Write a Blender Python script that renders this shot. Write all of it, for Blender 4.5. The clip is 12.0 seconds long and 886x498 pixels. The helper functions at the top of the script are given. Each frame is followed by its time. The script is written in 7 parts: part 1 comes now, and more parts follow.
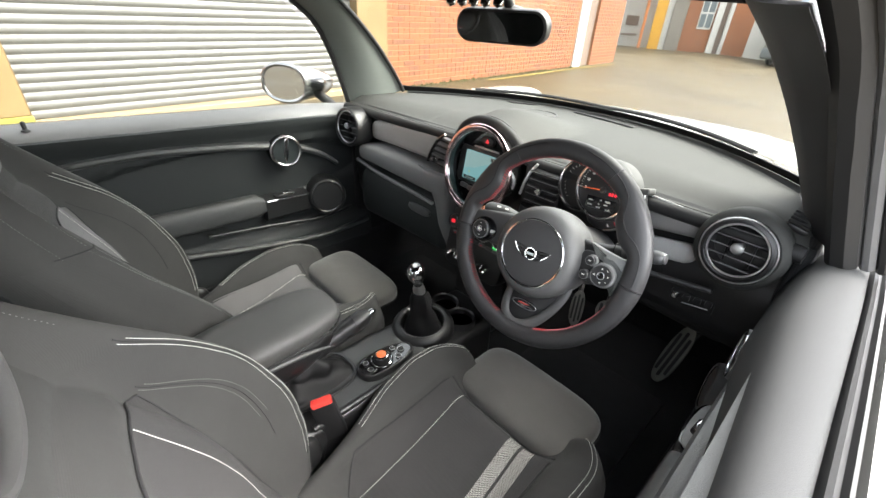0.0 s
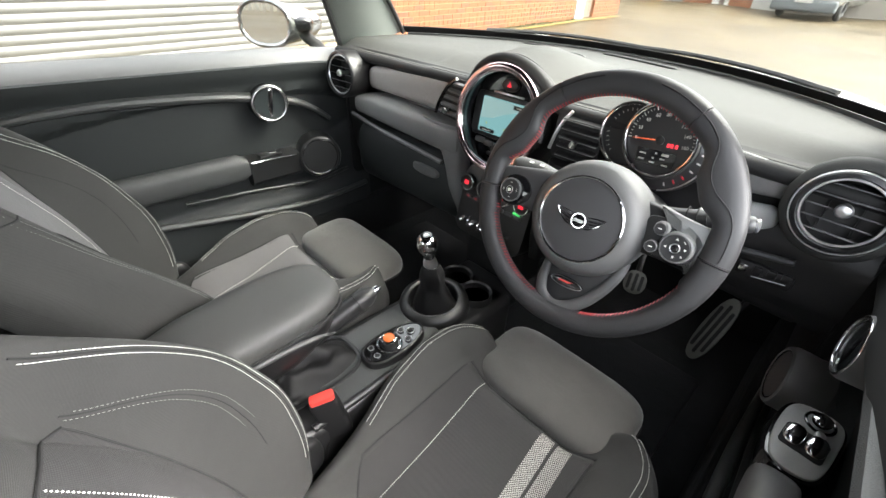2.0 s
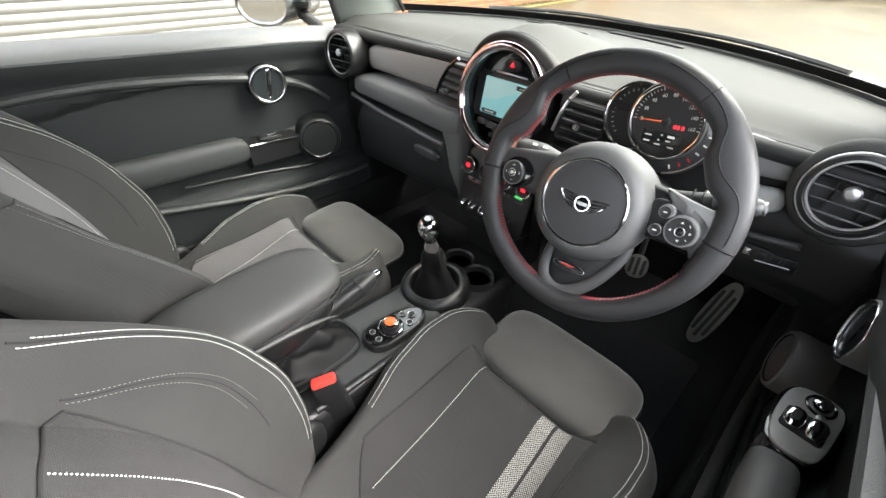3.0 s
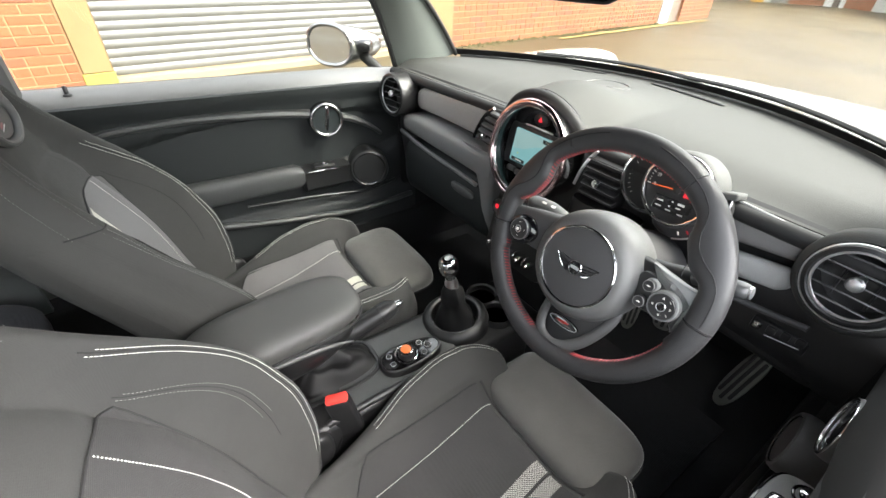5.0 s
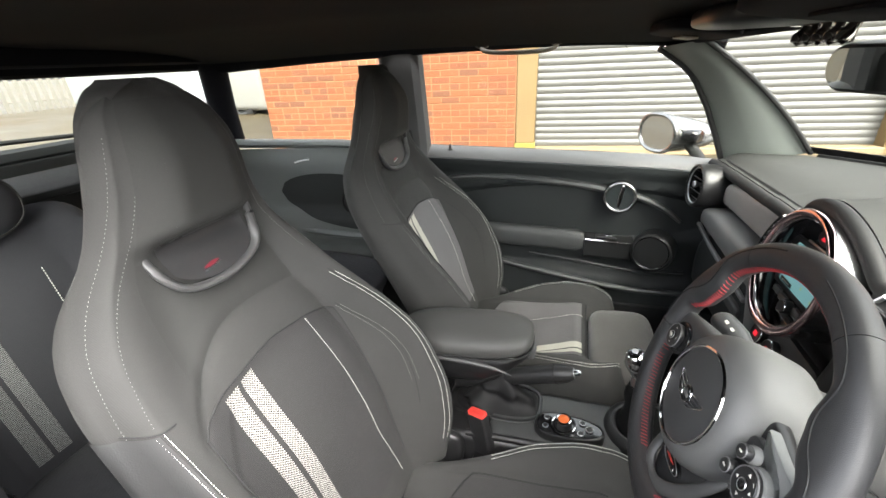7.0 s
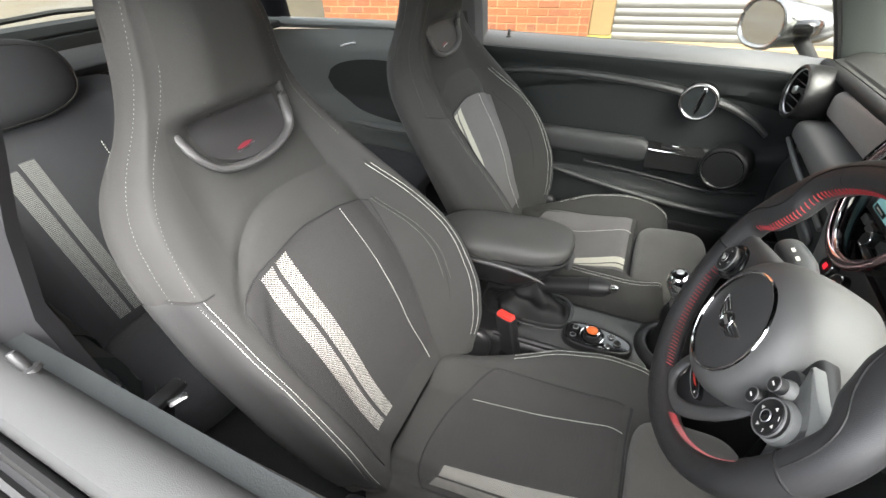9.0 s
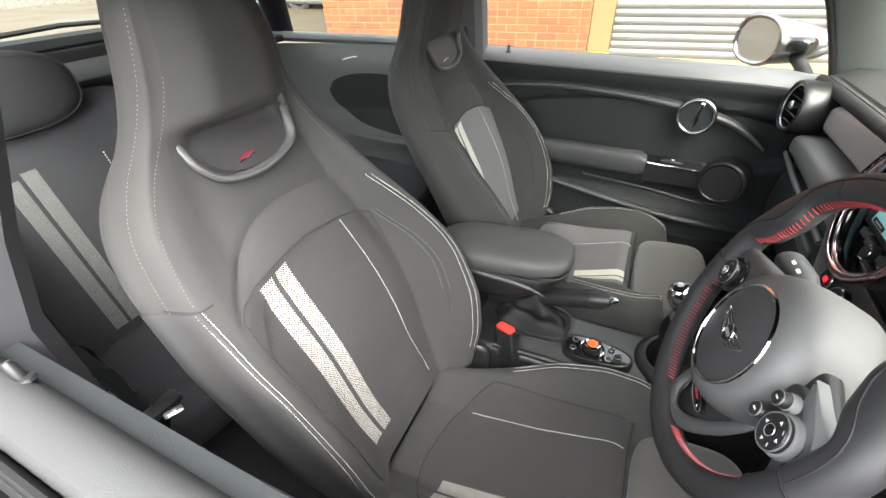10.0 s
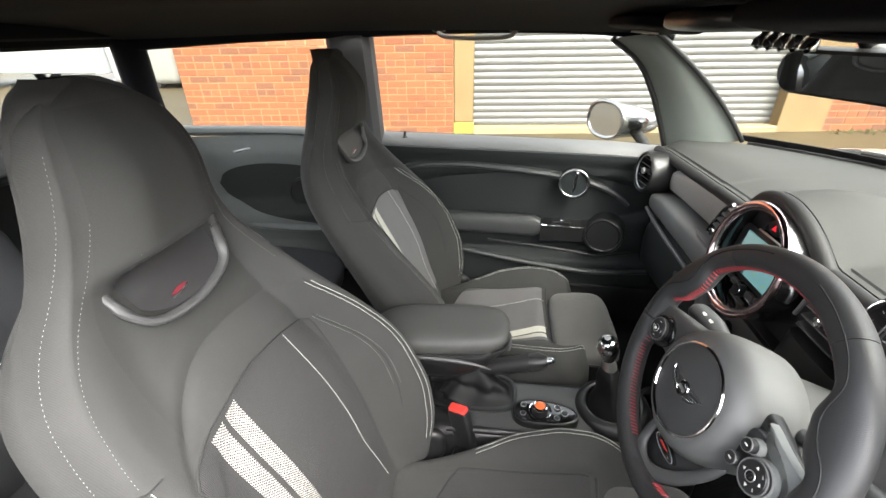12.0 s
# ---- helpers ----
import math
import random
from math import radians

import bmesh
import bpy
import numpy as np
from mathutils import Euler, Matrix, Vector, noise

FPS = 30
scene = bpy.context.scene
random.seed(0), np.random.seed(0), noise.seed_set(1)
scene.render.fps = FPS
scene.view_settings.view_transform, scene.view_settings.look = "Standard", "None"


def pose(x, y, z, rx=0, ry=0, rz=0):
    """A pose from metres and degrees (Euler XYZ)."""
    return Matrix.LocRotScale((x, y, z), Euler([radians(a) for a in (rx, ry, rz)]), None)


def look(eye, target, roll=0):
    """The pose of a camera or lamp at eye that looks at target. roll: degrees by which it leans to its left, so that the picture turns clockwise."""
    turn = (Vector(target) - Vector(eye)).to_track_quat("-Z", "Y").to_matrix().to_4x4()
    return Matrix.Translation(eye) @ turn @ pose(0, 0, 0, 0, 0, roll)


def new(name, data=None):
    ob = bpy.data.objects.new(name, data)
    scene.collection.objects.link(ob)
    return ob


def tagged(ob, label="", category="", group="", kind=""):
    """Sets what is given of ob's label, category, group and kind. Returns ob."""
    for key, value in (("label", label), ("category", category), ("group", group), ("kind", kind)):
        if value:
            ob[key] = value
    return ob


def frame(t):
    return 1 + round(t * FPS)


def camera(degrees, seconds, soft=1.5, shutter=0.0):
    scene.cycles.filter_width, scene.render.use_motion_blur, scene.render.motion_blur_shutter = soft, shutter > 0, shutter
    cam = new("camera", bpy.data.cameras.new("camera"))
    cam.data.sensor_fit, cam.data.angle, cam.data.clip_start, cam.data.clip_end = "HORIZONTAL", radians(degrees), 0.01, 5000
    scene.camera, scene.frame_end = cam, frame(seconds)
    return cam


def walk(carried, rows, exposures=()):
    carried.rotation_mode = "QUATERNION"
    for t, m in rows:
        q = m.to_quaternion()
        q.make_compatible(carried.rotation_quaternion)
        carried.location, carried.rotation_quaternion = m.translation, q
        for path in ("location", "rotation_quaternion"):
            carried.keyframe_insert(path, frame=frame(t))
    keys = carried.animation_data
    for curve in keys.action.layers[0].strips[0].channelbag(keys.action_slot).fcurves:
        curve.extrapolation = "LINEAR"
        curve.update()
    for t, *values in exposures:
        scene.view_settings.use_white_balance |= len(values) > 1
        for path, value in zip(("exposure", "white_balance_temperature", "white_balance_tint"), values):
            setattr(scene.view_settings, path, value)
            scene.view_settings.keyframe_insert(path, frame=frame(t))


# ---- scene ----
cam = camera(93.6, 12.0)
PATH = [
    (0, (0.712, -0.585, 1.242), (-0.524, 0.633, 0.249), 3.0),
    (0.5, (0.681, -0.576, 1.228), (-0.534, 0.648, 0.215), 3.0),
    (1, (0.633, -0.547, 1.192), (-0.573, 0.664, 0.153), 2.7),
    (1.5, (0.59, -0.523, 1.167), (-0.593, 0.683, 0.096), 2.9),
    (2, (0.584, -0.518, 1.165), (-0.571, 0.655, 0.029), 2.7),
    (2.5, (0.581, -0.517, 1.161), (-0.555, 0.638, -0.012), 2.7),
    (3, (0.58, -0.515, 1.161), (-0.544, 0.625, -0.038), 2.7),
    (3.2, (0.582, -0.513, 1.161), (-0.544, 0.618, -0.044), 2.5),
    (4.8, (0.626, -0.498, 1.236), (-0.634, 0.509, 0.053), 2.1),
    (5, (0.647, -0.466, 1.244), (-0.682, 0.49, 0.095), 2.1),
    (5.5, (0.73, -0.308, 1.254), (-0.866, 0.261, 0.192), -0.6),
    (6, (0.783, -0.215, 1.263), (-0.972, -0.118, 0.308), -1.9),
    (6.5, (0.809, -0.176, 1.268), (-0.966, -0.478, 0.397), -2.5),
    (7, (0.819, -0.168, 1.256), (-0.913, -0.729, 0.428), -2.7),
    (7.2, (0.815, -0.162, 1.25), (-0.896, -0.793, 0.428), -2.8),
    (9, (0.789, -0.153, 1.232), (-0.636, -0.863, 0.021), -2.6),
    (9.5, (0.786, -0.154, 1.23), (-0.613, -0.851, -0.017), -2.5),
    (10, (0.79, -0.154, 1.23), (-0.669, -0.874, 0.067), -2.2),
    (10.5, (0.799, -0.148, 1.229), (-0.757, -0.906, 0.226), -2.2),
    (11, (0.805, -0.15, 1.229), (-0.823, -0.91, 0.35), -2.1),
    (11.5, (0.807, -0.166, 1.244), (-0.876, -0.81, 0.377), -1.9),
    (12, (0.796, -0.261, 1.29), (-0.954, -0.519, 0.357), -1.0),
]
STOPS = [(0.0, 3.56), (0.5, 3.56), (1.0, 3.61), (1.5, 3.76), (2.0, 3.86), (2.5, 3.93), (3.0, 3.91), (5.0, 3.79), (5.5, 3.65), (6.0, 3.48), (6.5, 3.4), (7.0, 3.43), (9.0, 3.51), (9.5, 3.64), (10.0, 3.69), (10.5, 3.69), (11.0, 3.59), (11.5, 3.51), (12.0, 3.49)]
walk(cam, [(t, look(eye, target, roll)) for t, eye, target, roll in PATH], STOPS)

# ---- daylight: bright overcast ----
world = bpy.data.worlds.new("overcast_sky")
scene.world = world
world.use_nodes = True
wn = world.node_tree
sky = wn.nodes.new("ShaderNodeTexSky")
sky.sky_type = "NISHITA"
sky.sun_disc = False
sky.sun_elevation = radians(52)
sky.sun_rotation = radians(50)
sky.air_density, sky.dust_density, sky.ozone_density = 1.0, 4.0, 1.0
bg = wn.nodes["Background"]
soft_sky = wn.nodes.new("ShaderNodeHueSaturation")
soft_sky.inputs["Saturation"].default_value = 0.25
wn.links.new(sky.outputs[0], soft_sky.inputs["Color"])
wn.links.new(soft_sky.outputs[0], bg.inputs[0])
bg.inputs[1].default_value = 0.15
sun_data = bpy.data.lights.new("sun", "SUN")
sun_data.energy, sun_data.angle, sun_data.color = 0.9, radians(75), (1.0, 0.97, 0.92)
sun = new("sun", sun_data)
sun.matrix_world = look((6.5, 5.5, 11.0), (0, 0, 0))


# ---- building helpers ----
def mesh_bm(verts, faces):
    me = bpy.data.meshes.new("m")
    me.from_pydata([tuple(v) for v in verts], [], faces)
    bm = bmesh.new()
    bm.from_mesh(me)
    bpy.data.meshes.remove(me)
    return bm


def put_mesh(name, bm, material, smooth=True, angle=38):
    bmesh.ops.recalc_face_normals(bm, faces=bm.faces)
    me = bpy.data.meshes.new(name)
    bm.to_mesh(me)
    bm.free()
    if material:
        me.materials.append(material)
    if smooth:
        me.shade_smooth()
        me.set_sharp_from_angle(angle=radians(angle))
    return new(name, me)


def part(name, bm, material, parent, label="", smooth=True, angle=38):
    ob = put_mesh(name, bm, material, smooth, angle)
    ob.parent = parent
    ob.matrix_parent_inverse = world_of(parent).inverted()
    if label:
        ob["label"] = label
    return ob


def world_of(ob):
    m = ob.matrix_basis.copy()
    while ob.parent:
        m = ob.parent.matrix_basis @ ob.matrix_parent_inverse @ m
        ob = ob.parent
    return m


def thing(name, at, label, category, group="", kind=""):
    ob = new(name)
    ob.empty_display_size = 0.05
    ob.location = at
    return tagged(ob, label, category, group, kind)


def solo(name, bm, material, label, category, group="", kind="", smooth=True, angle=38):
    return tagged(put_mesh(name, bm, material, smooth, angle), label, category, group, kind)


def grid(fn, us, vs, close_u=False):
    """A sheet of points fn(u, v)."""
    nu, nv = len(us), len(vs)
    verts = [fn(u, v) for v in vs for u in us]
    faces = []
    for j in range(nv - 1):
        for i in range(nu if close_u else nu - 1):
            k = (i + 1) % nu
            faces.append((j * nu + i, j * nu + k, (j + 1) * nu + k, (j + 1) * nu + i))
    return verts, faces


def loft(rings, cap=True, closed=True):
    n = len(rings[0])
    verts = [p for r in rings for p in r]
    faces = []
    for j in range(len(rings) - 1):
        for i in range(n if closed else n - 1):
            k = (i + 1) % n
            faces.append((j * n + i, j * n + k, (j + 1) * n + k, (j + 1) * n + i))
    if cap and closed:
        faces.append(tuple(range(n)))
        faces.append(tuple((len(rings) - 1) * n + i for i in range(n)))
    return mesh_bm(verts, faces)


def thick_sheet(fn, us, vs, depth):
    """A sheet with thickness depth, to the side against its normal."""
    verts, faces = grid(fn, us, vs)
    bm = mesh_bm(verts, faces)
    bmesh.ops.recalc_face_normals(bm, faces=bm.faces)
    bmesh.ops.solidify(bm, geom=bm.faces[:], thickness=depth)
    return bm


def rbox(c, size, bevel=0.005, seg=2, m=None):
    bm = bmesh.new()
    bmesh.ops.create_cube(bm, size=1)
    bmesh.ops.scale(bm, vec=size, verts=bm.verts)
    if bevel > 0:
        bmesh.ops.bevel(bm, geom=bm.edges[:], offset=min(bevel, 0.49 * min(size)), segments=seg, affect="EDGES", profile=0.5)
    if m is not None:
        bmesh.ops.transform(bm, matrix=m, verts=bm.verts)
    bmesh.ops.translate(bm, vec=c, verts=bm.verts)
    return bm


def superbox(c, half, power=(3.0, 3.0), m=None, nu=36, nv=18):
    """A pillow: a superellipsoid."""
    e1, e2 = 2 / power[0], 2 / power[1]
    f = lambda w, e: math.copysign(abs(w) ** e, w)
    rings = []
    for j in range(nv + 1):
        a = -math.pi / 2 + math.pi * j / nv
        a = max(min(a, math.pi / 2 - 0.02), -math.pi / 2 + 0.02)
        ring = []
        for i in range(nu):
            b = 2 * math.pi * i / nu
            p = Vector((half[0] * f(math.cos(a), e1) * f(math.cos(b), e2), half[1] * f(math.cos(a), e1) * f(math.sin(b), e2), half[2] * f(math.sin(a), e1)))
            ring.append((m @ p if m else p) + Vector(c))
        rings.append(ring)
    return loft(rings)


def frame_of(tangent, up=Vector((0, 0, 1))):
    t = tangent.normalized()
    if abs(t.dot(up)) > 0.98:
        up = Vector((0, 1, 0))
    a = t.cross(up).normalized()
    return a, a.cross(t).normalized()


def tube(points, radius, n=10, closed=False, flat=1.0, up=Vector((0, 0, 1))):
    pts = [Vector(p) for p in points]
    rings = []
    count = len(pts)
    for i, p in enumerate(pts):
        if closed:
            tan = pts[(i + 1) % count] - pts[i - 1]
        else:
            tan = pts[min(i + 1, count - 1)] - pts[max(i - 1, 0)]
        a, b = frame_of(tan, up)
        r = radius[i] if isinstance(radius, (list, tuple)) else radius
        rings.append([p + a * r * math.cos(2 * math.pi * k / n) + b * r * flat * math.sin(2 * math.pi * k / n) for k in range(n)])
    if closed:
        rings.append(rings[0])
        bm = loft(rings, cap=False)
        bmesh.ops.remove_doubles(bm, verts=bm.verts, dist=1e-6)
        return bm
    return loft(rings)


def smooth_path(points, steps=8, closed=False):
    """Catmull-Rom through the points."""
    pts = [Vector(p) for p in points]
    out, n = [], len(pts)
    for i in range(n if closed else n - 1):
        p0, p1, p2, p3 = (pts[(i + k) % n] if closed else pts[min(max(i + k, 0), n - 1)] for k in (-1, 0, 1, 2))
        for s in range(steps):
            t = s / steps
            out.append(0.5 * ((2 * p1) + (p2 - p0) * t + (2 * p0 - 5 * p1 + 4 * p2 - p3) * t * t + (3 * p1 - p0 - 3 * p2 + p3) * t ** 3))
    if not closed:
        out.append(pts[-1])
    return out


def revolve(profile, m, n=40, cap=True):
    """Rings of (radius, height) round the local z axis of m."""
    rings = [[m @ Vector((r * math.cos(2 * math.pi * k / n), r * math.sin(2 * math.pi * k / n), h)) for k in range(n)] for r, h in profile]
    return loft(rings, cap)


def ring_tube(m, big, small, n=48, k=10, squash=1.0):
    """A torus in the local xy plane of m."""
    pts = [m @ Vector((big * math.cos(2 * math.pi * i / n), big * math.sin(2 * math.pi * i / n), 0)) for i in range(n)]
    return tube(pts, small, k, closed=True, up=(m.to_3x3() @ Vector((0, 0, 1))).normalized(), flat=squash)


def join_bm(bms):
    verts, faces = [], []
    for b in bms:
        base = len(verts)
        b.verts.index_update()
        verts += [v.co.copy() for v in b.verts]
        faces += [tuple(base + v.index for v in f.verts) for f in b.faces]
        b.free()
    return mesh_bm(verts, faces)


def facing(c, normal, up=(0, 0, 1)):
    """A frame at c whose z axis is normal and whose y axis is near up."""
    z = Vector(normal).normalized()
    x = Vector(up).cross(z).normalized()
    y = z.cross(x)
    m = Matrix((x, y, z)).transposed().to_4x4()
    m.translation = c
    return m


def lerp(table, x):
    return float(np.interp(x, [a for a, _ in table], [b for _, b in table]))


def soft_curve(table, x, w=0.03):
    return sum(lerp(table, x + w * k) for k in (-1, -0.5, 0, 0.5, 1)) / 5


def sstep(x):
    x = min(max(x, 0.0), 1.0)
    return x * x * (3 - 2 * x)


def outline_plate(points, m, depth, bevel=0.0):
    """A plate of that outline (local x, y) that reaches from 0 to depth along local z."""
    n = len(points)
    verts = [m @ Vector((x, y, 0)) for x, y in points] + [m @ Vector((x, y, depth)) for x, y in points]
    faces = [tuple(range(n)), tuple(range(n, 2 * n))] + [(i, (i + 1) % n, n + (i + 1) % n, n + i) for i in range(n)]
    bm = mesh_bm(verts, faces)
    if bevel:
        bmesh.ops.recalc_face_normals(bm, faces=bm.faces)
        bm.faces.ensure_lookup_table()
        bmesh.ops.bevel(bm, geom=list(bm.faces[1].edges), offset=bevel, segments=2, affect="EDGES", profile=0.5)
    return bm


def round_rect(w, h, r, n=5):
    out = []
    for cx, cy, a0 in ((w / 2 - r, h / 2 - r, 0), (-w / 2 + r, h / 2 - r, 90), (-w / 2 + r, -h / 2 + r, 180), (w / 2 - r, -h / 2 + r, 270)):
        for i in range(n + 1):
            a = radians(a0 + 90 * i / n)
            out.append((cx + r * math.cos(a), cy + r * math.sin(a)))
    return out


def dashes(points, length=0.004, gap=0.0035, r=0.0007, lift=None):
    """Stitches along a path: short thread pieces."""
    pts = [Vector(p) for p in points]
    cum = [0.0]
    for a, b in zip(pts, pts[1:]):
        cum.append(cum[-1] + (b - a).length)
    def at(s):
        i = int(np.searchsorted(cum, s)) - 1
        i = min(max(i, 0), len(pts) - 2)
        f = (s - cum[i]) / max(cum[i + 1] - cum[i], 1e-9)
        return pts[i].lerp(pts[i + 1], f)
    bms, s = [], 0.0
    verts, faces = [], []
    while s + length < cum[-1]:
        a, b = at(s), at(s + length)
        u, v = frame_of(b - a)
        base = len(verts)
        for p, rr in ((a, 0.5), (a.lerp(b, 0.5), 1.0), (b, 0.5)):
            for k in range(5):
                w = 2 * math.pi * k / 5
                verts.append(p + (u * math.cos(w) + v * math.sin(w)) * r * rr)
        for j in range(2):
            for k in range(5):
                q = (k + 1) % 5
                faces.append((base + j * 5 + k, base + j * 5 + q, base + j * 5 + 5 + q, base + j * 5 + 5 + k))
        faces.append(tuple(base + k for k in range(5)))
        faces.append(tuple(base + 10 + k for k in range(5)))
        s += length + gap
    return mesh_bm(verts, faces)


def words(name, text, size, m, material, parent, align="CENTER"):
    cu = bpy.data.curves.new(name, "FONT")
    cu.body, cu.size, cu.align_x, cu.align_y, cu.extrude = text, size, align, "CENTER", 0.0002
    cu.materials.append(material)
    ob = new(name, cu)
    ob.parent = parent
    ob.matrix_parent_inverse = world_of(parent).inverted()
    ob.matrix_basis = m
    return ob


# ---- materials ----
def surface(name, color, rough=0.6, metal=0.0, vary=0.12, scale=6.0, fine=0.0, fine_scale=900.0, bump=0.15, coat=0.0, spec=0.5, rough_vary=0.08, sheen=0.0, second=None):
    """A plain surface with broad variation of tone and gloss, fine speckle and relief."""
    m = bpy.data.materials.new(name)
    m.use_nodes = True
    t = m.node_tree
    b = t.nodes["Principled BSDF"]
    co = t.nodes.new("ShaderNodeTexCoord")
    n1 = t.nodes.new("ShaderNodeTexNoise")
    n1.inputs["Scale"].default_value, n1.inputs["Detail"].default_value = scale, 5
    t.links.new(co.outputs["Object"], n1.inputs["Vector"])
    n2 = t.nodes.new("ShaderNodeTexNoise")
    n2.inputs["Scale"].default_value, n2.inputs["Detail"].default_value = fine_scale, 2
    t.links.new(co.outputs["Object"], n2.inputs["Vector"])
    mix = t.nodes.new("ShaderNodeMix")
    mix.data_type = "RGBA"
    lo, hi = [c * (1 - vary) for c in color], [min(c * (1 + vary), 1) for c in (second or color)]
    mix.inputs["A"].default_value, mix.inputs["B"].default_value = (*lo, 1), (*hi, 1)
    t.links.new(n1.outputs["Fac"], mix.inputs["Factor"])
    mix2 = t.nodes.new("ShaderNodeMix")
    mix2.data_type, mix2.blend_type = "RGBA", "OVERLAY"
    mix2.inputs["Factor"].default_value = fine
    t.links.new(mix.outputs["Result"], mix2.inputs["A"])
    t.links.new(n2.outputs["Fac"], mix2.inputs["B"])
    t.links.new(mix2.outputs["Result"], b.inputs["Base Color"])
    mr = t.nodes.new("ShaderNodeMapRange")
    mr.inputs["To Min"].default_value, mr.inputs["To Max"].default_value = max(rough - rough_vary, 0.02), min(rough + rough_vary, 1)
    t.links.new(n1.outputs["Fac"], mr.inputs["Value"])
    t.links.new(mr.outputs["Result"], b.inputs["Roughness"])
    b.inputs["Metallic"].default_value = metal
    b.inputs["Coat Weight"].default_value = coat
    b.inputs["Coat Roughness"].default_value = 0.05
    b.inputs["Specular IOR Level"].default_value = spec
    b.inputs["Sheen Weight"].default_value = sheen
    if bump:
        bp = t.nodes.new("ShaderNodeBump")
        bp.inputs["Strength"].default_value, bp.inputs["Distance"].default_value = bump, 0.0008
        t.links.new(n2.outputs["Fac"], bp.inputs["Height"])
        t.links.new(bp.outputs["Normal"], b.inputs["Normal"])
    return m


def leather(name, color, rough=0.5, grain=260.0, strength=0.35):
    m = surface(name, color, rough, vary=0.1, scale=5, bump=0)
    t = m.node_tree
    b = t.nodes["Principled BSDF"]
    co = t.nodes.new("ShaderNodeTexCoord")
    vo = t.nodes.new("ShaderNodeTexVoronoi")
    vo.feature = "DISTANCE_TO_EDGE"
    vo.inputs["Scale"].default_value = grain
    no = t.nodes.new("ShaderNodeTexNoise")
    no.inputs["Scale"].default_value = grain * 1.5
    t.links.new(co.outputs["Object"], vo.inputs["Vector"])
    t.links.new(co.outputs["Object"], no.inputs["Vector"])
    ad = t.nodes.new("ShaderNodeMath")
    ad.operation = "MULTIPLY_ADD"
    ad.inputs[1].default_value = 1.6
    t.links.new(vo.outputs["Distance"], ad.inputs[0])
    t.links.new(no.outputs["Fac"], ad.inputs[2])
    bp = t.nodes.new("ShaderNodeBump")
    bp.inputs["Strength"].default_value, bp.inputs["Distance"].default_value = strength, 0.0008
    t.links.new(ad.outputs[0], bp.inputs["Height"])
    t.links.new(bp.outputs["Normal"], b.inputs["Normal"])
    return m


def cloth(name, color, rough=0.9, weave=700.0, strength=0.5, vary=0.16):
    """Knitted fabric: two crossed waves for the threads and faint lint."""
    m = surface(name, color, rough, vary=vary, scale=9, fine=0.25, fine_scale=1200, bump=0, spec=0.2, sheen=0.04)
    t = m.node_tree
    b = t.nodes["Principled BSDF"]
    co = t.nodes.new("ShaderNodeTexCoord")
    w = []
    for axis in ("X", "Z"):
        wv = t.nodes.new("ShaderNodeTexWave")
        wv.bands_direction = axis
        wv.inputs["Scale"].default_value = weave / 6.0
        wv.inputs["Distortion"].default_value = 1.0
        t.links.new(co.outputs["Object"], wv.inputs["Vector"])
        w.append(wv)
    ad = t.nodes.new("ShaderNodeMath")
    t.links.new(w[0].outputs["Fac"], ad.inputs[0])
    t.links.new(w[1].outputs["Fac"], ad.inputs[1])
    lump = t.nodes.new("ShaderNodeTexNoise")
    lump.inputs["Scale"].default_value, lump.inputs["Detail"].default_value = 16.0, 4.0
    t.links.new(co.outputs["Object"], lump.inputs["Vector"])
    sm_ = t.nodes.new("ShaderNodeMath")
    sm_.operation = "MULTIPLY_ADD"
    sm_.inputs[1].default_value = 5.0 / strength
    t.links.new(lump.outputs["Fac"], sm_.inputs[0])
    t.links.new(ad.outputs[0], sm_.inputs[2])
    bp = t.nodes.new("ShaderNodeBump")
    bp.inputs["Strength"].default_value, bp.inputs["Distance"].default_value = strength, 0.0006
    t.links.new(sm_.outputs[0], bp.inputs["Height"])
    t.links.new(bp.outputs["Normal"], b.inputs["Normal"])
    return m


def checks(name, a, c, size, rough=0.9, vec="Object", turn=0, stretch=1.0):
    """Woven tape: small checks of light and dark thread."""
    m = surface(name, a, rough, bump=0.2, spec=0.25)
    t = m.node_tree
    b = t.nodes["Principled BSDF"]
    co = t.nodes.new("ShaderNodeTexCoord")
    mp = t.nodes.new("ShaderNodeMapping")
    mp.inputs["Rotation"].default_value = (0, 0, radians(turn))
    mp.inputs["Scale"].default_value = (1, stretch, 1)
    ch = t.nodes.new("ShaderNodeTexChecker")
    ch.inputs["Color1"].default_value, ch.inputs["Color2"].default_value = (*a, 1), (*c, 1)
    ch.inputs["Scale"].default_value = 1.0 / size
    t.links.new(co.outputs[vec], mp.inputs["Vector"])
    t.links.new(mp.outputs["Vector"], ch.inputs["Vector"])
    t.links.new(ch.outputs["Color"], b.inputs["Base Color"])
    return m


def glow(name, color, strength):
    m = bpy.data.materials.new(name)
    m.use_nodes = True
    b = m.node_tree.nodes["Principled BSDF"]
    b.inputs["Base Color"].default_value = (*[c * 0.3 for c in color], 1)
    b.inputs["Emission Color"].default_value = (*color, 1)
    b.inputs["Emission Strength"].default_value = strength
    b.inputs["Roughness"].default_value = 0.3
    return m


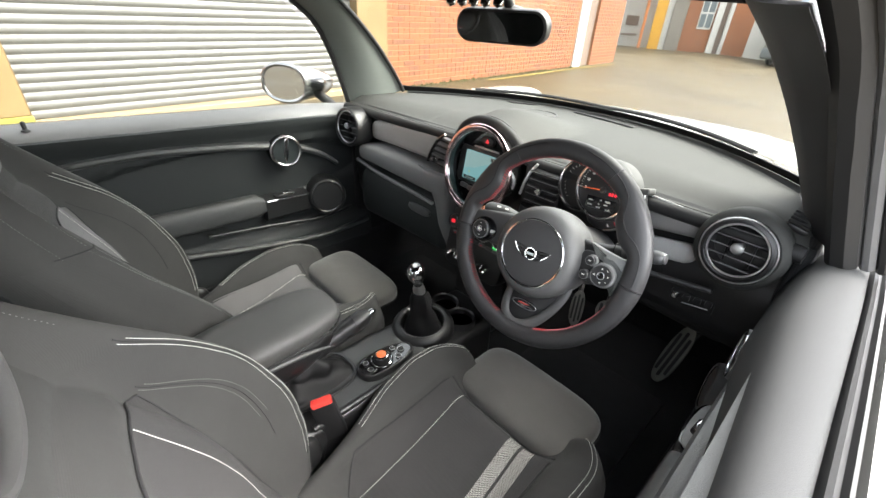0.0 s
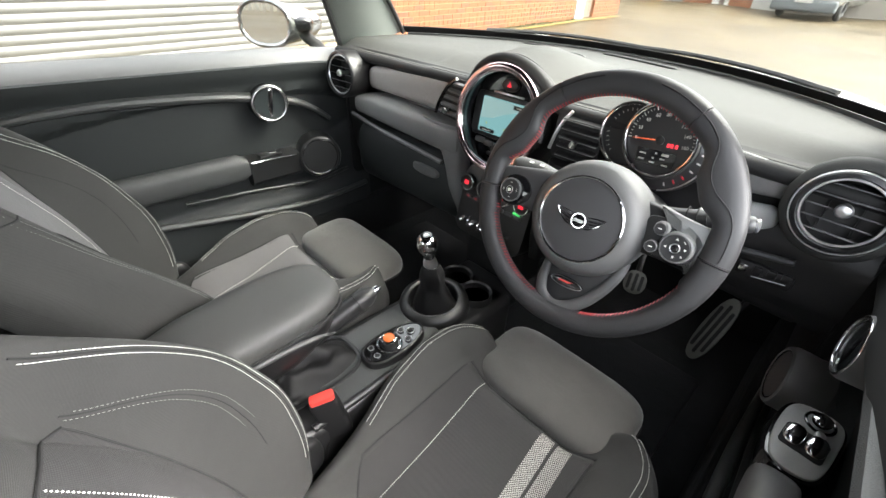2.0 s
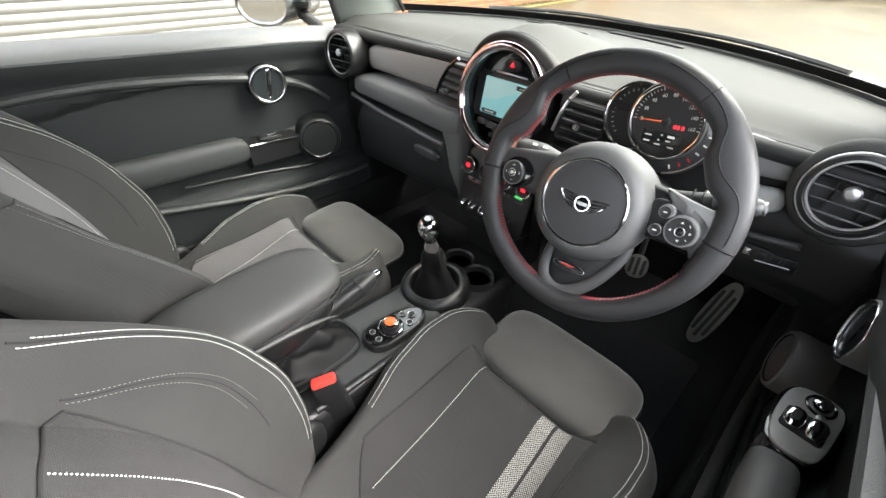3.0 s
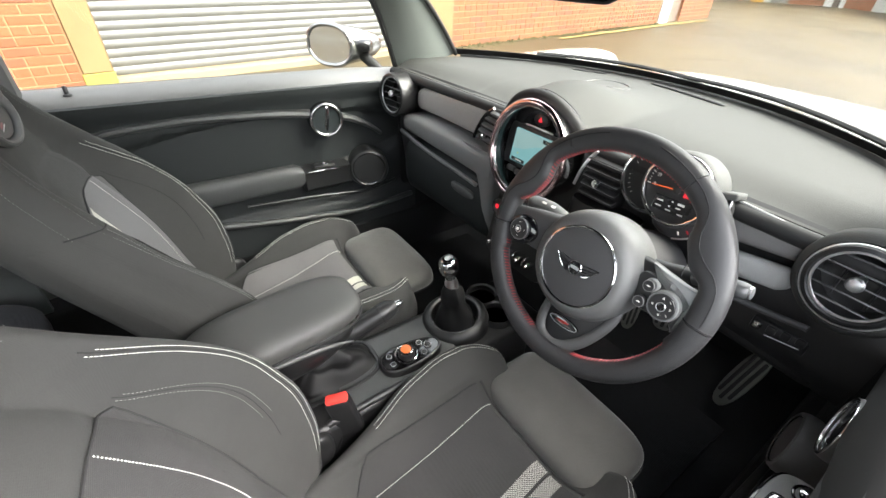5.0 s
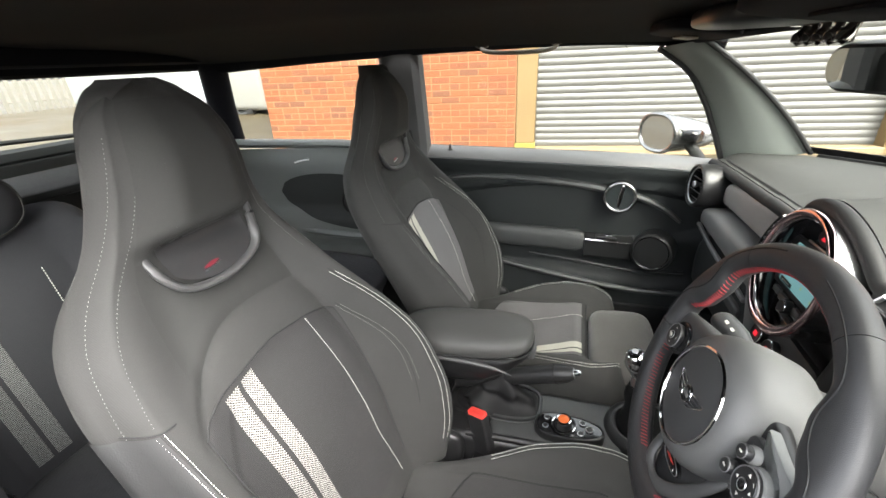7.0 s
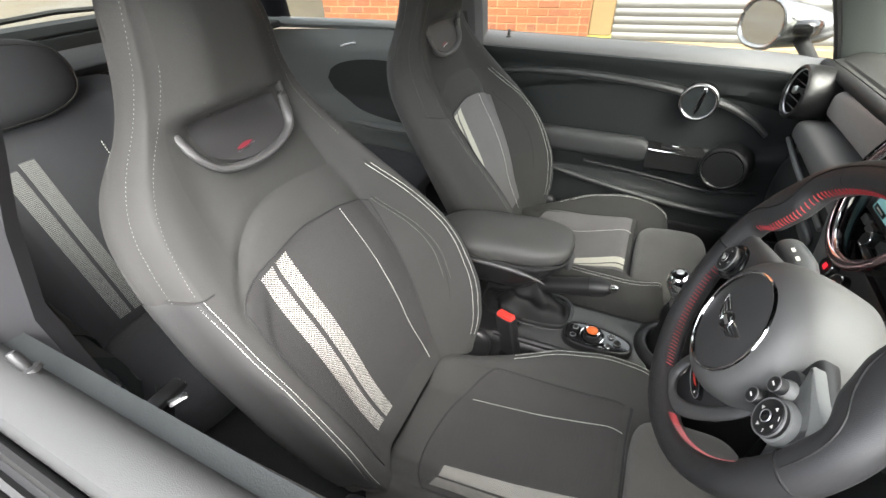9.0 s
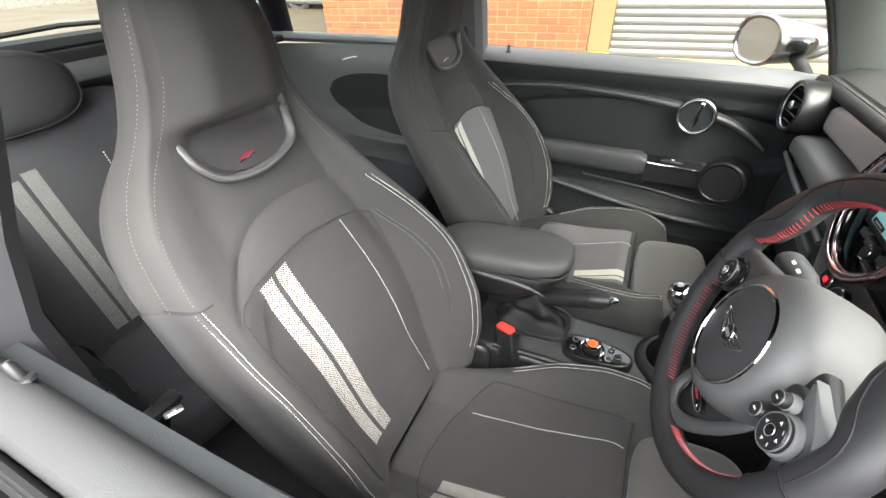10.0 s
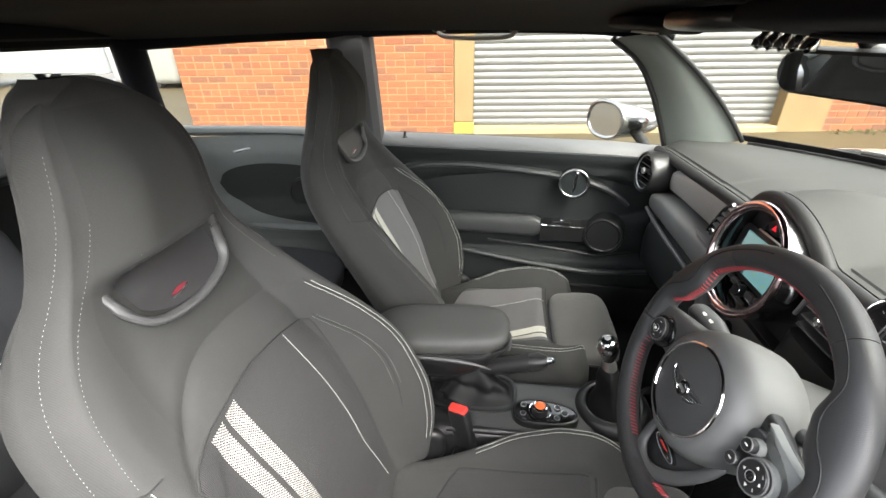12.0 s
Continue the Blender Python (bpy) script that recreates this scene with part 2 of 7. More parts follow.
def clear(name, tint=(0.88, 0.888, 0.856)):
    """Window glass: lets light through slightly tinted, with a gloss that grows at a glance."""
    m = bpy.data.materials.new(name)
    m.use_nodes = True
    t = m.node_tree
    out = t.nodes["Material Output"]
    t.nodes.remove(t.nodes["Principled BSDF"])
    tr = t.nodes.new("ShaderNodeBsdfTransparent")
    tr.inputs["Color"].default_value = (*tint, 1)
    gl = t.nodes.new("ShaderNodeBsdfGlossy")
    gl.inputs["Roughness"].default_value = 0.02
    lw = t.nodes.new("ShaderNodeLayerWeight")
    lw.inputs["Blend"].default_value = 0.5
    pw = t.nodes.new("ShaderNodeMath")
    pw.operation = "POWER"
    pw.inputs[1].default_value = 4.5
    t.links.new(lw.outputs["Facing"], pw.inputs[0])
    fr = t.nodes.new("ShaderNodeMath")
    fr.operation = "MULTIPLY_ADD"
    fr.inputs[1].default_value, fr.inputs[2].default_value = 0.35, 0.02
    t.links.new(pw.outputs[0], fr.inputs[0])
    mx = t.nodes.new("ShaderNodeMixShader")
    t.links.new(fr.outputs[0], mx.inputs["Fac"])
    t.links.new(tr.outputs[0], mx.inputs[1])
    t.links.new(gl.outputs[0], mx.inputs[2])
    t.links.new(mx.outputs[0], out.inputs["Surface"])
    return m


def strip(fn, us, vs, width, length):
    """A sheet with texture coordinates in metres."""
    verts, faces = grid(fn, us, vs)
    bm = mesh_bm(verts, faces)
    bm.verts.ensure_lookup_table()
    uv = bm.loops.layers.uv.new("weave")
    nu = len(us)
    bm.verts.index_update()
    for f in bm.faces:
        for l in f.loops:
            k = l.vert.index
            l[uv].uv = (us[k % nu] * width, vs[k // nu] * length)
    return bm


lid_skin = leather("lid_leatherette", (0.050, 0.050, 0.048), 0.55, 330, 0.3)
dash_skin = leather("dash_soft_skin", (0.038, 0.039, 0.037), 0.75, 330)
dash_skin.node_tree.nodes["Principled BSDF"].inputs["Specular IOR Level"].default_value = 0.25
door_skin = leather("door_grained_plastic", (0.044, 0.046, 0.046), 0.45, 420)
# Paler than the right panel: light missing back here is put into it.
side_skin_lit = leather("side_panel_plastic_lit", (0.115, 0.125, 0.124), 0.5, 420, 0.15)
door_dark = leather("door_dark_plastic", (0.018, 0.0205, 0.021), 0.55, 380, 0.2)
door_dark.node_tree.nodes["Principled BSDF"].inputs["Specular IOR Level"].default_value = 0.3
door_gloss = surface("door_gloss_plastic", (0.011, 0.0115, 0.012), 0.38, fine=0.1, rough_vary=0.02)
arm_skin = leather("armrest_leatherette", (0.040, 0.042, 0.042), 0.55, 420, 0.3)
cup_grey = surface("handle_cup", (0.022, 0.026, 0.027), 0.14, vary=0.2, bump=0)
# Paler copy of door_pad for the far door: sky sheen put into the colour.
sill_skin_lit = leather("sill_leatherette_lit", (0.115, 0.116, 0.116), 0.55, 300)
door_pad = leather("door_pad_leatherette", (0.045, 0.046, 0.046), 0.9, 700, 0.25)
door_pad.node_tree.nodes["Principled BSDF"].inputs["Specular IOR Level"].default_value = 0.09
dark_chrome = surface("dark_chrome", (0.30, 0.29, 0.28), 0.15, metal=1.0, vary=0.05, bump=0)
beige_trim = surface("beige_trim", (0.27, 0.245, 0.20), 0.6, fine=0.2)
outer_chrome = surface("bright_shell", (0.62, 0.62, 0.63), 0.16, metal=1.0, vary=0.04, bump=0, rough_vary=0.04)
stalk_grey = surface("stalk_grey", (0.045, 0.046, 0.047), 0.35, fine=0.15)
switch_grey = surface("switch_plate_grey", (0.34, 0.34, 0.33), 0.5, fine=0.15)
handle_ring = surface("handle_ring", (0.42, 0.42, 0.42), 0.2, metal=1.0, vary=0.08)
worn_steel = surface("worn_steel", (0.17, 0.17, 0.155), 0.45, metal=0.5, vary=0.15)
black_plastic = surface("black_plastic", (0.013, 0.013, 0.0135), 0.40, fine=0.2)
matt_black = surface("matt_black", (0.007, 0.007, 0.0075), 0.7, fine=0.2)
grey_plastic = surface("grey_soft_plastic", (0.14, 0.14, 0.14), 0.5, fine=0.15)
piano = surface("piano_black", (0.008, 0.008, 0.009), 0.08, bump=0, coat=0.6, rough_vary=0.03)
chrome = surface("chrome", (0.85, 0.85, 0.86), 0.09, metal=1.0, vary=0.04, bump=0, rough_vary=0.05)
# Pinkish chrome; red reflections on the ring are part of this colour.
rose_chrome = surface("red_tinted_chrome", (0.82, 0.60, 0.62), 0.12, metal=1.0, vary=0.05, bump=0, rough_vary=0.05)
satin = surface("satin_metal", (0.68, 0.68, 0.69), 0.34, metal=1.0, vary=0.06)
decor_dark = checks("decor_check", (0.190, 0.187, 0.182), (0.130, 0.128, 0.126), 0.0011, rough=0.40)
decor = surface("decor_panel", (0.29, 0.272, 0.258), 0.42, vary=0.05, scale=3, fine=0.5, fine_scale=700, bump=0.25)
wheel_leather = leather("wheel_leather", (0.027, 0.027, 0.028), 0.48, 700, 0.15)
wheel_grip = leather("wheel_perforated_leather", (0.023, 0.023, 0.024), 0.48, 900, 0.4)
hub_plastic = leather("hub_plastic", (0.094, 0.094, 0.092), 0.5, 600, 0.2)
spoke_grey = surface("spoke_grey", (0.13, 0.13, 0.13), 0.42, fine=0.15)
red_thread = surface("red_thread", (0.36, 0.035, 0.042), 0.8, fine=0.3)
pale_thread = surface("rose_thread", (0.42, 0.12, 0.125), 0.8, fine=0.3)
white_thread = surface("white_thread", (0.72, 0.71, 0.66), 0.85, fine=0.3)
grey_thread = surface("grey_thread", (0.15, 0.15, 0.145), 0.85, fine=0.3)
faint_thread = surface("faint_thread", (0.20, 0.198, 0.19), 0.85, fine=0.3)
seat_seam = surface("seat_seam_thread", (0.016, 0.016, 0.016), 0.9)
seat_side = cloth("seat_bolster_cloth", (0.039, 0.0388, 0.0374), 0.85, 1400, 0.18)
seat_trim = leather("seat_trim_leatherette", (0.036, 0.0365, 0.0370), 0.58, 300, 0.2)
loop_plastic = surface("loop_grey_plastic", (0.060, 0.060, 0.060), 0.5, fine=0.15)
# Darkened copy of the loop plastic, for the shade in the recess.
loop_shade = surface("loop_recess_shade", (0.026, 0.026, 0.027), 0.5, fine=0.2)
tag_red = surface("tag_dark_red", (0.17, 0.02, 0.03), 0.4)
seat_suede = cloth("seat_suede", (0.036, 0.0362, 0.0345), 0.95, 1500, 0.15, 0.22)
# Lighter copy of the seat suede: light on the thigh pads is in it.
thigh_suede_lit = cloth("thigh_suede_lit", (0.088, 0.085, 0.079), 0.95, 1500, 0.15, 0.22)
thigh_suede_lit.node_tree.nodes["Principled BSDF"].inputs["Sheen Weight"].default_value = 0.3
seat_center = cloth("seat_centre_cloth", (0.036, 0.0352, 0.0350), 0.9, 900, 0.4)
# Paler copy of the centre cloth; light on the passenger seat is in it.
seat_center_lit = cloth("seat_centre_lit", (0.125, 0.121, 0.122), 0.9, 900, 0.4)
rear_cloth = cloth("rear_seat_cloth", (0.040, 0.041, 0.046), 0.9, 900, 0.3)
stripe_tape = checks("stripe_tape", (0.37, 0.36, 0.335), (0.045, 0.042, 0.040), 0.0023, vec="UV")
# Stripe tape with the rear cabin's weaker light taken into its colour.
rear_tape_dim = checks("rear_stripe_tape_dim", (0.22, 0.225, 0.225), (0.050, 0.050, 0.052), 0.0017, vec="UV", turn=45, stretch=0.6)
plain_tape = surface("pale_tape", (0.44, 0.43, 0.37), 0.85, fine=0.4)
carpet = cloth("black_carpet", (0.016, 0.0165, 0.0175), 0.95, 500, 0.8)
headlining = surface("headlining", (0.0048, 0.0050, 0.0075), 0.95, vary=0.2, scale=4, fine=0.3, fine_scale=500, spec=0.2)
rubber = surface("black_rubber", (0.014, 0.014, 0.014), 0.6, fine=0.2)
red_plastic = surface("red_plastic", (0.62, 0.05, 0.04), 0.42, vary=0.06)
white_paint = surface("white_car_paint", (0.20, 0.20, 0.185), 0.22, vary=0.03, scale=2, bump=0, coat=0.6)
black_gloss = surface("black_car_paint", (0.012, 0.012, 0.013), 0.1, bump=0, coat=0.6)
mirror_face = surface("mirror_silvering", (0.50, 0.50, 0.50), 0.01, metal=1.0, vary=0.02, bump=0, rough_vary=0.0)
pane = clear("window_glass")
boot_leather = leather("boot_leather", (0.009, 0.009, 0.0095), 0.6, 500, 0.2)
boot_leather.node_tree.nodes["Principled BSDF"].inputs["Specular IOR Level"].default_value = 0.25
box_black = surface("box_gloss_black", (0.010, 0.010, 0.0105), 0.32, fine=0.1)
pad_black = leather("airbag_pad_skin", (0.042, 0.042, 0.043), 0.5, 500, 0.3)
pod_grey = surface("dial_pod_grey", (0.062, 0.063, 0.062), 0.55, fine=0.2, spec=0.2)
fuel_black = surface("fuel_gauge_black", (0.030, 0.030, 0.031), 0.3, fine=0.15)
trim_light = surface("lower_trim_grey", (0.36, 0.365, 0.355), 0.5, fine=0.2)
trim_mid = surface("spoke_plate_grey", (0.17, 0.173, 0.168), 0.45, fine=0.15)
dial_face = surface("dial_face", (0.012, 0.012, 0.013), 0.4, fine=0.2)
ivory_mark = surface("ivory_marks", (0.65, 0.64, 0.60), 0.5)
screen_glow = glow("screen_teal", (0.26, 0.55, 0.57), 0.05)
screen_land = glow("screen_pale", (0.36, 0.56, 0.55), 0.05)
map_green = glow("map_green", (0.45, 0.6, 0.25), 0.04)
red_glow = glow("red_lamp", (1.0, 0.03, 0.05), 0.09)
needle_glow = glow("needle_orange", (1.0, 0.16, 0.04), 0.08)
amber_glow = glow("amber_lamp", (0.9, 0.20, 0.05), 0.05)
green_glow = glow("green_lamp", (0.1, 0.9, 0.2), 0.08)
dim_red = glow("dim_red_lamp", (0.8, 0.03, 0.05), 0.03)

# ---- yard and buildings ----
WALL_AT = Vector((-4.369, -0.657, 0))
WALL_TURN = 5.3
WALL = Matrix.Translation(WALL_AT) @ pose(0, 0, 0, 0, 0, WALL_TURN + 90)   # local x runs along the wall (ahead), local y away from the car


def wet_yard():
    m = surface("wet_concrete_yard", (0.027, 0.0207, 0.0104), 0.5, vary=0.25, spec=0.2, scale=0.5, fine=0.3, fine_scale=60, bump=0.3, rough_vary=0.2, second=(0.065, 0.050, 0.0265))
    return m


yard_mat = wet_yard()
brick_mat = bpy.data.materials.new("orange_brick")
brick_mat.use_nodes = True
bt = brick_mat.node_tree
bb = bt.nodes["Principled BSDF"]
oi = bt.nodes.new("ShaderNodeObjectInfo")
gi = bt.nodes.new("ShaderNodeNewGeometry")
ramp = bt.nodes.new("ShaderNodeValToRGB")
ramp.color_ramp.elements[0].color = (0.152, 0.044, 0.0148, 1)
ramp.color_ramp.elements[1].color = (0.178, 0.059, 0.0205, 1)
mid = ramp.color_ramp.elements.new(0.45)
mid.color = (0.165, 0.051, 0.0165, 1)
low = ramp.color_ramp.elements.new(0.08)
low.color = (0.112, 0.042, 0.0195, 1)
addr = bt.nodes.new("ShaderNodeMath")
bt.links.new(oi.outputs["Random"], addr.inputs[0])
bt.links.new(gi.outputs["Random Per Island"], addr.inputs[1])
frac = bt.nodes.new("ShaderNodeMath")
frac.operation = "FRACT"
bt.links.new(addr.outputs[0], frac.inputs[0])
bt.links.new(frac.outputs[0], ramp.inputs["Fac"])
bn = bt.nodes.new("ShaderNodeTexNoise")
bn.inputs["Scale"].default_value, bn.inputs["Detail"].default_value = 60, 6
bco = bt.nodes.new("ShaderNodeTexCoord")
bt.links.new(bco.outputs["Object"], bn.inputs["Vector"])
bmx = bt.nodes.new("ShaderNodeMix")
bmx.data_type, bmx.blend_type = "RGBA", "OVERLAY"
bmx.inputs["Factor"].default_value = 0.35
bt.links.new(ramp.outputs["Color"], bmx.inputs["A"])
bt.links.new(bn.outputs["Fac"], bmx.inputs["B"])
bt.links.new(bmx.outputs["Result"], bb.inputs["Base Color"])
bb.inputs["Roughness"].default_value = 0.85
bbp = bt.nodes.new("ShaderNodeBump")
bbp.inputs["Strength"].default_value, bbp.inputs["Distance"].default_value = 0.5, 0.003
bt.links.new(bn.outputs["Fac"], bbp.inputs["Height"])
bt.links.new(bbp.outputs["Normal"], bb.inputs["Normal"])
mortar = surface("mortar", (0.275, 0.132, 0.066), 0.9, vary=0.2, scale=20, fine=0.4, fine_scale=300)
shutter_mat = surface("shutter_steel", (0.096, 0.095, 0.089), 0.45, vary=0.08, scale=1.2, fine=0.1, fine_scale=200)
ochre_paint = surface("ochre_masonry_paint", (0.135, 0.086, 0.030), 0.75, vary=0.2, scale=4, fine=0.35, fine_scale=120, second=(0.15, 0.10, 0.042))
moss = surface("mossy_paint", (0.18, 0.155, 0.03), 0.85, vary=0.3, scale=12, fine=0.4, fine_scale=90)
plinth_mat = surface("concrete_plinth", (0.20, 0.15, 0.085), 0.7, vary=0.25, scale=3, fine=0.4, fine_scale=80)
white_pvc = surface("white_paintwork", (0.40, 0.39, 0.37), 0.5, vary=0.08, fine=0.2, fine_scale=80)
dark_door = surface("brown_door_paint", (0.13, 0.09, 0.07), 0.55, vary=0.2)
yellow_paint = surface("yellow_paint", (0.45, 0.23, 0.01), 0.5, vary=0.1)
grey_render = surface("grey_render", (0.16, 0.145, 0.125), 0.85, vary=0.2, scale=2, fine=0.3, fine_scale=90)
fence_mat = surface("galvanised_palisade", (0.20, 0.19, 0.165), 0.5, metal=0.3, vary=0.2)
dull_glass = surface("dull_window_glass", (0.10, 0.12, 0.13), 0.1, vary=0.3, scale=2, bump=0)


def yard_height(x, y):
    away = (WALL.inverted() @ Vector((x, y, 0))).y
    return 0.17 * sstep((away + 3.6) / 3.5)


gx = [-400, -150, -60, -30, -16, -10, -7] + [-6 + 0.5 * k for k in range(14)] + [2, 4, 8, 16, 40, 150, 400]
gy = [-400, -150, -60, -35, -20, -12, -8, -5, -3, -1, 1, 3, 5, 8, 12, 16, 20, 26, 35, 60, 150, 400]
verts, faces = grid(lambda x, y: (x, y, yard_height(x, y) - 0.004), gx, gy)
solo("ground", mesh_bm(verts, faces), yard_mat, "wet pale concrete yard with puddles and stains", "ground", kind="structure")


def slab(x0, x1, y0, y1, z0, z1, bevel=0.0):
    """A block in the wall's own axes."""
    bm = rbox(((x0 + x1) / 2, (y0 + y1) / 2, (z0 + z1) / 2), (x1 - x0, y1 - y0, z1 - z0), bevel, 1)
    bmesh.ops.transform(bm, matrix=WALL, verts=bm.verts)
    return bm


workshop = thing("workshop_building", WALL_AT, "low orange-brick workshop with steel roller shutter and painted piers", "building")
part("wall", slab(-3.45, -0.2, -0.009, 0.25, 0.0, 3.1), mortar, workshop, smooth=False)
part("wall", slab(4.1, 10.15, -0.009, 0.25, 0.0, 3.1), mortar, workshop, smooth=False)
part("wall", slab(11.2, 12.85, -0.009, 0.25, 0.0, 3.1), mortar, workshop, smooth=False)
part("lintel", slab(-0.2, 4.1, 0.0, 0.25, 2.95, 3.1), ochre_paint, workshop)
part("pier", slab(-0.2, 0.03, -0.03, 0.25, 0.30, 2.95, 0.008), ochre_paint, workshop, "ochre painted masonry pier")
part("pier", slab(-0.21, 0.035, -0.034, 0.25, 0.0, 0.30, 0.008), moss, workshop, "mossy yellow foot of the pier")
part("pier", slab(3.57, 4.1, -0.03, 0.25, 0.0, 2.95, 0.008), ochre_paint, workshop, "ochre painted masonry pier")
part("plinth", slab(0.03, 3.57, -0.06, 0.25, 0.0, 0.235, 0.01), plinth_mat, workshop, "damp tan concrete threshold")
part("side_wall", slab(-3.45, -3.2, 0.25, 8.0, 0.0, 3.1), mortar, workshop, smooth=False)
part("roof", slab(-3.6, 13.0, -0.15, 8.0, 3.1, 3.2), grey_render, workshop)
part("door", slab(10.6, 11.2, 0.05, 0.12, 0.1, 2.95, 0.01), dark_door, workshop, "dark brown narrow door")
part("downpipe", slab(10.15, 10.6, -0.04, 0.2, 0.15, 3.08, 0.02), white_pvc, workshop, "broad white painted upright")
shutter = part("roller_shutter", slab(0.03, 3.57, 0.12, 0.16, 0.235, 2.95), shutter_mat, workshop, "closed pale grey steel roller shutter")

# ---- car shell ----
# windscreen: foot and head curves
def screen_foot(u):
    return Vector((0.66 * u, 0.50 + 0.33 * (1 - abs(u) ** 2.2), 0.962))


def screen_head(u):
    return Vector((0.53 * u, 0.14 + 0.12 * (1 - u * u), 1.275 + 0.015 * (1 - u * u)))


def screen_at(u, v):
    p = screen_foot(u).lerp(screen_head(u), v)
    return p + Vector((0, 0.25, 0.22)) * (0.06 * 4 * v * (1 - v))


us = [-1 + 2 * i / 24 for i in range(25)]
vs = [i / 10 for i in range(11)]
ws = solo("windscreen", thick_sheet(screen_at, us, vs, 0.004), pane, "curved clear windscreen glass of the car", "windscreen", kind="structure")

frit = part("frit_band", thick_sheet(lambda u, v: screen_at(u, 0.055 * v) + Vector((0, -0.006, 0.001)), us, [0, 0.5, 1], 0.002), matt_black, ws, "black printed band at the foot of the glass")
floor_bm = rbox((0, -0.45, 0.20), (1.36, 2.6, 0.04), 0.0)
solo("floor", floor_bm, carpet, "black carpeted car floor", "floor", kind="structure")
for sx in (-1, 1):
    solo("kick_panel", rbox((sx * 0.70, 0.58, 0.56), (0.03, 0.60, 0.74), 0.01), carpet, "black carpeted footwell side panel", "side panel", kind="structure")
    solo("scuttle", rbox((sx * 0.66, 0.52, 0.90), (0.12, 0.42, 0.06), 0.02), black_plastic, "black scuttle trim under the windscreen corner", "trim", kind="structure")
solo("bulkhead", rbox((0, 0.86, 0.5), (1.36, 0.03, 0.7), 0.0), carpet, "black carpeted footwell bulkhead", "bulkhead", kind="structure")


def roof_at(u, v):
    y = 0.17 - 1.68 * v
    half = 0.60 - 0.05 * v
    y2 = y + 0.12 * (1 - u * u) * (1 - v) ** 3
    return (half * u, y2, 1.30 + 0.03 * max(u, 0) + 0.05 * (1 - abs(u) ** 2.5) + 0.02 * math.sin(math.pi * v))


solo("ceiling", thick_sheet(roof_at, us, [i / 16 for i in range(17)], 0.03), headlining, "black cloth headlining of the car roof", "ceiling", kind="structure")


def side_rail(sx):
    up = 0.040 if sx > 0 else 0.004
    pts = smooth_path([(sx * 0.585, 0.20, 1.262 + up), (sx * 0.625, 0.05, 1.285 + up), (sx * 0.64, -0.2, 1.297 + up), (sx * 0.635, -0.6, 1.295 + up), (sx * 0.60, -1.1, 1.282 + up), (sx * 0.55, -1.5, 1.262 + up)], 8)
    return tube(pts, 0.032, 10, flat=0.8)


solo("roof_rail", side_rail(-1), headlining, "black cloth-covered roof rail over the side window", "roof trim", kind="structure")
solo("roof_rail", side_rail(1), headlining, "black cloth-covered roof rail over the open window", "roof trim", kind="structure")
solo("header_rail", tube([screen_head(u) + Vector((0, -0.02, 0.012)) for u in us], 0.03, 10, flat=0.7), headlining, "black padded windscreen header rail", "roof trim", kind="structure")

# Left pillar trim, lightened in colour because it faces the light.
pillar_lit_mat = surface("pillar_trim", (0.17, 0.185, 0.172), 0.6, vary=0.08, fine=0.25)


A_EDGE = [(0.0, 0.295), (0.22, 0.260), (0.5, 0.210), (0.75, 0.155), (0.87, 0.112), (1.0, 0.045)]


def a_pillar(sx):
    rings = []
    for i in range(15):
        v = i / 14
        a = screen_at(sx * 1.0, v)                       # along the glass edge
        b = Vector((sx * (0.735 - 0.115 * v), lerp(A_EDGE if sx < 0 else [(0.0, 0.285), (0.22, 0.245), (0.5, 0.19), (0.75, 0.125), (0.87, 0.06), (1.0, -0.05)], v), 0.925 + 0.335 * v))
        inn = a.lerp(b, 0.5) + Vector((-sx * 0.028, -0.012, 0))
        out = a.lerp(b, 0.5) + Vector((sx * 0.03, 0.012, 0))
        rings.append([a, a.lerp(inn, 0.5) + Vector((-sx * 0.008, 0, 0)), inn, b.lerp(inn, 0.5) + Vector((-sx * 0.008, -0.004, 0)), b, b.lerp(out, 0.5), out, a.lerp(out, 0.5)])
    return loft(rings)


def pillar_edges(sx):
    rows = []
    for i in range(15):
        v = i / 14
        b = Vector((sx * (0.735 - 0.115 * v), lerp(A_EDGE, v), 0.925 + 0.335 * v))
        rows.append((screen_at(sx, v), b))
    return rows


left_seal = thing("pillar_seal", (-0.72, 0.3, 0.93), "black rubber seals along both edges of the pillar", "window seal", kind="structure")
part("glass_seal", tube([a + Vector((0.010, -0.008, 0)) for a, b in pillar_edges(-1)], 0.007, 8), rubber, left_seal)
part("door_seal", tube([b + Vector((0.0, -0.003, 0)) for a, b in pillar_edges(-1)], 0.009, 8), rubber, left_seal)
solo("a_pillar", a_pillar(-1), pillar_lit_mat, "plastic-trimmed windscreen pillar, grey lightened for the light it faces", "pillar", kind="structure")
seal_path = [Vector((0.742 - 0.115 * v, lerp([(0.0, 0.275), (0.22, 0.235), (0.5, 0.18), (0.75, 0.115), (0.87, 0.05), (1.0, -0.06)], v), 0.925 + 0.375 * v)) for v in [i / 14 for i in range(15)]]
sealing = thing("window_channel", seal_path[0], "grey rubber window channel along the open window edge", "window seal", kind="structure")
for k, (off, r, mtl) in enumerate(((0.002, 0.022, rubber), (0.032, 0.010, grey_plastic), (0.050, 0.009, rubber))):
    part("lip", tube([p + Vector((off, 0.25 * off, 0)) for p in seal_path], r, 8), mtl, sealing)
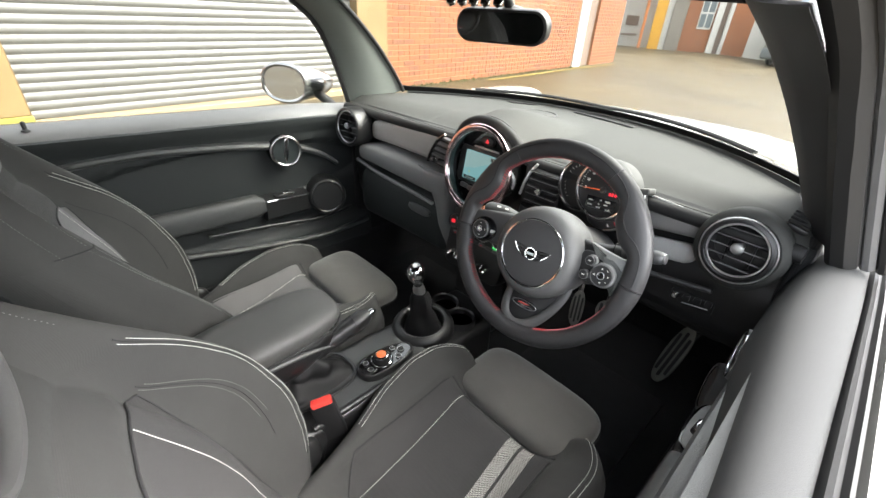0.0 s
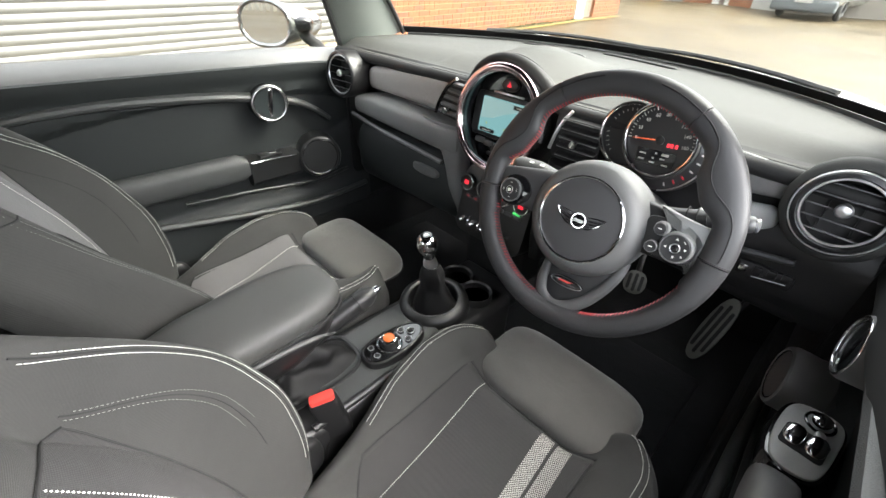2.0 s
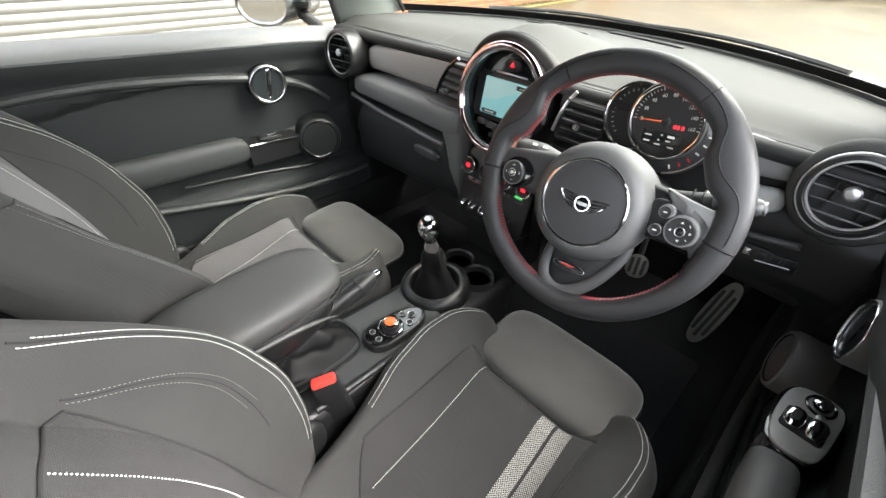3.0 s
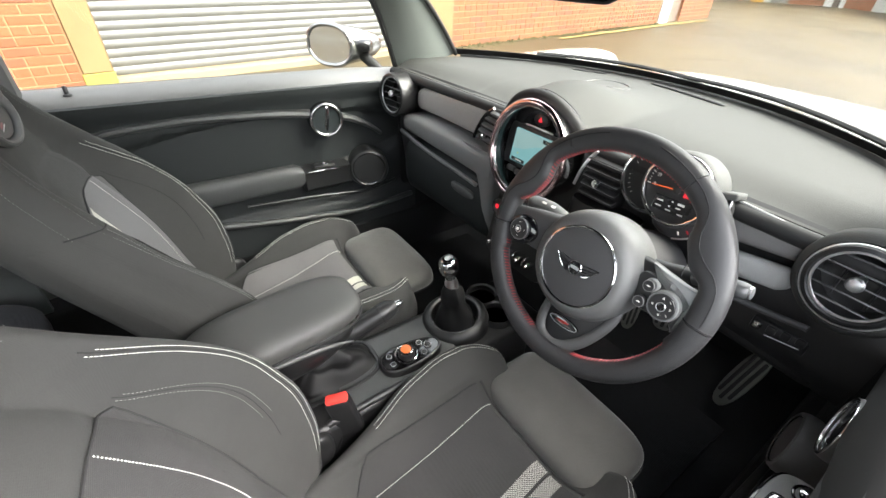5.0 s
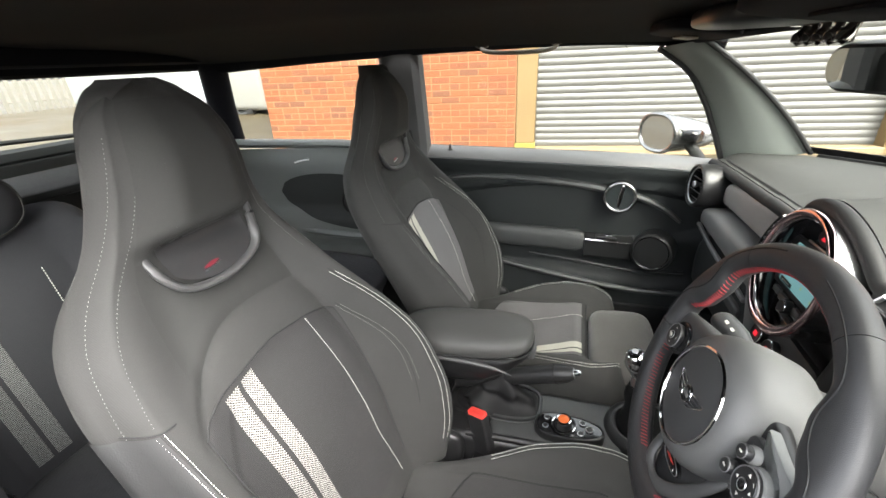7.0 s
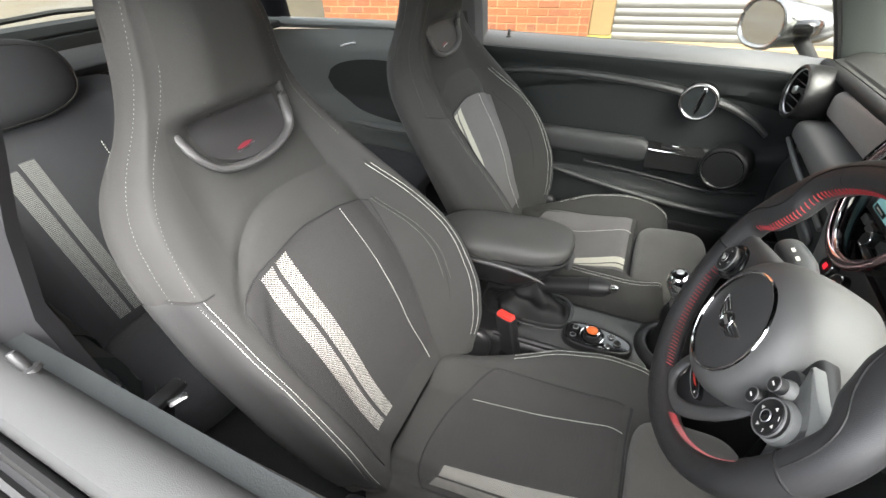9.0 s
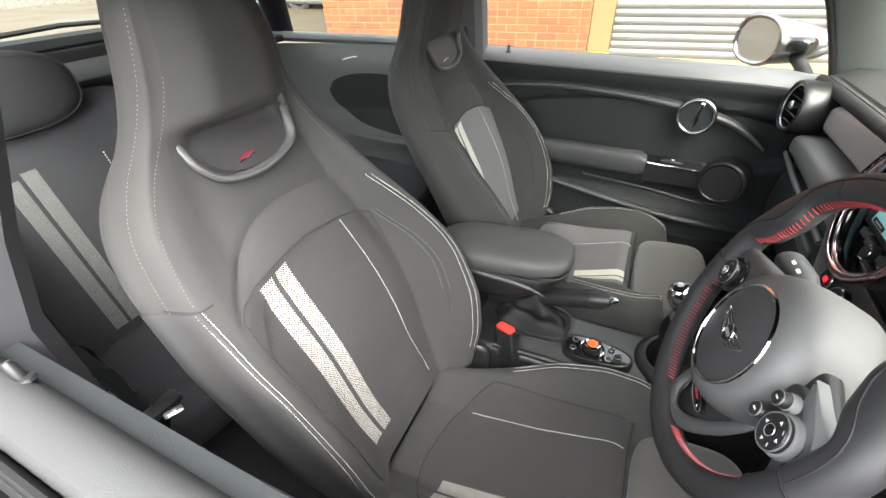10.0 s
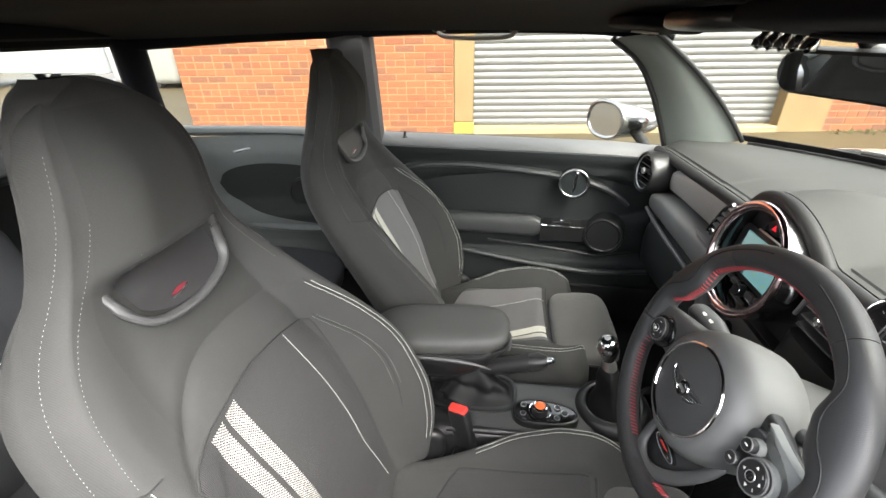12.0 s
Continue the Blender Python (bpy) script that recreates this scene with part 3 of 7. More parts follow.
# Same trim without that painted light, near black.
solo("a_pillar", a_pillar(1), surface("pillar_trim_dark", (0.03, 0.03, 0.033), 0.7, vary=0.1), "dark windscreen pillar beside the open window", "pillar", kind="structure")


def b_pillar(sx):
    rings = []
    for i in range(10):
        v = i / 9
        z = 0.45 + 0.85 * v
        lean = 0.075 if sx < 0 else 0.140
        x = 0.70 if z < 0.95 else 0.70 - lean * (z - 0.95) / 0.35
        y0, y1 = (-0.715 if sx < 0 else -0.692) + 0.02 * v, -0.86 + 0.02 * v
        rings.append([(sx * x, y0, z), (sx * (x - 0.02), y0 - 0.02, z), (sx * (x - 0.025), (y0 + y1) / 2, z), (sx * (x - 0.02), y1 + 0.02, z), (sx * x, y1, z), (sx * (x + 0.05), y1, z), (sx * (x + 0.05), y0, z)])
    return loft(rings)


for sx in (-1, 1):
    # Left grey lighter than right: the light on each pillar is in its colour.
    solo("b_pillar", b_pillar(sx), surface("b_pillar_trim", (0.062, 0.063, 0.065) if sx < 0 else (0.024, 0.024, 0.027), 0.75), "dark grey plastic door pillar with belt, side's light set in its grey", "pillar", kind="structure")
    belt = [(0.588 if sx > 0 else -0.655, -0.79, 1.16), (sx * 0.665, -0.765, 0.95), (sx * 0.672, -0.75, 0.7), (sx * 0.66, -0.72, 0.42)]
    bm = tube(smooth_path(belt, 8), 0.024, 8, flat=0.06, up=Vector((1, 0, 0)))
    solo("seat_belt", bm, black_plastic, "black webbing seat belt hanging on the pillar", "seat belt")


def rear_side(sx):
    """Inner panel beside the rear bench."""
    def at(u, v):
        y = -0.86 - 0.80 * u
        z = 0.40 + 0.55 * v
        x = 0.675 - 0.04 * u - 0.10 * u * u
        x -= 0.035 * sstep((0.16 - abs(v - 0.42)) / 0.1) * sstep((0.75 - u) / 0.15)   # arm shelf
        x += 0.02 * sstep((v - 0.9) / 0.1)
        return (sx * x, y, z)
    return thick_sheet(at, [i / 14 for i in range(15)], [i / 24 for i in range(25)], 0.02)


for sx in (-1, 1):
    rp = thing("rear_side_panel", (sx * 0.68, -1.2, 0.4), "dark grey plastic side panel beside the rear bench, light painted per side", "side panel")
    # One plastic, coloured as lit on the left and as shaded on the right.
    part("panel", rear_side(sx), side_skin_lit if sx < 0 else door_dark, rp)
    part("sill", tube(smooth_path([(sx * 0.70, -0.86, 0.955), (sx * 0.685, -1.1, 0.965), (sx * 0.62, -1.4, 0.975), (sx * 0.55, -1.6, 0.985)], 6), 0.035, 10, flat=0.5), side_skin_lit if sx < 0 else door_dark, rp)
    # dark oval recess that runs back from the speaker, and a coat loop
    def oval(u, v):
        y = -0.96 - 0.36 * u
        half = 0.105 * math.sqrt(max(0.0, 1 - max(0.0, u - 0.15) ** 2 / 0.7225)) + 0.002
        z = 0.735 + half * (2 * v - 1) + 0.05 * u
        uu = (-0.86 - y) / 0.80
        return (sx * (0.675 - 0.04 * uu - 0.10 * uu * uu - 0.0015 - 0.035 * sstep((0.16 - abs((z - 0.40) / 0.55 - 0.42)) / 0.1) * sstep((0.75 - uu) / 0.15) - 0.024), y, z)
    part("recess", thick_sheet(oval, [i / 20 for i in range(21)], [i / 12 for i in range(13)], 0.002), door_dark, rp, "dark oval recess")
    part("shelf_roll", tube(smooth_path([(sx * 0.64, -0.87, 0.600), (sx * 0.615, -1.05, 0.605), (sx * 0.60, -1.25, 0.620)], 6), 0.026, 12, flat=0.7), side_skin_lit if sx < 0 else door_dark, rp, "rounded elbow shelf")
    part("coat_loop", tube(smooth_path([(sx * 0.615, -1.18, 0.915), (sx * 0.598, -1.185, 0.917), (sx * 0.596, -1.21, 0.912), (sx * 0.598, -1.235, 0.905), (sx * 0.612, -1.24, 0.903)], 5), 0.003, 8), satin, rp, "small metal loop")
    sp = facing((sx * 0.632, -1.0, 0.745), (-sx, 0.12, 0.0))
    part("speaker", revolve([(0.062, -0.01), (0.062, 0.006), (0.055, 0.01), (0.052, 0.004), (0.0, 0.004)], sp), matt_black, rp, "round black speaker grille")
    g = [Vector((sx * (0.70 - 0.06 * v), -0.862 - 0.04 * v, 0.965 + 0.295 * v)) for v in (0, 1)]
    def qat(u, v):
        return Vector((sx * (0.705 - 0.075 * u - 0.07 * v), -0.87 - 0.62 * u + 0.04 * v * u, 0.965 + 0.02 * u + 0.285 * v))
    q = part("pane", thick_sheet(qat, [i / 6 for i in range(7)], [0, 0.5, 1], 0.003), pane, rp, "clear rear quarter window")
    part("c_pillar", tube([qat(1.08, -0.05), qat(1.08, 0.5), qat(1.06, 1.05)], 0.05, 10), headlining, rp)

for sx in (-1, 1):
    solo('door_sill', rbox((sx * 0.725, -0.30, 0.27), (0.15, 2.2, 0.24), 0.02), carpet, 'black carpeted sill between floor and door', 'door sill', kind='structure')
# rear hatch and shelf
solo("roof_rear_rail", rbox((0, -1.56, 1.315), (1.16, 0.22, 0.07), 0.02), headlining, "black cloth rear roof trim", "roof trim", kind="structure")
hatch = thing("tailgate", (0, -1.65, 0.9), "black-trimmed tailgate with clear rear window", "tailgate", kind="structure")
def rg(u, v):
    return Vector((0.56 * u - 0.04 * u * v, -1.74 + 0.20 * v - 0.02 * (1 - u * u) , 1.055 + 0.22 * v))
q = part("pane", thick_sheet(rg, us, [i / 4 for i in range(5)], 0.003), pane, hatch, "clear rear window")
part("frame", tube([rg(-1.02 + 2.04 * i / 12, -0.08) for i in range(13)], 0.03, 8), door_dark, hatch)
part("frame", tube([rg(-1.02 + 2.04 * i / 12, 1.05) for i in range(13)], 0.03, 8), headlining, hatch)
part("lower_panel", rbox((0, -1.76, 0.72), (1.2, 0.04, 0.62), 0.01), door_dark, hatch)
part("wiper", tube([(0.28, -1.79, 1.075), (0.0, -1.80, 1.085), (-0.22, -1.79, 1.075)], 0.008, 6), rubber, hatch, "black rear wiper arm")
solo("parcel_shelf", rbox((0, -1.585, 0.985), (1.06, 0.30, 0.025), 0.01), carpet, "dark grey carpeted parcel shelf", "parcel shelf")

# bonnet, cowl, wings
def bonnet_at(u, v):
    foot = screen_foot(u * 0.98)
    y = foot.y + 0.05 + (1.55 - foot.y) * v
    z = 0.925 - 0.16 * v ** 1.7 - 0.05 * abs(u) ** 3 + 0.01 * (1 - u * u)
    return (0.74 * u, y, z)


car_front = thing("car_body", (0, 1.0, 0.3), "white painted bonnet and wings of the car", "car body", kind="structure")
part("bonnet", thick_sheet(bonnet_at, us, [i / 12 for i in range(13)], 0.02), white_paint, car_front)
for sx in (-1, 1):
    part("wing", superbox((sx * 0.79, 0.95, 0.72), (0.085, 0.72, 0.185), (4, 3)), white_paint, car_front)
for sx in (-1, 1):
    part("rear_wing", superbox((sx * 0.80, -1.30, 0.58), (0.075, 0.52, 0.29), (5, 4)), white_paint, car_front)
part("nose", superbox((0, 1.62, 0.55), (0.82, 0.25, 0.3), (3, 3)), white_paint, car_front)
part("cowl", tube([screen_foot(u) + Vector((0, 0.022, -0.012)) for u in us], 0.03, 8, flat=0.5), rubber, car_front, "black plastic cowl at the foot of the windscreen")
for sx, x0 in ((1, 0.52), (-1, 0.05)):
    pts = [screen_at((x0 - 0.5 * k / 8) / 0.66, 0.02 + 0.015 * math.sin(k / 8 * 3.1)) + Vector((0, 0.012, 0.012)) for k in range(9)]
    part("wiper_blade", tube(pts, 0.006, 6), rubber, car_front, "black wiper blade")
for sx in (-1, 1):
    for y in (-1.25, 1.28):
        w = part("wheel", ring_tube(facing((sx * 0.78, y, 0.30), (sx, 0, 0)), 0.235, 0.07, 28, 8), rubber, car_front, "black tyre")

# ---- doors ----
def belt_z(y):
    return 0.925 - 0.028 * y - 0.012 * sstep((y - 0.1) / 0.3)


def door(sx, open_window):
    d = thing("door_2" if open_window else "door_1", (sx * 0.72, -0.2, 0.3), "closed car door with dark grey panel, chrome handle and " + ("lowered window" if open_window else "raised window"), "car door", kind="structure")

    def face(y, z):
        """Inner face of the panel."""
        top = belt_z(y)
        x = 0.705 + 0.02 * sstep((top - 0.03 - z) / 0.05)
        oval = ((y + 0.17) / 0.52) ** 2 + ((z - 0.72) / 0.115) ** 2
        x += 0.022 * sstep((1.15 - oval) / 0.3)
        x -= 0.035 * sstep((0.52 - z) / 0.06)
        return x + (0.028 if open_window else 0.0)

    ys = [-0.70 + 1.03 * i / 60 for i in range(61)]
    def at(y, t):
        z = 0.34 + (belt_z(y) - 0.025 - 0.34) * t
        return (sx * face(y, z), y, z)
    part("panel", thick_sheet(at, ys, [i / 48 for i in range(49)], 0.02), door_dark, d, "black grained lower door panel")
    # padded top roll
    rings = []
    for y in [-0.71 + 1.05 * i / 40 for i in range(41)]:
        zt = belt_z(y)
        front = sstep((y - 0.20) / 0.14)
        inner = 0.695 - 0.085 * max(-0.32, min(y, 0.06))
        if open_window:
            sec = [(0.783 - (0.783 - inner) * f, h) for f, h in ((0.0, -0.004), (0.10, 0.006), (0.28, 0.010), (0.50, 0.009), (0.68, 0.002), (0.80, -0.012), (0.88, -0.031), (0.94, -0.054), (0.985, -0.078), (1.0, -0.094), (0.96, -0.105), (0.40, -0.110), (0.0, -0.05))]
        else:
            sec = [(0.783, -0.004), (0.775, 0.006), (0.755, 0.008), (0.735, 0.004), (0.715, -0.006), (0.702, -0.022), (0.697, -0.045), (0.700, -0.068), (0.712, -0.082), (0.745, -0.085), (0.783, -0.05)]
        rings.append([(sx * (x - (0.0 if open_window else 0.02 * front * (x < 0.74))), y, zt + h) for x, h in sec])
    # One pad skin, paler left and darker right; the light is painted in.
    part("top_pad", loft(rings), door_pad if open_window else sill_skin_lit, d, "padded leatherette door top, side's light put into its grey")
    # swooping trim below the pad
    arc = smooth_path([(sx * 0.705, -0.67, 0.795), (sx * 0.703, -0.61, 0.838), (sx * 0.702, -0.42, 0.850), (sx * 0.703, -0.24, 0.840), (sx * 0.704, -0.08, 0.822), (sx * 0.704, 0.07, 0.790), (sx * 0.704, 0.15, 0.752), (sx * 0.703, 0.205, 0.710)], 8)
    part("sweep_trim", tube(arc, [0.010 + 0.009 * math.sin(math.pi * i / (len(arc) - 1)) for i in range(len(arc))], 10, flat=0.7), door_skin, d, "dark grey curved trim roll")
    # handle: chrome ring and lever in a round cup
    hm = facing((sx * 0.690, 0.0, 0.796), (-sx, -0.12, 0.05))
    k_ = 0.8 if open_window else 1.0
    h = part("handle", revolve([(0.0545 * k_, -0.03), (0.0550 * k_, 0.010), (0.0525 * k_, 0.0155), (0.049 * k_, 0.0160), (0.046 * k_, 0.012), (0.036 * k_, 0.001), (0.0, -0.006)], hm, 56), grey_plastic if open_window else piano, d, "round chrome-ringed door handle")
    part("ring", ring_tube(hm @ pose(0, 0, 0.0145), 0.0490 * k_, 0.0026 if open_window else 0.0060, 56, 10), chrome if open_window else handle_ring, h, "satin chrome ring")
    part("cup", revolve([(0.0462 * k_, 0.0125), (0.038 * k_, 0.0030), (0.020, -0.0035), (0.0, -0.0045)], hm, 48), cup_grey, h, "dark polished cup")
    lv = [(0.0016, -0.040), (0.0075, -0.026), (0.0125, 0.0), (0.0150, 0.022), (0.0120, 0.040), (-0.0020, 0.043), (-0.0045, 0.015), (-0.0050, -0.015)]
    lv = [(p.x * 1.35 * k_, p.y * k_) for p in smooth_path([(x, y, 0) for x, y in lv], 4, True)]
    part("lever", outline_plate(lv, hm @ pose(0, 0, 0.004, 0, 10, 8 * sx), 0.010, 0.004), chrome, h, "slim chrome pull lever")
    # armrest, chrome strip, switch
    rings = []
    for i in range(25):
        v = i / 24
        y = -0.64 + 0.535 * v
        zc = soft_curve([(0.0, 0.618), (0.35, 0.628), (0.7, 0.624), (1.0, 0.622)], v, 0.06)
        hh = 0.041 * min(1.0, 0.35 + 2.2 * v) * (1 - 0.35 * max(0.0, (v - 0.95) / 0.05) ** 2)
        xx = 0.700 - 0.012 * sstep(v / 0.2)
        rings.append([Vector((sx * (xx + 0.028 * math.copysign(abs(math.cos(a)) ** 0.7, math.cos(a))), y, zc + hh * math.copysign(abs(math.sin(a)) ** 0.7, math.sin(a)))) for a in [2 * math.pi * q / 24 for q in range(24)]])
    # Driver's armrest takes a lighter grey: open-window light put into the colour.
    part("armrest", loft(rings), grey_plastic if open_window else arm_skin, d, "padded armrest, side's light put into its grey")
    if not open_window:
        rings = []
        for i in range(13):
            v = i / 12
            y, zt = -0.103 + 0.165 * v, 0.640 - 0.008 * v
            rings.append([Vector((sx * x, y, z)) for x, z in ((0.662, zt), (0.690, zt + 0.002), (0.720, zt + 0.004), (0.720, 0.555), (0.680, 0.556), (0.664, 0.572))])
        part("grab", loft(rings), door_gloss, d, "black grab panel below the switch")
        part("strip", tube([(sx * 0.6605, -0.100, 0.6385), (sx * 0.660, -0.030, 0.636), (sx * 0.660, 0.046, 0.6315)], 0.0026, 8), chrome, d, "thin chrome strip")
        sw = part("window_switch", rbox((sx * 0.684, -0.030, 0.644), (0.030, 0.070, 0.010), 0.003), black_plastic, d)
        part("cap", rbox((sx * 0.681, -0.022, 0.651), (0.012, 0.024, 0.006), 0.002), chrome, sw)
    # speaker
    sk = 0.82 if open_window else 1.0
    sm = facing((sx * 0.648, 0.122, 0.632 if open_window else 0.612), (-sx, -0.18 if open_window else -0.35, 0.08)) @ Matrix.Scale(sk, 4)
    # Driver's speaker body is coloured grey to look lit.
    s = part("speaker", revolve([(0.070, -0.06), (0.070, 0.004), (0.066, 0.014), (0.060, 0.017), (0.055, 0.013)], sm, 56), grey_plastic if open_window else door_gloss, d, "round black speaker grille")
    part("grille", revolve([(0.056, 0.008), (0.050, 0.007), (0.0, 0.009)], sm, 48), matt_black, s)
    part("ring", ring_tube(sm @ pose(0, 0, 0.0135), 0.0565, 0.0018, 48, 8), piano, s)
    # pocket ledge
    part("pocket", tube(smooth_path([(sx * 0.672, -0.62, 0.548), (sx * 0.664, -0.42, 0.524), (sx * 0.660, -0.18, 0.482), (sx * 0.660, 0.09, 0.448), (sx * 0.668, 0.31, 0.455)], 8), 0.012, 12, flat=0.8), door_skin, d, "dark grey map pocket edge")
    part("pocket_wall", thick_sheet(lambda y, v: Vector((sx * (0.666 + 0.014 * v), y, 0.345 + (lerp([(-0.62, 0.545), (-0.42, 0.521), (-0.18, 0.479), (0.09, 0.445), (0.31, 0.452)], y) - 0.345) * v)), [-0.62 + 0.93 * i / 30 for i in range(31)], [0, 0.5, 1.0], 0.008), door_dark, d, "dark map pocket wall")
    part("shelf_line", tube(smooth_path([(sx * 0.676, -0.30, 0.560), (sx * 0.672, -0.10, 0.542), (sx * 0.668, 0.10, 0.520), (sx * 0.672, 0.24, 0.530)], 8), 0.006, 10), door_gloss, d, "glossy shelf edge")
    part("lock_pin", revolve([(0.011, 0.0), (0.010, 0.004), (0.0055, 0.006), (0.0055, 0.022), (0.004, 0.026), (0, 0.026)], Matrix.Translation((sx * (0.742 if open_window else 0.725), -0.583 if open_window else -0.62, belt_z(-0.6) - 0.002)) @ pose(0, 0, 0, 18 if open_window else 0, 0, 0) @ Matrix.Scale(0.9, 4)), black_plastic, d, "black lock pin")
    # seal and outer skin
    sr = []
    for y in (-0.72, -0.4, -0.1, 0.2, 0.36):
        z = belt_z(y)
        sr.append([(sx * 0.783, y, z - 0.03), (sx * 0.785, y, z - 0.010), (sx * 0.788, y, z + 0.002), (sx * 0.792, y, z + 0.004), (sx * 0.795, y, z - 0.008), (sx * 0.799, y, z - 0.008), (sx * 0.802, y, z + 0.001), (sx * 0.806, y, z - 0.002), (sx * 0.808, y, z - 0.03)])
    part("window_seal", loft(sr), rubber, d, "black rubber window seal")
    sk = []
    for y in (-0.75, -0.4, 0.0, 0.42):
        z = belt_z(y)
        sk.append([(sx * 0.810, y, z - 0.02), (sx * 0.814, y, z - 0.006), (sx * 0.845, y, z - 0.024), (sx * 0.862, y, z - 0.10), (sx * 0.870, y, z - 0.3), (sx * 0.85, y, 0.33), (sx * 0.80, y, 0.30), (sx * 0.80, y, z - 0.1)])
    part("outer_skin", loft(sk), white_paint, d, "white painted outer door skin")
    if not open_window:
        def gl(u, v):
            y = -0.70 + 0.99 * u
            y -= 0.30 * v * v * sstep((u - 0.6) / 0.4)
            return (sx * (0.772 - 0.125 * v), y, 0.915 + 0.37 * v)
        g = part("pane", thick_sheet(gl, [i / 16 for i in range(17)], [i / 8 for i in range(9)], 0.003), pane, d, "raised clear side window")
    return d


door(-1, False)
door_right = door(1, True)
for o in door_right.children:
    if o.name.split(".")[0] not in ("top_pad", "window_seal", "outer_skin", "panel", "lock_pin"):
        o.matrix_basis = Matrix.Translation((0.027, 0.134, -0.042) if o.name.startswith("speaker") else (0.012, 0.10, 0)) @ o.matrix_basis
# switch panel and stowage on the driver's door
dp = thing("door_switch_panel", (0.712, 0.065, 0.60), "grey window switch panel with chrome toggles beside the armrest", "switch panel")
dm_ = Matrix.Translation((0.709, 0.063, 0.648)) @ pose(0, 0, 0, 6, 0, -6)
po = [(p.x, p.y) for p in smooth_path([(-0.030, 0.050, 0), (0.0, 0.064, 0), (0.028, 0.056, 0), (0.033, 0.010, 0), (0.028, -0.045, 0), (0.004, -0.060, 0), (-0.024, -0.050, 0), (-0.034, 0.0, 0)], 6, True)]
part("base", outline_plate([(x * 1.14, y * 1.06) for x, y in po], dm_ @ pose(0, 0, -0.03), 0.036, 0.005), piano, dp, "gloss black surround")
part("plate", outline_plate(po, dm_ @ pose(0, 0, 0.004), 0.006, 0.003), switch_grey, dp, "pale grey switch plate")
part("well", outline_plate(round_rect(0.050, 0.040, 0.006), dm_ @ pose(0.0, -0.006, 0.0095), 0.0016), matt_black, dp)
for k in (-1, 1):
    part("toggle", superbox((0, 0, 0), (0.0115, 0.0165, 0.007), (3, 2.6)), chrome, dp).matrix_basis = dm_ @ pose(0.0125 * k, -0.005, 0.0135, 14)
part("knob_ring", ring_tube(dm_ @ pose(0.004, 0.041, 0.0105), 0.0165, 0.0022, 36, 8), piano, dp)
part("knob", revolve([(0.0115, 0), (0.0115, 0.010), (0.0085, 0.0125), (0, 0.013)], dm_ @ pose(0.004, 0.041, 0.009), 28), chrome, dp)
part("small_button", revolve([(0.006, 0), (0.006, 0.004), (0.0045, 0.005), (0, 0.005)], dm_ @ pose(0.010, 0.0195, 0.0095), 20), satin, dp)

# ---- door mirror on the passenger side ----
mir = thing("door_mirror", (-0.83, 0.20, 0.95), "oval chrome-capped door mirror with black base", "door mirror")
mm = facing((-0.885, 0.120, 0.982), (0.56, -1, 0.035))
rings = []
for h, k in ((-0.150, 0.25), (-0.140, 0.45), (-0.115, 0.66), (-0.065, 0.88), (-0.015, 1.0), (0.0, 1.0), (0.004, 0.97)):
    rings.append([mm @ Vector((0.094 * k * math.copysign(abs(math.cos(a)) ** 0.85, math.cos(a)) + 0.55 * max(0.0, -h) * 1.0, 0.066 * k * math.copysign(abs(math.sin(a)) ** 0.85, math.sin(a)), h)) for a in [2 * math.pi * i / 40 for i in range(40)]])
mirror_cap = surface("mirror_cap_grey", (0.26, 0.26, 0.265), 0.22, metal=0.85, vary=0.05)
part("housing", loft(rings), mirror_cap, mir, "dark chrome mirror cap")
part("rim", tube([mm @ Vector((0.092 * math.copysign(abs(math.cos(a)) ** 0.85, math.cos(a)), 0.064 * math.copysign(abs(math.sin(a)) ** 0.85, math.sin(a)), 0.004)) for a in [2 * math.pi * i / 48 for i in range(48)]], 0.0085, 8, closed=True), mirror_cap, mir, "grey metal rim")
part("glass", outline_plate([(0.086 * math.copysign(abs(math.cos(a)) ** 0.85, math.cos(a)), 0.058 * math.copysign(abs(math.sin(a)) ** 0.85, math.sin(a))) for a in [2 * math.pi * i / 48 for i in range(48)]], mm @ pose(0, 0, 0.0035), 0.003), mirror_face, mir, "silvered mirror glass", smooth=False)
part("foot", tube(smooth_path([(-0.83, 0.21, 0.955), (-0.79, 0.235, 0.925), (-0.76, 0.25, 0.900)], 5), 0.018, 10), matt_black, mir, "black mirror foot")
part("cap_patch", superbox((0, 0, 0), (0.032, 0.024, 0.05), (3, 3)), black_gloss, mir, "gloss black patch").matrix_basis = mm @ pose(0.098, 0.002, -0.062, 0, 28, 0)

# ---- interior mirror and roof console ----
rv = thing("rear_view_mirror", (0.0, 0.27, 1.26), "black rounded rear-view mirror on the windscreen", "mirror")
rm = facing((0.0, 0.262, 1.215), (0.28, -1, -0.12))
part("housing", outline_plate(round_rect(0.232, 0.074, 0.035, 10), rm @ pose(0, 0, -0.03), 0.03, 0.006), black_plastic, rv)
part("glass", outline_plate(round_rect(0.219, 0.061, 0.029, 10), rm @ pose(0, 0, 0.001), 0.002), surface("dim_mirror", (0.46, 0.47, 0.46), 0.02, metal=1.0, vary=0.02, bump=0, rough_vary=0), rv, "dark tinted mirror glass", smooth=False)
part("shell", superbox((0, 0, 0), (0.114, 0.036, 0.024), (2.8, 2.6)), grey_plastic, rv, "grey rounded back shell").matrix_basis = rm @ pose(0, 0, -0.031)
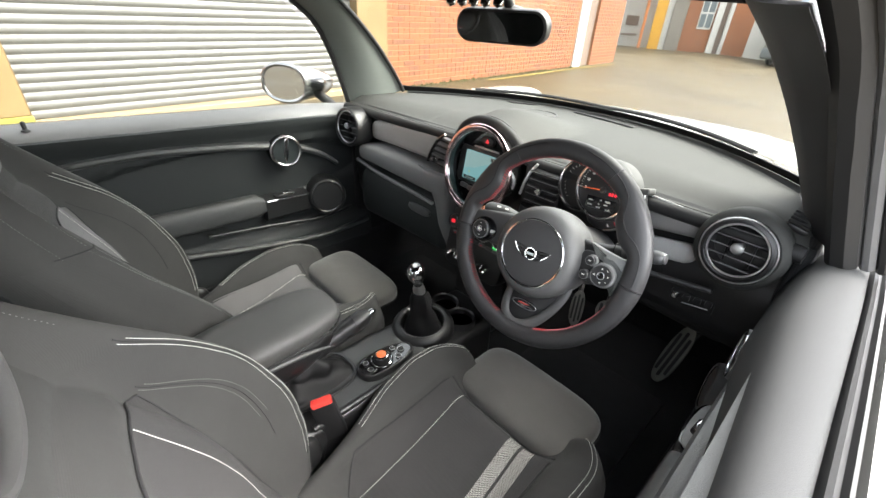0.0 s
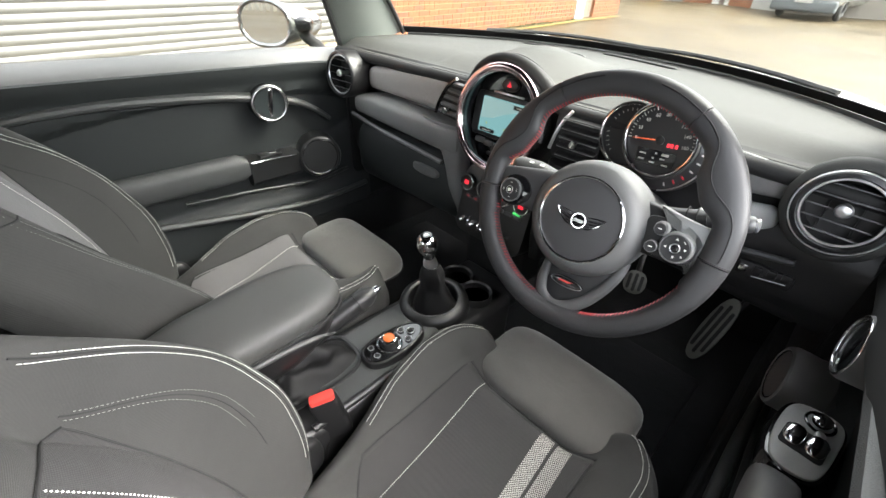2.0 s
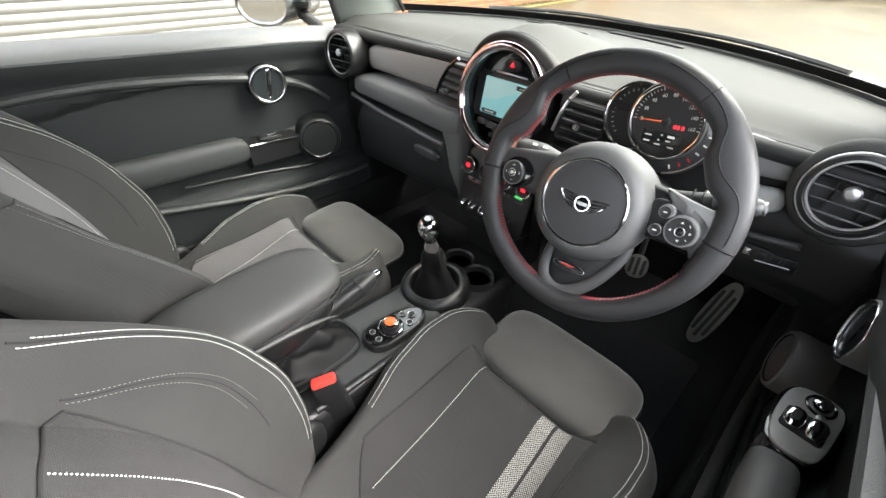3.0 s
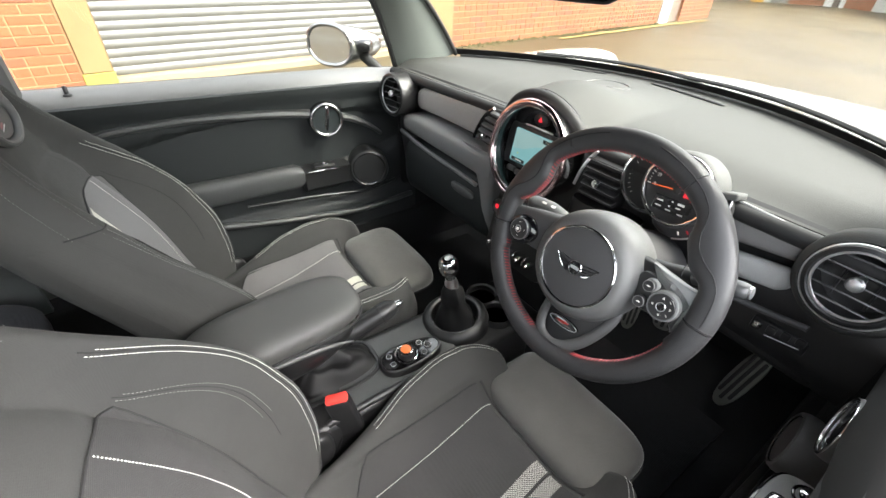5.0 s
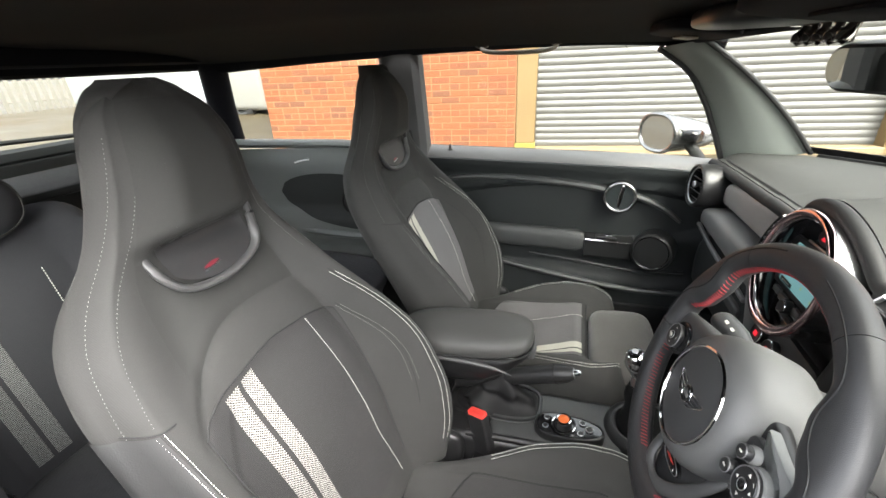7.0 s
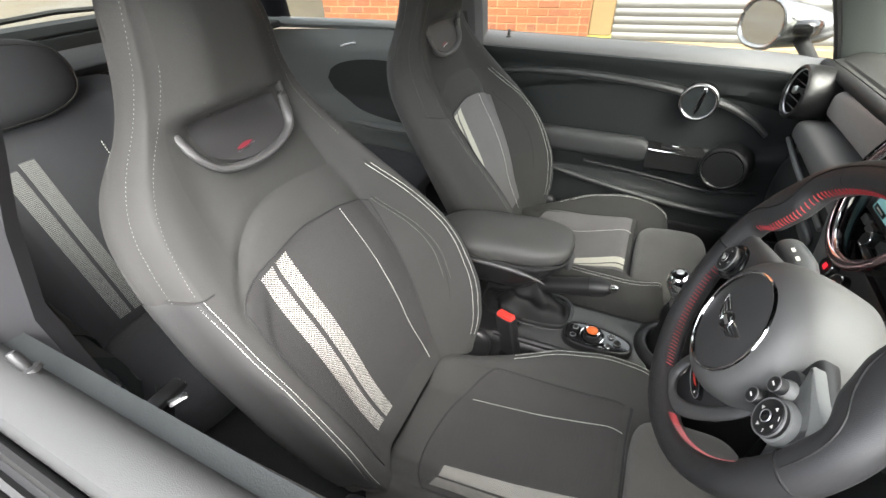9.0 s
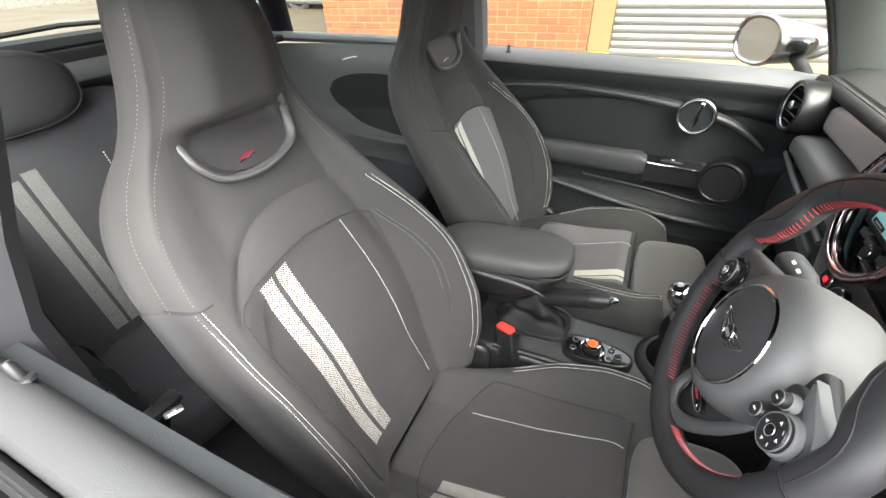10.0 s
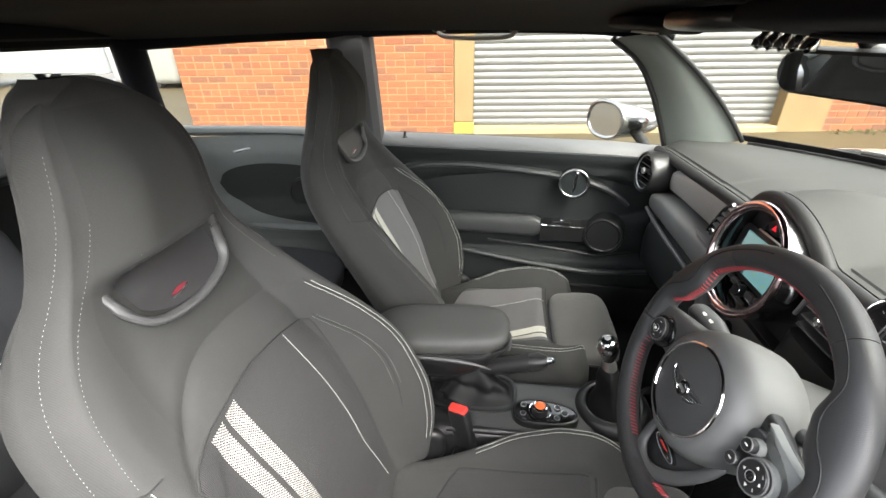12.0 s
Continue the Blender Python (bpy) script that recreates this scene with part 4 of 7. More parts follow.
part("sensor_cover", superbox((0, 0, 0), (0.040, 0.055, 0.016), (3, 2.6)), grey_plastic, rv, "grey sensor cover on the glass").matrix_basis = Matrix.Translation(screen_at(0.0, 0.86) + Vector((0, -0.012, -0.020))) @ pose(0, 0, 0, -math.degrees(math.atan2(screen_at(0, 0.95).z - screen_at(0, 0.75).z, screen_at(0, 0.75).y - screen_at(0, 0.95).y)))
part("stem", tube([(0.0, 0.29, 1.225), (0, 0.30, 1.25), (0, 0.27, 1.285)], 0.013, 10), black_plastic, rv)
rc = thing("roof_console", (0, 0.08, 1.29), "black roof console with chrome toggle switches", "roof console")
part("housing", superbox((0, 0.10, 1.298), (0.11, 0.10, 0.018), (4, 4)), black_plastic, rc)
for k in range(5):
    tx = -0.062 + 0.034 * k
    part("toggle", tube([(tx, 0.176, 1.288), (tx, 0.168, 1.272), (tx, 0.164, 1.264), (tx, 0.162, 1.256), (tx, 0.161, 1.251)], [0.0055, 0.0070, 0.0110, 0.0105, 0.0040], 14), dark_chrome, rc, "rounded dark chrome toggle")
part("toggle_plate", superbox((0.005, 0.168, 1.288), (0.095, 0.030, 0.010), (4, 3)), piano, rc, "gloss black switch plate")
for sx in (-1, 1):
    sv = thing("sun_visor", (sx * 0.36, 0.1, 1.28), "black cloth sun visor folded up against the roof", "sun visor")
    part("board", superbox((sx * 0.34, 0.06, 1.292), (0.17, 0.075, 0.013), (5, 4), pose(0, 0, 0, -8)), headlining, sv)
    part("mirror_cover", rbox((sx * 0.34, 0.050, 1.277), (0.10, 0.035, 0.004), 0.001, m=pose(0, 0, 0, -8)), beige_trim if sx < 0 else headlining, sv, "flap on the visor")
gh = thing("grab_handle", (-0.6, -0.25, 1.27), "pale grey plastic roof grab handle", "grab handle")
part("bar", tube(smooth_path([(-0.60, -0.470, 1.290), (-0.588, -0.450, 1.272), (-0.582, -0.355, 1.266), (-0.588, -0.260, 1.270), (-0.60, -0.240, 1.288)], 6), 0.0085, 10, flat=0.8), beige_trim, gh, "pale grey handle bar")
for y_ in (-0.468, -0.242):
    part("mount", superbox((-0.602, y_, 1.292), (0.014, 0.020, 0.010), (3, 3)), black_plastic, gh)

# ---- dashboard ----
dash = thing("dashboard", (0, 0.45, 0.5), "soft grey dashboard with round vents and decor panels", "dashboard")


def dash_top(u, v):
    """v: 0 at the lip, 1 at the windscreen."""
    foot = screen_foot(u * 1.02)
    lip = 0.300 - 0.025 * u * u
    y = lip + (foot.y - 0.012 - lip) * v
    z = 0.930 + 0.022 * sstep(v / 0.25) + 0.006 * v
    x = (0.70 - 0.06 * v) * u if abs(u) > 0.5 else foot.x * (1 - v) * 0 + (0.70 - 0.06 * v) * u
    # arch over the round middle display, fading towards the glass
    arch = 0.874 + math.sqrt(max(0.0, 0.134 ** 2 - (x + 0.008) ** 2)) - 0.930
    lift = 0.5 * (arch + math.sqrt(arch * arch + 0.0004)) if abs(x) < 0.3 else 0.0
    z += lift * sstep((0.75 - v) / 0.75)
    y -= 0.3 * lift * (1 - v)
    return Vector((x, y, z))


du = [-1 + 2 * i / 140 for i in range(141)]
dv = [0, 0.02, 0.05, 0.1, 0.16, 0.25, 0.35, 0.5, 0.65, 0.8, 1.0]
part("top_pad", thick_sheet(dash_top, du, dv, 0.02), dash_skin, dash, "soft grained grey upper dash")


def dash_face(prof, us_, x0, x1, curve=0.025):
    """A strip of the dash face: profile of (y, z), bowed back at the ends."""
    return lambda u, v: Vector((x0 + (x1 - x0) * u, lerp([(k / (len(prof) - 1), p[0]) for k, p in enumerate(prof)], v) - curve * ((x0 + (x1 - x0) * u) / 0.7) ** 2, lerp([(k / (len(prof) - 1), p[1]) for k, p in enumerate(prof)], v)))


core = [(0.315, 0.935), (0.325, 0.92), (0.325, 0.83), (0.315, 0.80), (0.315, 0.72), (0.33, 0.60), (0.38, 0.50), (0.55, 0.42)]
part("core", thick_sheet(dash_face(core[:5] + [(0.33, 0.68), (0.40, 0.665), (0.62, 0.66)], None, 0.115, 0.69), [i / 10 for i in range(11)], [i / 28 for i in range(29)], 0.01), black_plastic, dash, "black dash body")
part("core", thick_sheet(dash_face(core, None, -0.69, 0.115), [i / 20 for i in range(21)], [i / 28 for i in range(29)], 0.01), black_plastic, dash, "black dash body")


def roll_strip(x0, x1, ya, z0, z1, bulge, drop0=0.0, drop1=0.0):
    """A padded strip along the dash with a rounded face and rounded ends."""
    rings = []
    n = 30
    for i in range(n + 1):
        u = i / n
        x = x0 + (x1 - x0) * u
        k = min(1.0, (min(u, 1 - u) * abs(x1 - x0) / 0.02)) ** 0.5 if 0 < u < 1 else 0.05
        h = (z1 - z0) / 2 * (0.35 + 0.65 * k)
        c = (z0 + z1) / 2 + drop0 * (1 - u) + drop1 * u
        yb = ya - 0.025 * (x / 0.7) ** 2
        ring = []
        for j in range(16):
            a = 2 * math.pi * j / 16
            sy = math.copysign(abs(math.cos(a)) ** 0.7, math.cos(a))
            sz = math.copysign(abs(math.sin(a)) ** 0.6, math.sin(a))
            ring.append((x, yb + bulge * k * sy, c + h * sz))
        rings.append(ring)
    return loft(rings)


def swept_strip(x0, x1, y0, low, high, bulge, n=40):
    """A padded strip along the dash; low and high give its lower and upper edge along x."""
    rings = []
    for i in range(n + 1):
        u = i / n
        x = x0 + (x1 - x0) * u
        k = min(1.0, min(u, 1 - u) * abs(x1 - x0) / 0.016) ** 0.5 if 0 < u < 1 else 0.05
        z0, z1 = soft_curve(low, x, 0.02), soft_curve(high, x, 0.02)
        c, h = (z0 + z1) / 2, (z1 - z0) / 2 * (0.4 + 0.6 * k)
        yb = y0 - 0.025 * (x / 0.7) ** 2
        rings.append([(x, yb + bulge * (0.3 + 0.7 * k) * math.copysign(abs(math.cos(a)) ** 0.7, math.cos(a)), c + h * math.copysign(abs(math.sin(a)) ** 0.55, math.sin(a))) for a in [2 * math.pi * j / 20 for j in range(20)]])
    return loft(rings)


part("decor_panel", swept_strip(-0.550, -0.130, 0.302, [(-0.56, 0.832), (-0.25, 0.828), (-0.12, 0.824)], [(-0.56, 0.893), (-0.45, 0.906), (-0.18, 0.930), (-0.12, 0.934)], 0.026), decor, dash, "fine-ribbed grey-brown decor panel")
part("decor_panel", swept_strip(0.418, 0.568, 0.298, [(0.41, 0.860), (0.58, 0.884)], [(0.41, 0.930), (0.58, 0.922)], 0.014), decor_dark, dash, "grey decor panel with a fine check pattern")
part("decor_edge", tube(smooth_path([(0.416, 0.281, 0.934), (0.49, 0.277, 0.931), (0.565, 0.272, 0.925)], 8), 0.0018, 8), trim_light, dash, "thin bright line over the decor panel")
part("lower_trim", swept_strip(-0.585, -0.125, 0.285, [(-0.59, 0.758), (-0.40, 0.742), (-0.24, 0.735), (-0.12, 0.730)], [(-0.59, 0.808), (-0.50, 0.824), (-0.33, 0.818), (-0.12, 0.814)], 0.045), grey_plastic, dash, "grey padded lower dash trim")
part("lower_lip", tube(smooth_path([(0.455, 0.275, 0.768), (0.52, 0.273, 0.776), (0.60, 0.268, 0.790)], 8), 0.0055, 10), loop_plastic, dash, "dark grey lip under the trim")
part("lower_trim", swept_strip(0.448, 0.552, 0.292, [(0.44, 0.804), (0.56, 0.826)], [(0.44, 0.848), (0.56, 0.868)], 0.012), trim_light, dash, "grey padded lower dash trim")
part("glovebox_edge", tube(smooth_path([(-0.595, 0.232, 0.748), (-0.45, 0.236, 0.728), (-0.30, 0.242, 0.716), (-0.19, 0.246, 0.706)], 8), 0.0065, 10), grey_plastic, dash, "grey glovebox lip")
part("glovebox", roll_strip(-0.60, -0.12, 0.31, 0.53, 0.725, 0.06), door_dark, dash, "dark glovebox lid")
part("glovebox_latch", superbox((-0.255, 0.247, 0.662), (0.055, 0.010, 0.015), (3, 2.6)), loop_plastic, dash, "grey glovebox pull")
part("knee_panel", roll_strip(0.12, 0.66, 0.345, 0.660, 0.758, 0.03), matt_black, dash, "black lower steering panel")
lsw = part("light_switch", rbox((0.572, 0.292, 0.742), (0.085, 0.02, 0.030), 0.006, m=None), black_plastic, dash, "row of black light switches")
for k in range(4):
    part("button", rbox((0.541 + 0.0205 * k, 0.281, 0.744 + 0.003 * k), (0.014, 0.008, 0.014), 0.003), chrome if k == 0 else black_plastic, lsw)
part("bright_line", tube([(0.557, 0.2795, 0.733), (0.605, 0.2795, 0.741)], 0.0010, 6), satin, lsw)


vent_slat = surface("vent_slat", (0.11, 0.11, 0.111), 0.3)


def round_vent(c, normal, r):
    m = facing(c, normal)
    v = part("round_vent", revolve([(r * 0.96, -0.06), (r, -0.01), (r, 0.006), (r * 0.95, 0.014), (r * 0.86, 0.016), (r * 0.83, 0.010), (r * 0.81, -0.012), (r * 0.80, -0.035), (0, -0.036)], m, 56), black_plastic, dash, "round black air vent")
    part("gloss_ring", ring_tube(m @ pose(0, 0, 0.0125), r * 0.90, r * 0.055, 56, 8, 0.5), piano, v)
    part("bright_ring", ring_tube(m @ pose(0, 0, 0.009), r * 0.80, 0.0022, 48, 6), satin, v)
    for k in range(-2, 3):
        y = k * r * 0.29
        half = math.sqrt(max((r * 0.80) ** 2 - y * y, 0))
        part("slat", rbox((0, 0, 0), (2 * half, 0.0011, 0.004), 0.0004, 1), vent_slat, v).matrix_basis = m @ pose(0, y, 0.002, 12)
    for k in (-0.35, 0.35) if r < 0.07 else (0.0,):
        part("vane", rbox((0, 0, 0), (0.003, r * 1.2, 0.012), 0.001, 1), black_plastic, v).matrix_basis = m @ pose(k * r, 0, -0.022)
    part("knob", revolve([(0.005, -0.02), (0.006, 0.004), (0.0095, 0.008), (0.0105, 0.014), (0.008, 0.018), (0.003, 0.019), (0, 0.019)], m @ pose(0, 0.004, 0), 24), satin, v, "satin grey vent knob")
    return v


round_vent((-0.603, 0.212, 0.868), (0.12, -1, 0.08), 0.068)
right_vent = round_vent((0.614, 0.245, 0.899), (-0.05, -1, 0.12), 0.059)
rv = facing((0.614, 0.245, 0.897), (-0.05, -1, 0.12))
part("surround", revolve([(0.074, -0.04), (0.0745, -0.012), (0.073, -0.004), (0.069, 0.002), (0.063, 0.005), (0.0595, 0.003)], rv, 64, False), dash_skin, right_vent, "smooth dark grey vent surround")
part("outer_line", ring_tube(rv @ pose(0, 0.001, 0.009), 0.0590, 0.0013, 64, 6), satin, right_vent, "thin bright ring")
dg = part("demister_grille", rbox((0.672, 0.335, 0.945), (0.035, 0.075, 0.012), 0.004, m=pose(0, 0, 0, 0, 14, 0)), black_plastic, dash, "small slotted demister grille")
for k in range(4):
    part("bar", rbox((0.672, 0.305 + 0.02 * k, 0.953), (0.034, 0.005, 0.006), 0.0015, 1, pose(0, 0, 0, 0, 14, 0)), black_plastic, dg)


def on_dash(x, y, up=0.0):
    """A place on the upper dash over (x, y)."""
    v = 0.6
    for _ in range(12):
        u = x / (0.70 - 0.06 * v)
        lip = 0.300 - 0.025 * u * u
        v = min(1.0, max(0.0, v + (y - dash_top(u, v).y) / (screen_foot(u * 1.02).y - 0.012 - lip)))
    return dash_top(u, v) + Vector((0, 0, up))


def cover_at(u, v):
    a, r = 2 * math.pi * u, 0.060 * v
    return on_dash(-0.105 + 1.05 * r * math.cos(a), 0.628 + r * math.sin(a), 0.0005 + 0.0035 * min(1.0, 5 * (1 - v)))


part("speaker_cover", mesh_bm(*grid(cover_at, [i / 48 for i in range(49)], [0.02, 0.4, 0.8, 0.9, 1.0])), dash_skin, dash, "flush round speaker cover")
# Black ring laid on the dash for the shading at the cover's edge.
part("cover_shade_ring", tube([on_dash(-0.105 + 0.064 * math.cos(a), 0.628 + 0.061 * math.sin(a), 0.0012) for a in [2 * math.pi * k / 56 for k in range(56)]], 0.0026, 6, closed=True), black_plastic, dash, "dark ring round the cover, painted in for its edge shading")
part("demister_slot", tube([on_dash(-0.300 + 0.105 * k / 8, 0.703 + 0.05 * k / 8, 0.002) for k in range(9)], [0.001] + [0.0045] * 7 + [0.001], 8, flat=0.5), matt_black, dash, "dark demister slot")
part("demister_slot", tube([on_dash(-0.055 + 0.237 * k / 16, 0.767 - 0.043 * (k / 16) ** 1.5, 0.0025) for k in range(17)], [0.001] + [0.0065] * 15 + [0.001], 8, flat=0.5), matt_black, dash, "dark demister slot")
part("front_lip", tube([dash_top(u, 0.0) + Vector((0, -0.011, -0.0125)) for u in du], 0.0145, 12), matt_black, dash, "dark lip along the dash edge")

# middle instrument: a deep round bezel that stands proud of the dash
mi = thing("centre_display", (0, 0.25, 0.88), "round centre display with red-tinted chrome ring and lit screen", "display")
im = facing((0.002, 0.249, 0.8735), (0.0, -1, 0.17))
part("housing", revolve([(0.106, -0.09), (0.113, -0.03), (0.1155, 0.0), (0.1160, 0.026), (0.110, 0.030)], im, 80, cap=False), outer_chrome, mi, "mirror-bright outer shell")
part("dish", revolve([(0.109, 0.030), (0.1035, 0.030), (0.1000, 0.022), (0.0975, 0.004), (0.0965, -0.006), (0.0, -0.007)], im, 72, cap=False), piano, mi, "gloss black round dish")
part("chrome_ring", ring_tube(im @ pose(0, 0, 0.0290), 0.1105, 0.0082, 80, 14, 0.85), rose_chrome, mi, "polished ring, red reflections put into its chrome colour")
part("inner_ring", ring_tube(im @ pose(0, 0, 0.0265), 0.1010, 0.0016, 72, 8), chrome, mi)
part("hazard_button", outline_plate([(0.022 * math.cos(a), 0.014 * math.sin(a)) for a in [2 * math.pi * k / 28 for k in range(28)]], im @ pose(0, 0.074, -0.007), 0.010, 0.003), black_plastic, mi)
part("hazard_triangle", outline_plate([(-0.0065, -0.0045), (0.0065, -0.0045), (0, 0.0062)], im @ pose(0, 0.074, 0.0032), 0.0008), red_glow, mi, "red lit triangle", smooth=False)
part("screen_frame", outline_plate(round_rect(0.182, 0.100, 0.006, 4), im @ pose(0.0, 0.000, -0.0065), 0.005, 0.001), black_plastic, mi)
part("card_slot", rbox((0, 0, 0), (0.085, 0.004, 0.004), 0.001), satin, mi).matrix_basis = im @ pose(0.0, 0.054, -0.001)
scr = part("screen", outline_plate(round_rect(0.136, 0.080, 0.003, 3), im @ pose(0.0, 0.000, -0.0040), 0.004, 0.0006), screen_glow, mi, "lit teal navigation screen", smooth=False)
part("map_land", outline_plate([(-0.066, -0.010), (-0.030, -0.004), (0.000, 0.010), (0.035, 0.022), (0.066, 0.026), (0.066, 0.038), (-0.066, 0.038)], im @ pose(0.0, 0.0, 0.0004), 0.0003), screen_land, scr, smooth=False)
for bx, by, bw in ((0.042, 0.031, 0.040), (-0.040, -0.034, 0.044)):
    cb = part("caption_bar", outline_plate(round_rect(bw, 0.0085, 0.001), im @ pose(bx, by, 0.0008), 0.0003), black_plastic, scr, smooth=False)
    part("caption_text", outline_plate(round_rect(bw * 0.6, 0.0026, 0.0005), im @ pose(bx, by, 0.0012), 0.0002), ivory_mark, scr, smooth=False)
for k in range(3):
    part("map_mark", outline_plate(round_rect(0.005, 0.005, 0.001), im @ pose((-0.045, 0.010, 0.050)[k], (-0.018, -0.022, -0.028)[k], 0.0008), 0.0002), map_green, scr, smooth=False)
for k in (-2, -1, 1, 2):
    part("button", outline_plate(round_rect(0.026, 0.013, 0.003), im @ pose(0.029 * k, -0.064 + 0.0035 * (abs(k) - 1), -0.007), 0.007, 0.0015), loop_plastic, mi, "grey radio key")
part("volume_knob", revolve([(0.0125, -0.008), (0.0125, 0.008), (0.0105, 0.011), (0.004, 0.0115), (0, 0.0115)], im @ pose(0.0, -0.068, 0), 28), black_plastic, mi)
part("knob_ring", ring_tube(im @ pose(0.0, -0.068, 0.0085), 0.0118, 0.0014, 32, 6), chrome, mi)
part("lower_key", outline_plate(round_rect(0.060, 0.009, 0.003), im @ pose(0.0, -0.0855, -0.007), 0.006, 0.001), black_plastic, mi)

# middle vents, each side of the ring
cv = thing("centre_vent", (-0.16, 0.27, 0.87), "slanted black slatted air vent beside the round display", "air vent")
cm = facing((-0.150, 0.262, 0.878), (-0.10, -1, 0.10))
vo_ = [(p.x, p.y) for p in smooth_path([(-0.088, -0.048, 0), (-0.078, -0.018, 0), (-0.050, 0.026, 0), (-0.018, 0.050, 0)], 6)] + [(0.055, 0.052), (0.055, -0.054)]
part("frame", outline_plate(vo_, cm @ pose(0, 0, -0.03), 0.028, 0.003), matt_black, cv)
part("frame_edge", tube([cm @ Vector((x, y, 0.002)) for x, y in vo_[:-2]], 0.0042, 8), piano, cv, "gloss black edge")
for k in range(5):
    y = -0.036 + 0.0185 * k
    x0 = float(np.interp(y, [q[1] for q in vo_[:-2]], [q[0] for q in vo_[:-2]])) + 0.012
    part("slat", rbox((0, 0, 0), (0.050 - x0, 0.0065, 0.012), 0.0012, 1), vent_slat, cv).matrix_basis = cm @ pose((0.050 + x0) / 2, y, 0.002, 24)
part("knob", revolve([(0.006, 0), (0.0095, 0.012), (0.0075, 0.018), (0, 0.0185)], cm @ pose(-0.036, -0.030, 0), 18), chrome, cv, "chrome vent knob")
cv = thing("centre_vent", (0.17, 0.27, 0.87), "upright black slatted air vent beside the dials", "air vent")
cm = facing((0.180, 0.268, 0.874), (0, -1, 0.1))
part("frame", outline_plate(round_rect(0.110, 0.104, 0.016), cm @ pose(0, 0, -0.03), 0.028, 0.004), matt_black, cv)
part("frame_edge", tube([cm @ Vector(p) for p in ((-0.020, 0.052, 0.004), (-0.034, 0.030, 0.006), (-0.046, 0.0, 0.006), (-0.054, -0.034, 0.004))], 0.0036, 8), satin, cv, "satin silver edge")
for k in range(-2, 3):
    part("slat", rbox((0, 0, 0), (0.088, 0.0040, 0.014), 0.001, 1), black_plastic, cv).matrix_basis = cm @ pose(0.008, 0.0185 * k, 0.003, 24)
    part("slat_edge", rbox((0, 0, 0), (0.086, 0.0012, 0.002), 0.0004, 1), vent_slat, cv).matrix_basis = cm @ pose(0.008, 0.0185 * k - 0.0035, 0.010)
part("knob", revolve([(0.006, 0), (0.0095, 0.012), (0.0075, 0.018), (0, 0.0185)], cm @ pose(0.004, -0.010, 0), 18), chrome, cv, "chrome vent knob")

# toggle stack below the display
ts = thing("toggle_stack", (0, 0.26, 0.64), "climate dials and row of chrome toggle switches", "switch panel")
tm = facing((0.0, 0.252, 0.640), (0, -1, 0.22))
part("fascia", outline_plate(round_rect(0.226, 0.19, 0.03), tm @ pose(0, -0.005, -0.06), 0.062, 0.006), black_plastic, ts)
for x in (-0.090, -0.032, 0.032, 0.090):
    dial = part("dial", revolve([(0.0215, 0), (0.0215, 0.014), (0.0185, 0.018), (0.014, 0.0165), (0, 0.0165)], tm @ pose(x, 0.042, 0), 32), black_plastic, ts)
    part("dial_ring", ring_tube(tm @ pose(x, 0.042, 0.0155), 0.0203, 0.0020, 36, 6), chrome, dial)
    part("readout", outline_plate(round_rect(0.014, 0.011, 0.002), tm @ pose(x, 0.042, 0.0168), 0.001), red_glow if abs(x) > 0.05 else dim_red, dial, "red lit readout", smooth=False)
for k in range(-3, 4):
    part("button", outline_plate(round_rect(0.022, 0.010, 0.003), tm @ pose(0.027 * k, 0.006, 0.002), 0.006, 0.0015), loop_plastic, ts, "grey climate key")
    if k in (-3, -2, 1):
        part("key_lamp", outline_plate(round_rect(0.006, 0.003, 0.001), tm @ pose(0.027 * k, 0.006, 0.0082), 0.0006), dim_red, ts, smooth=False)
for k in range(-2, 3):
    tg = part("toggle", tube([tm @ Vector((0.036 * k, -0.052, 0.0)), tm @ Vector((0.036 * k, -0.054, 0.022)), tm @ Vector((0.036 * k, -0.060, 0.034))], [0.007, 0.0075, 0.0045], 12), chrome, ts)
    if k < 2:
        part("guard", tube(smooth_path([tm @ Vector((0.036 * k + 0.018, -0.042, 0.0)), tm @ Vector((0.036 * k + 0.018, -0.048, 0.020)), tm @ Vector((0.036 * k + 0.018, -0.066, 0.020)), tm @ Vector((0.036 * k + 0.018, -0.072, 0.0))], 4), 0.0026, 8), chrome, ts, "chrome guard loop")
part("start_lamp", outline_plate(round_rect(0.022, 0.005, 0.002), tm @ pose(0.078, 0.016, 0.006), 0.002), green_glow, ts, "small green lamp", smooth=False)
# padded wings that fall from the dash trim to the console
for sx in (-1, 1):
    rings = []
    for i in range(19):
        v = i / 18
        z = 0.815 - 0.275 * v
        xo = soft_curve([(0.0, 0.300), (0.12, 0.255), (0.25, 0.205), (0.38, 0.186), (0.6, 0.172), (1.0, 0.146)], v, 0.06)
        xi = soft_curve([(0.0, 0.128), (1.0, 0.112)], v, 0.05)
        y = soft_curve([(0.0, 0.246), (0.3, 0.240), (0.7, 0.248), (1.0, 0.272)], v, 0.08)
        c, h = (xo + xi) / 2, (xo - xi) / 2
        rings.append([Vector((sx * (c + h * math.copysign(abs(math.cos(a)) ** 0.6, math.cos(a))), y + 0.030 + 0.030 * math.copysign(abs(math.sin(a)) ** 0.7, math.sin(a)), z)) for a in [2 * math.pi * k / 24 for k in range(24)]])
    part("bracket", loft(rings), grey_plastic if sx < 0 else black_plastic, ts, "padded stack bracket")
part("back", rbox((0, 0.33, 0.57), (0.2, 0.1, 0.32), 0.01), matt_black, ts)

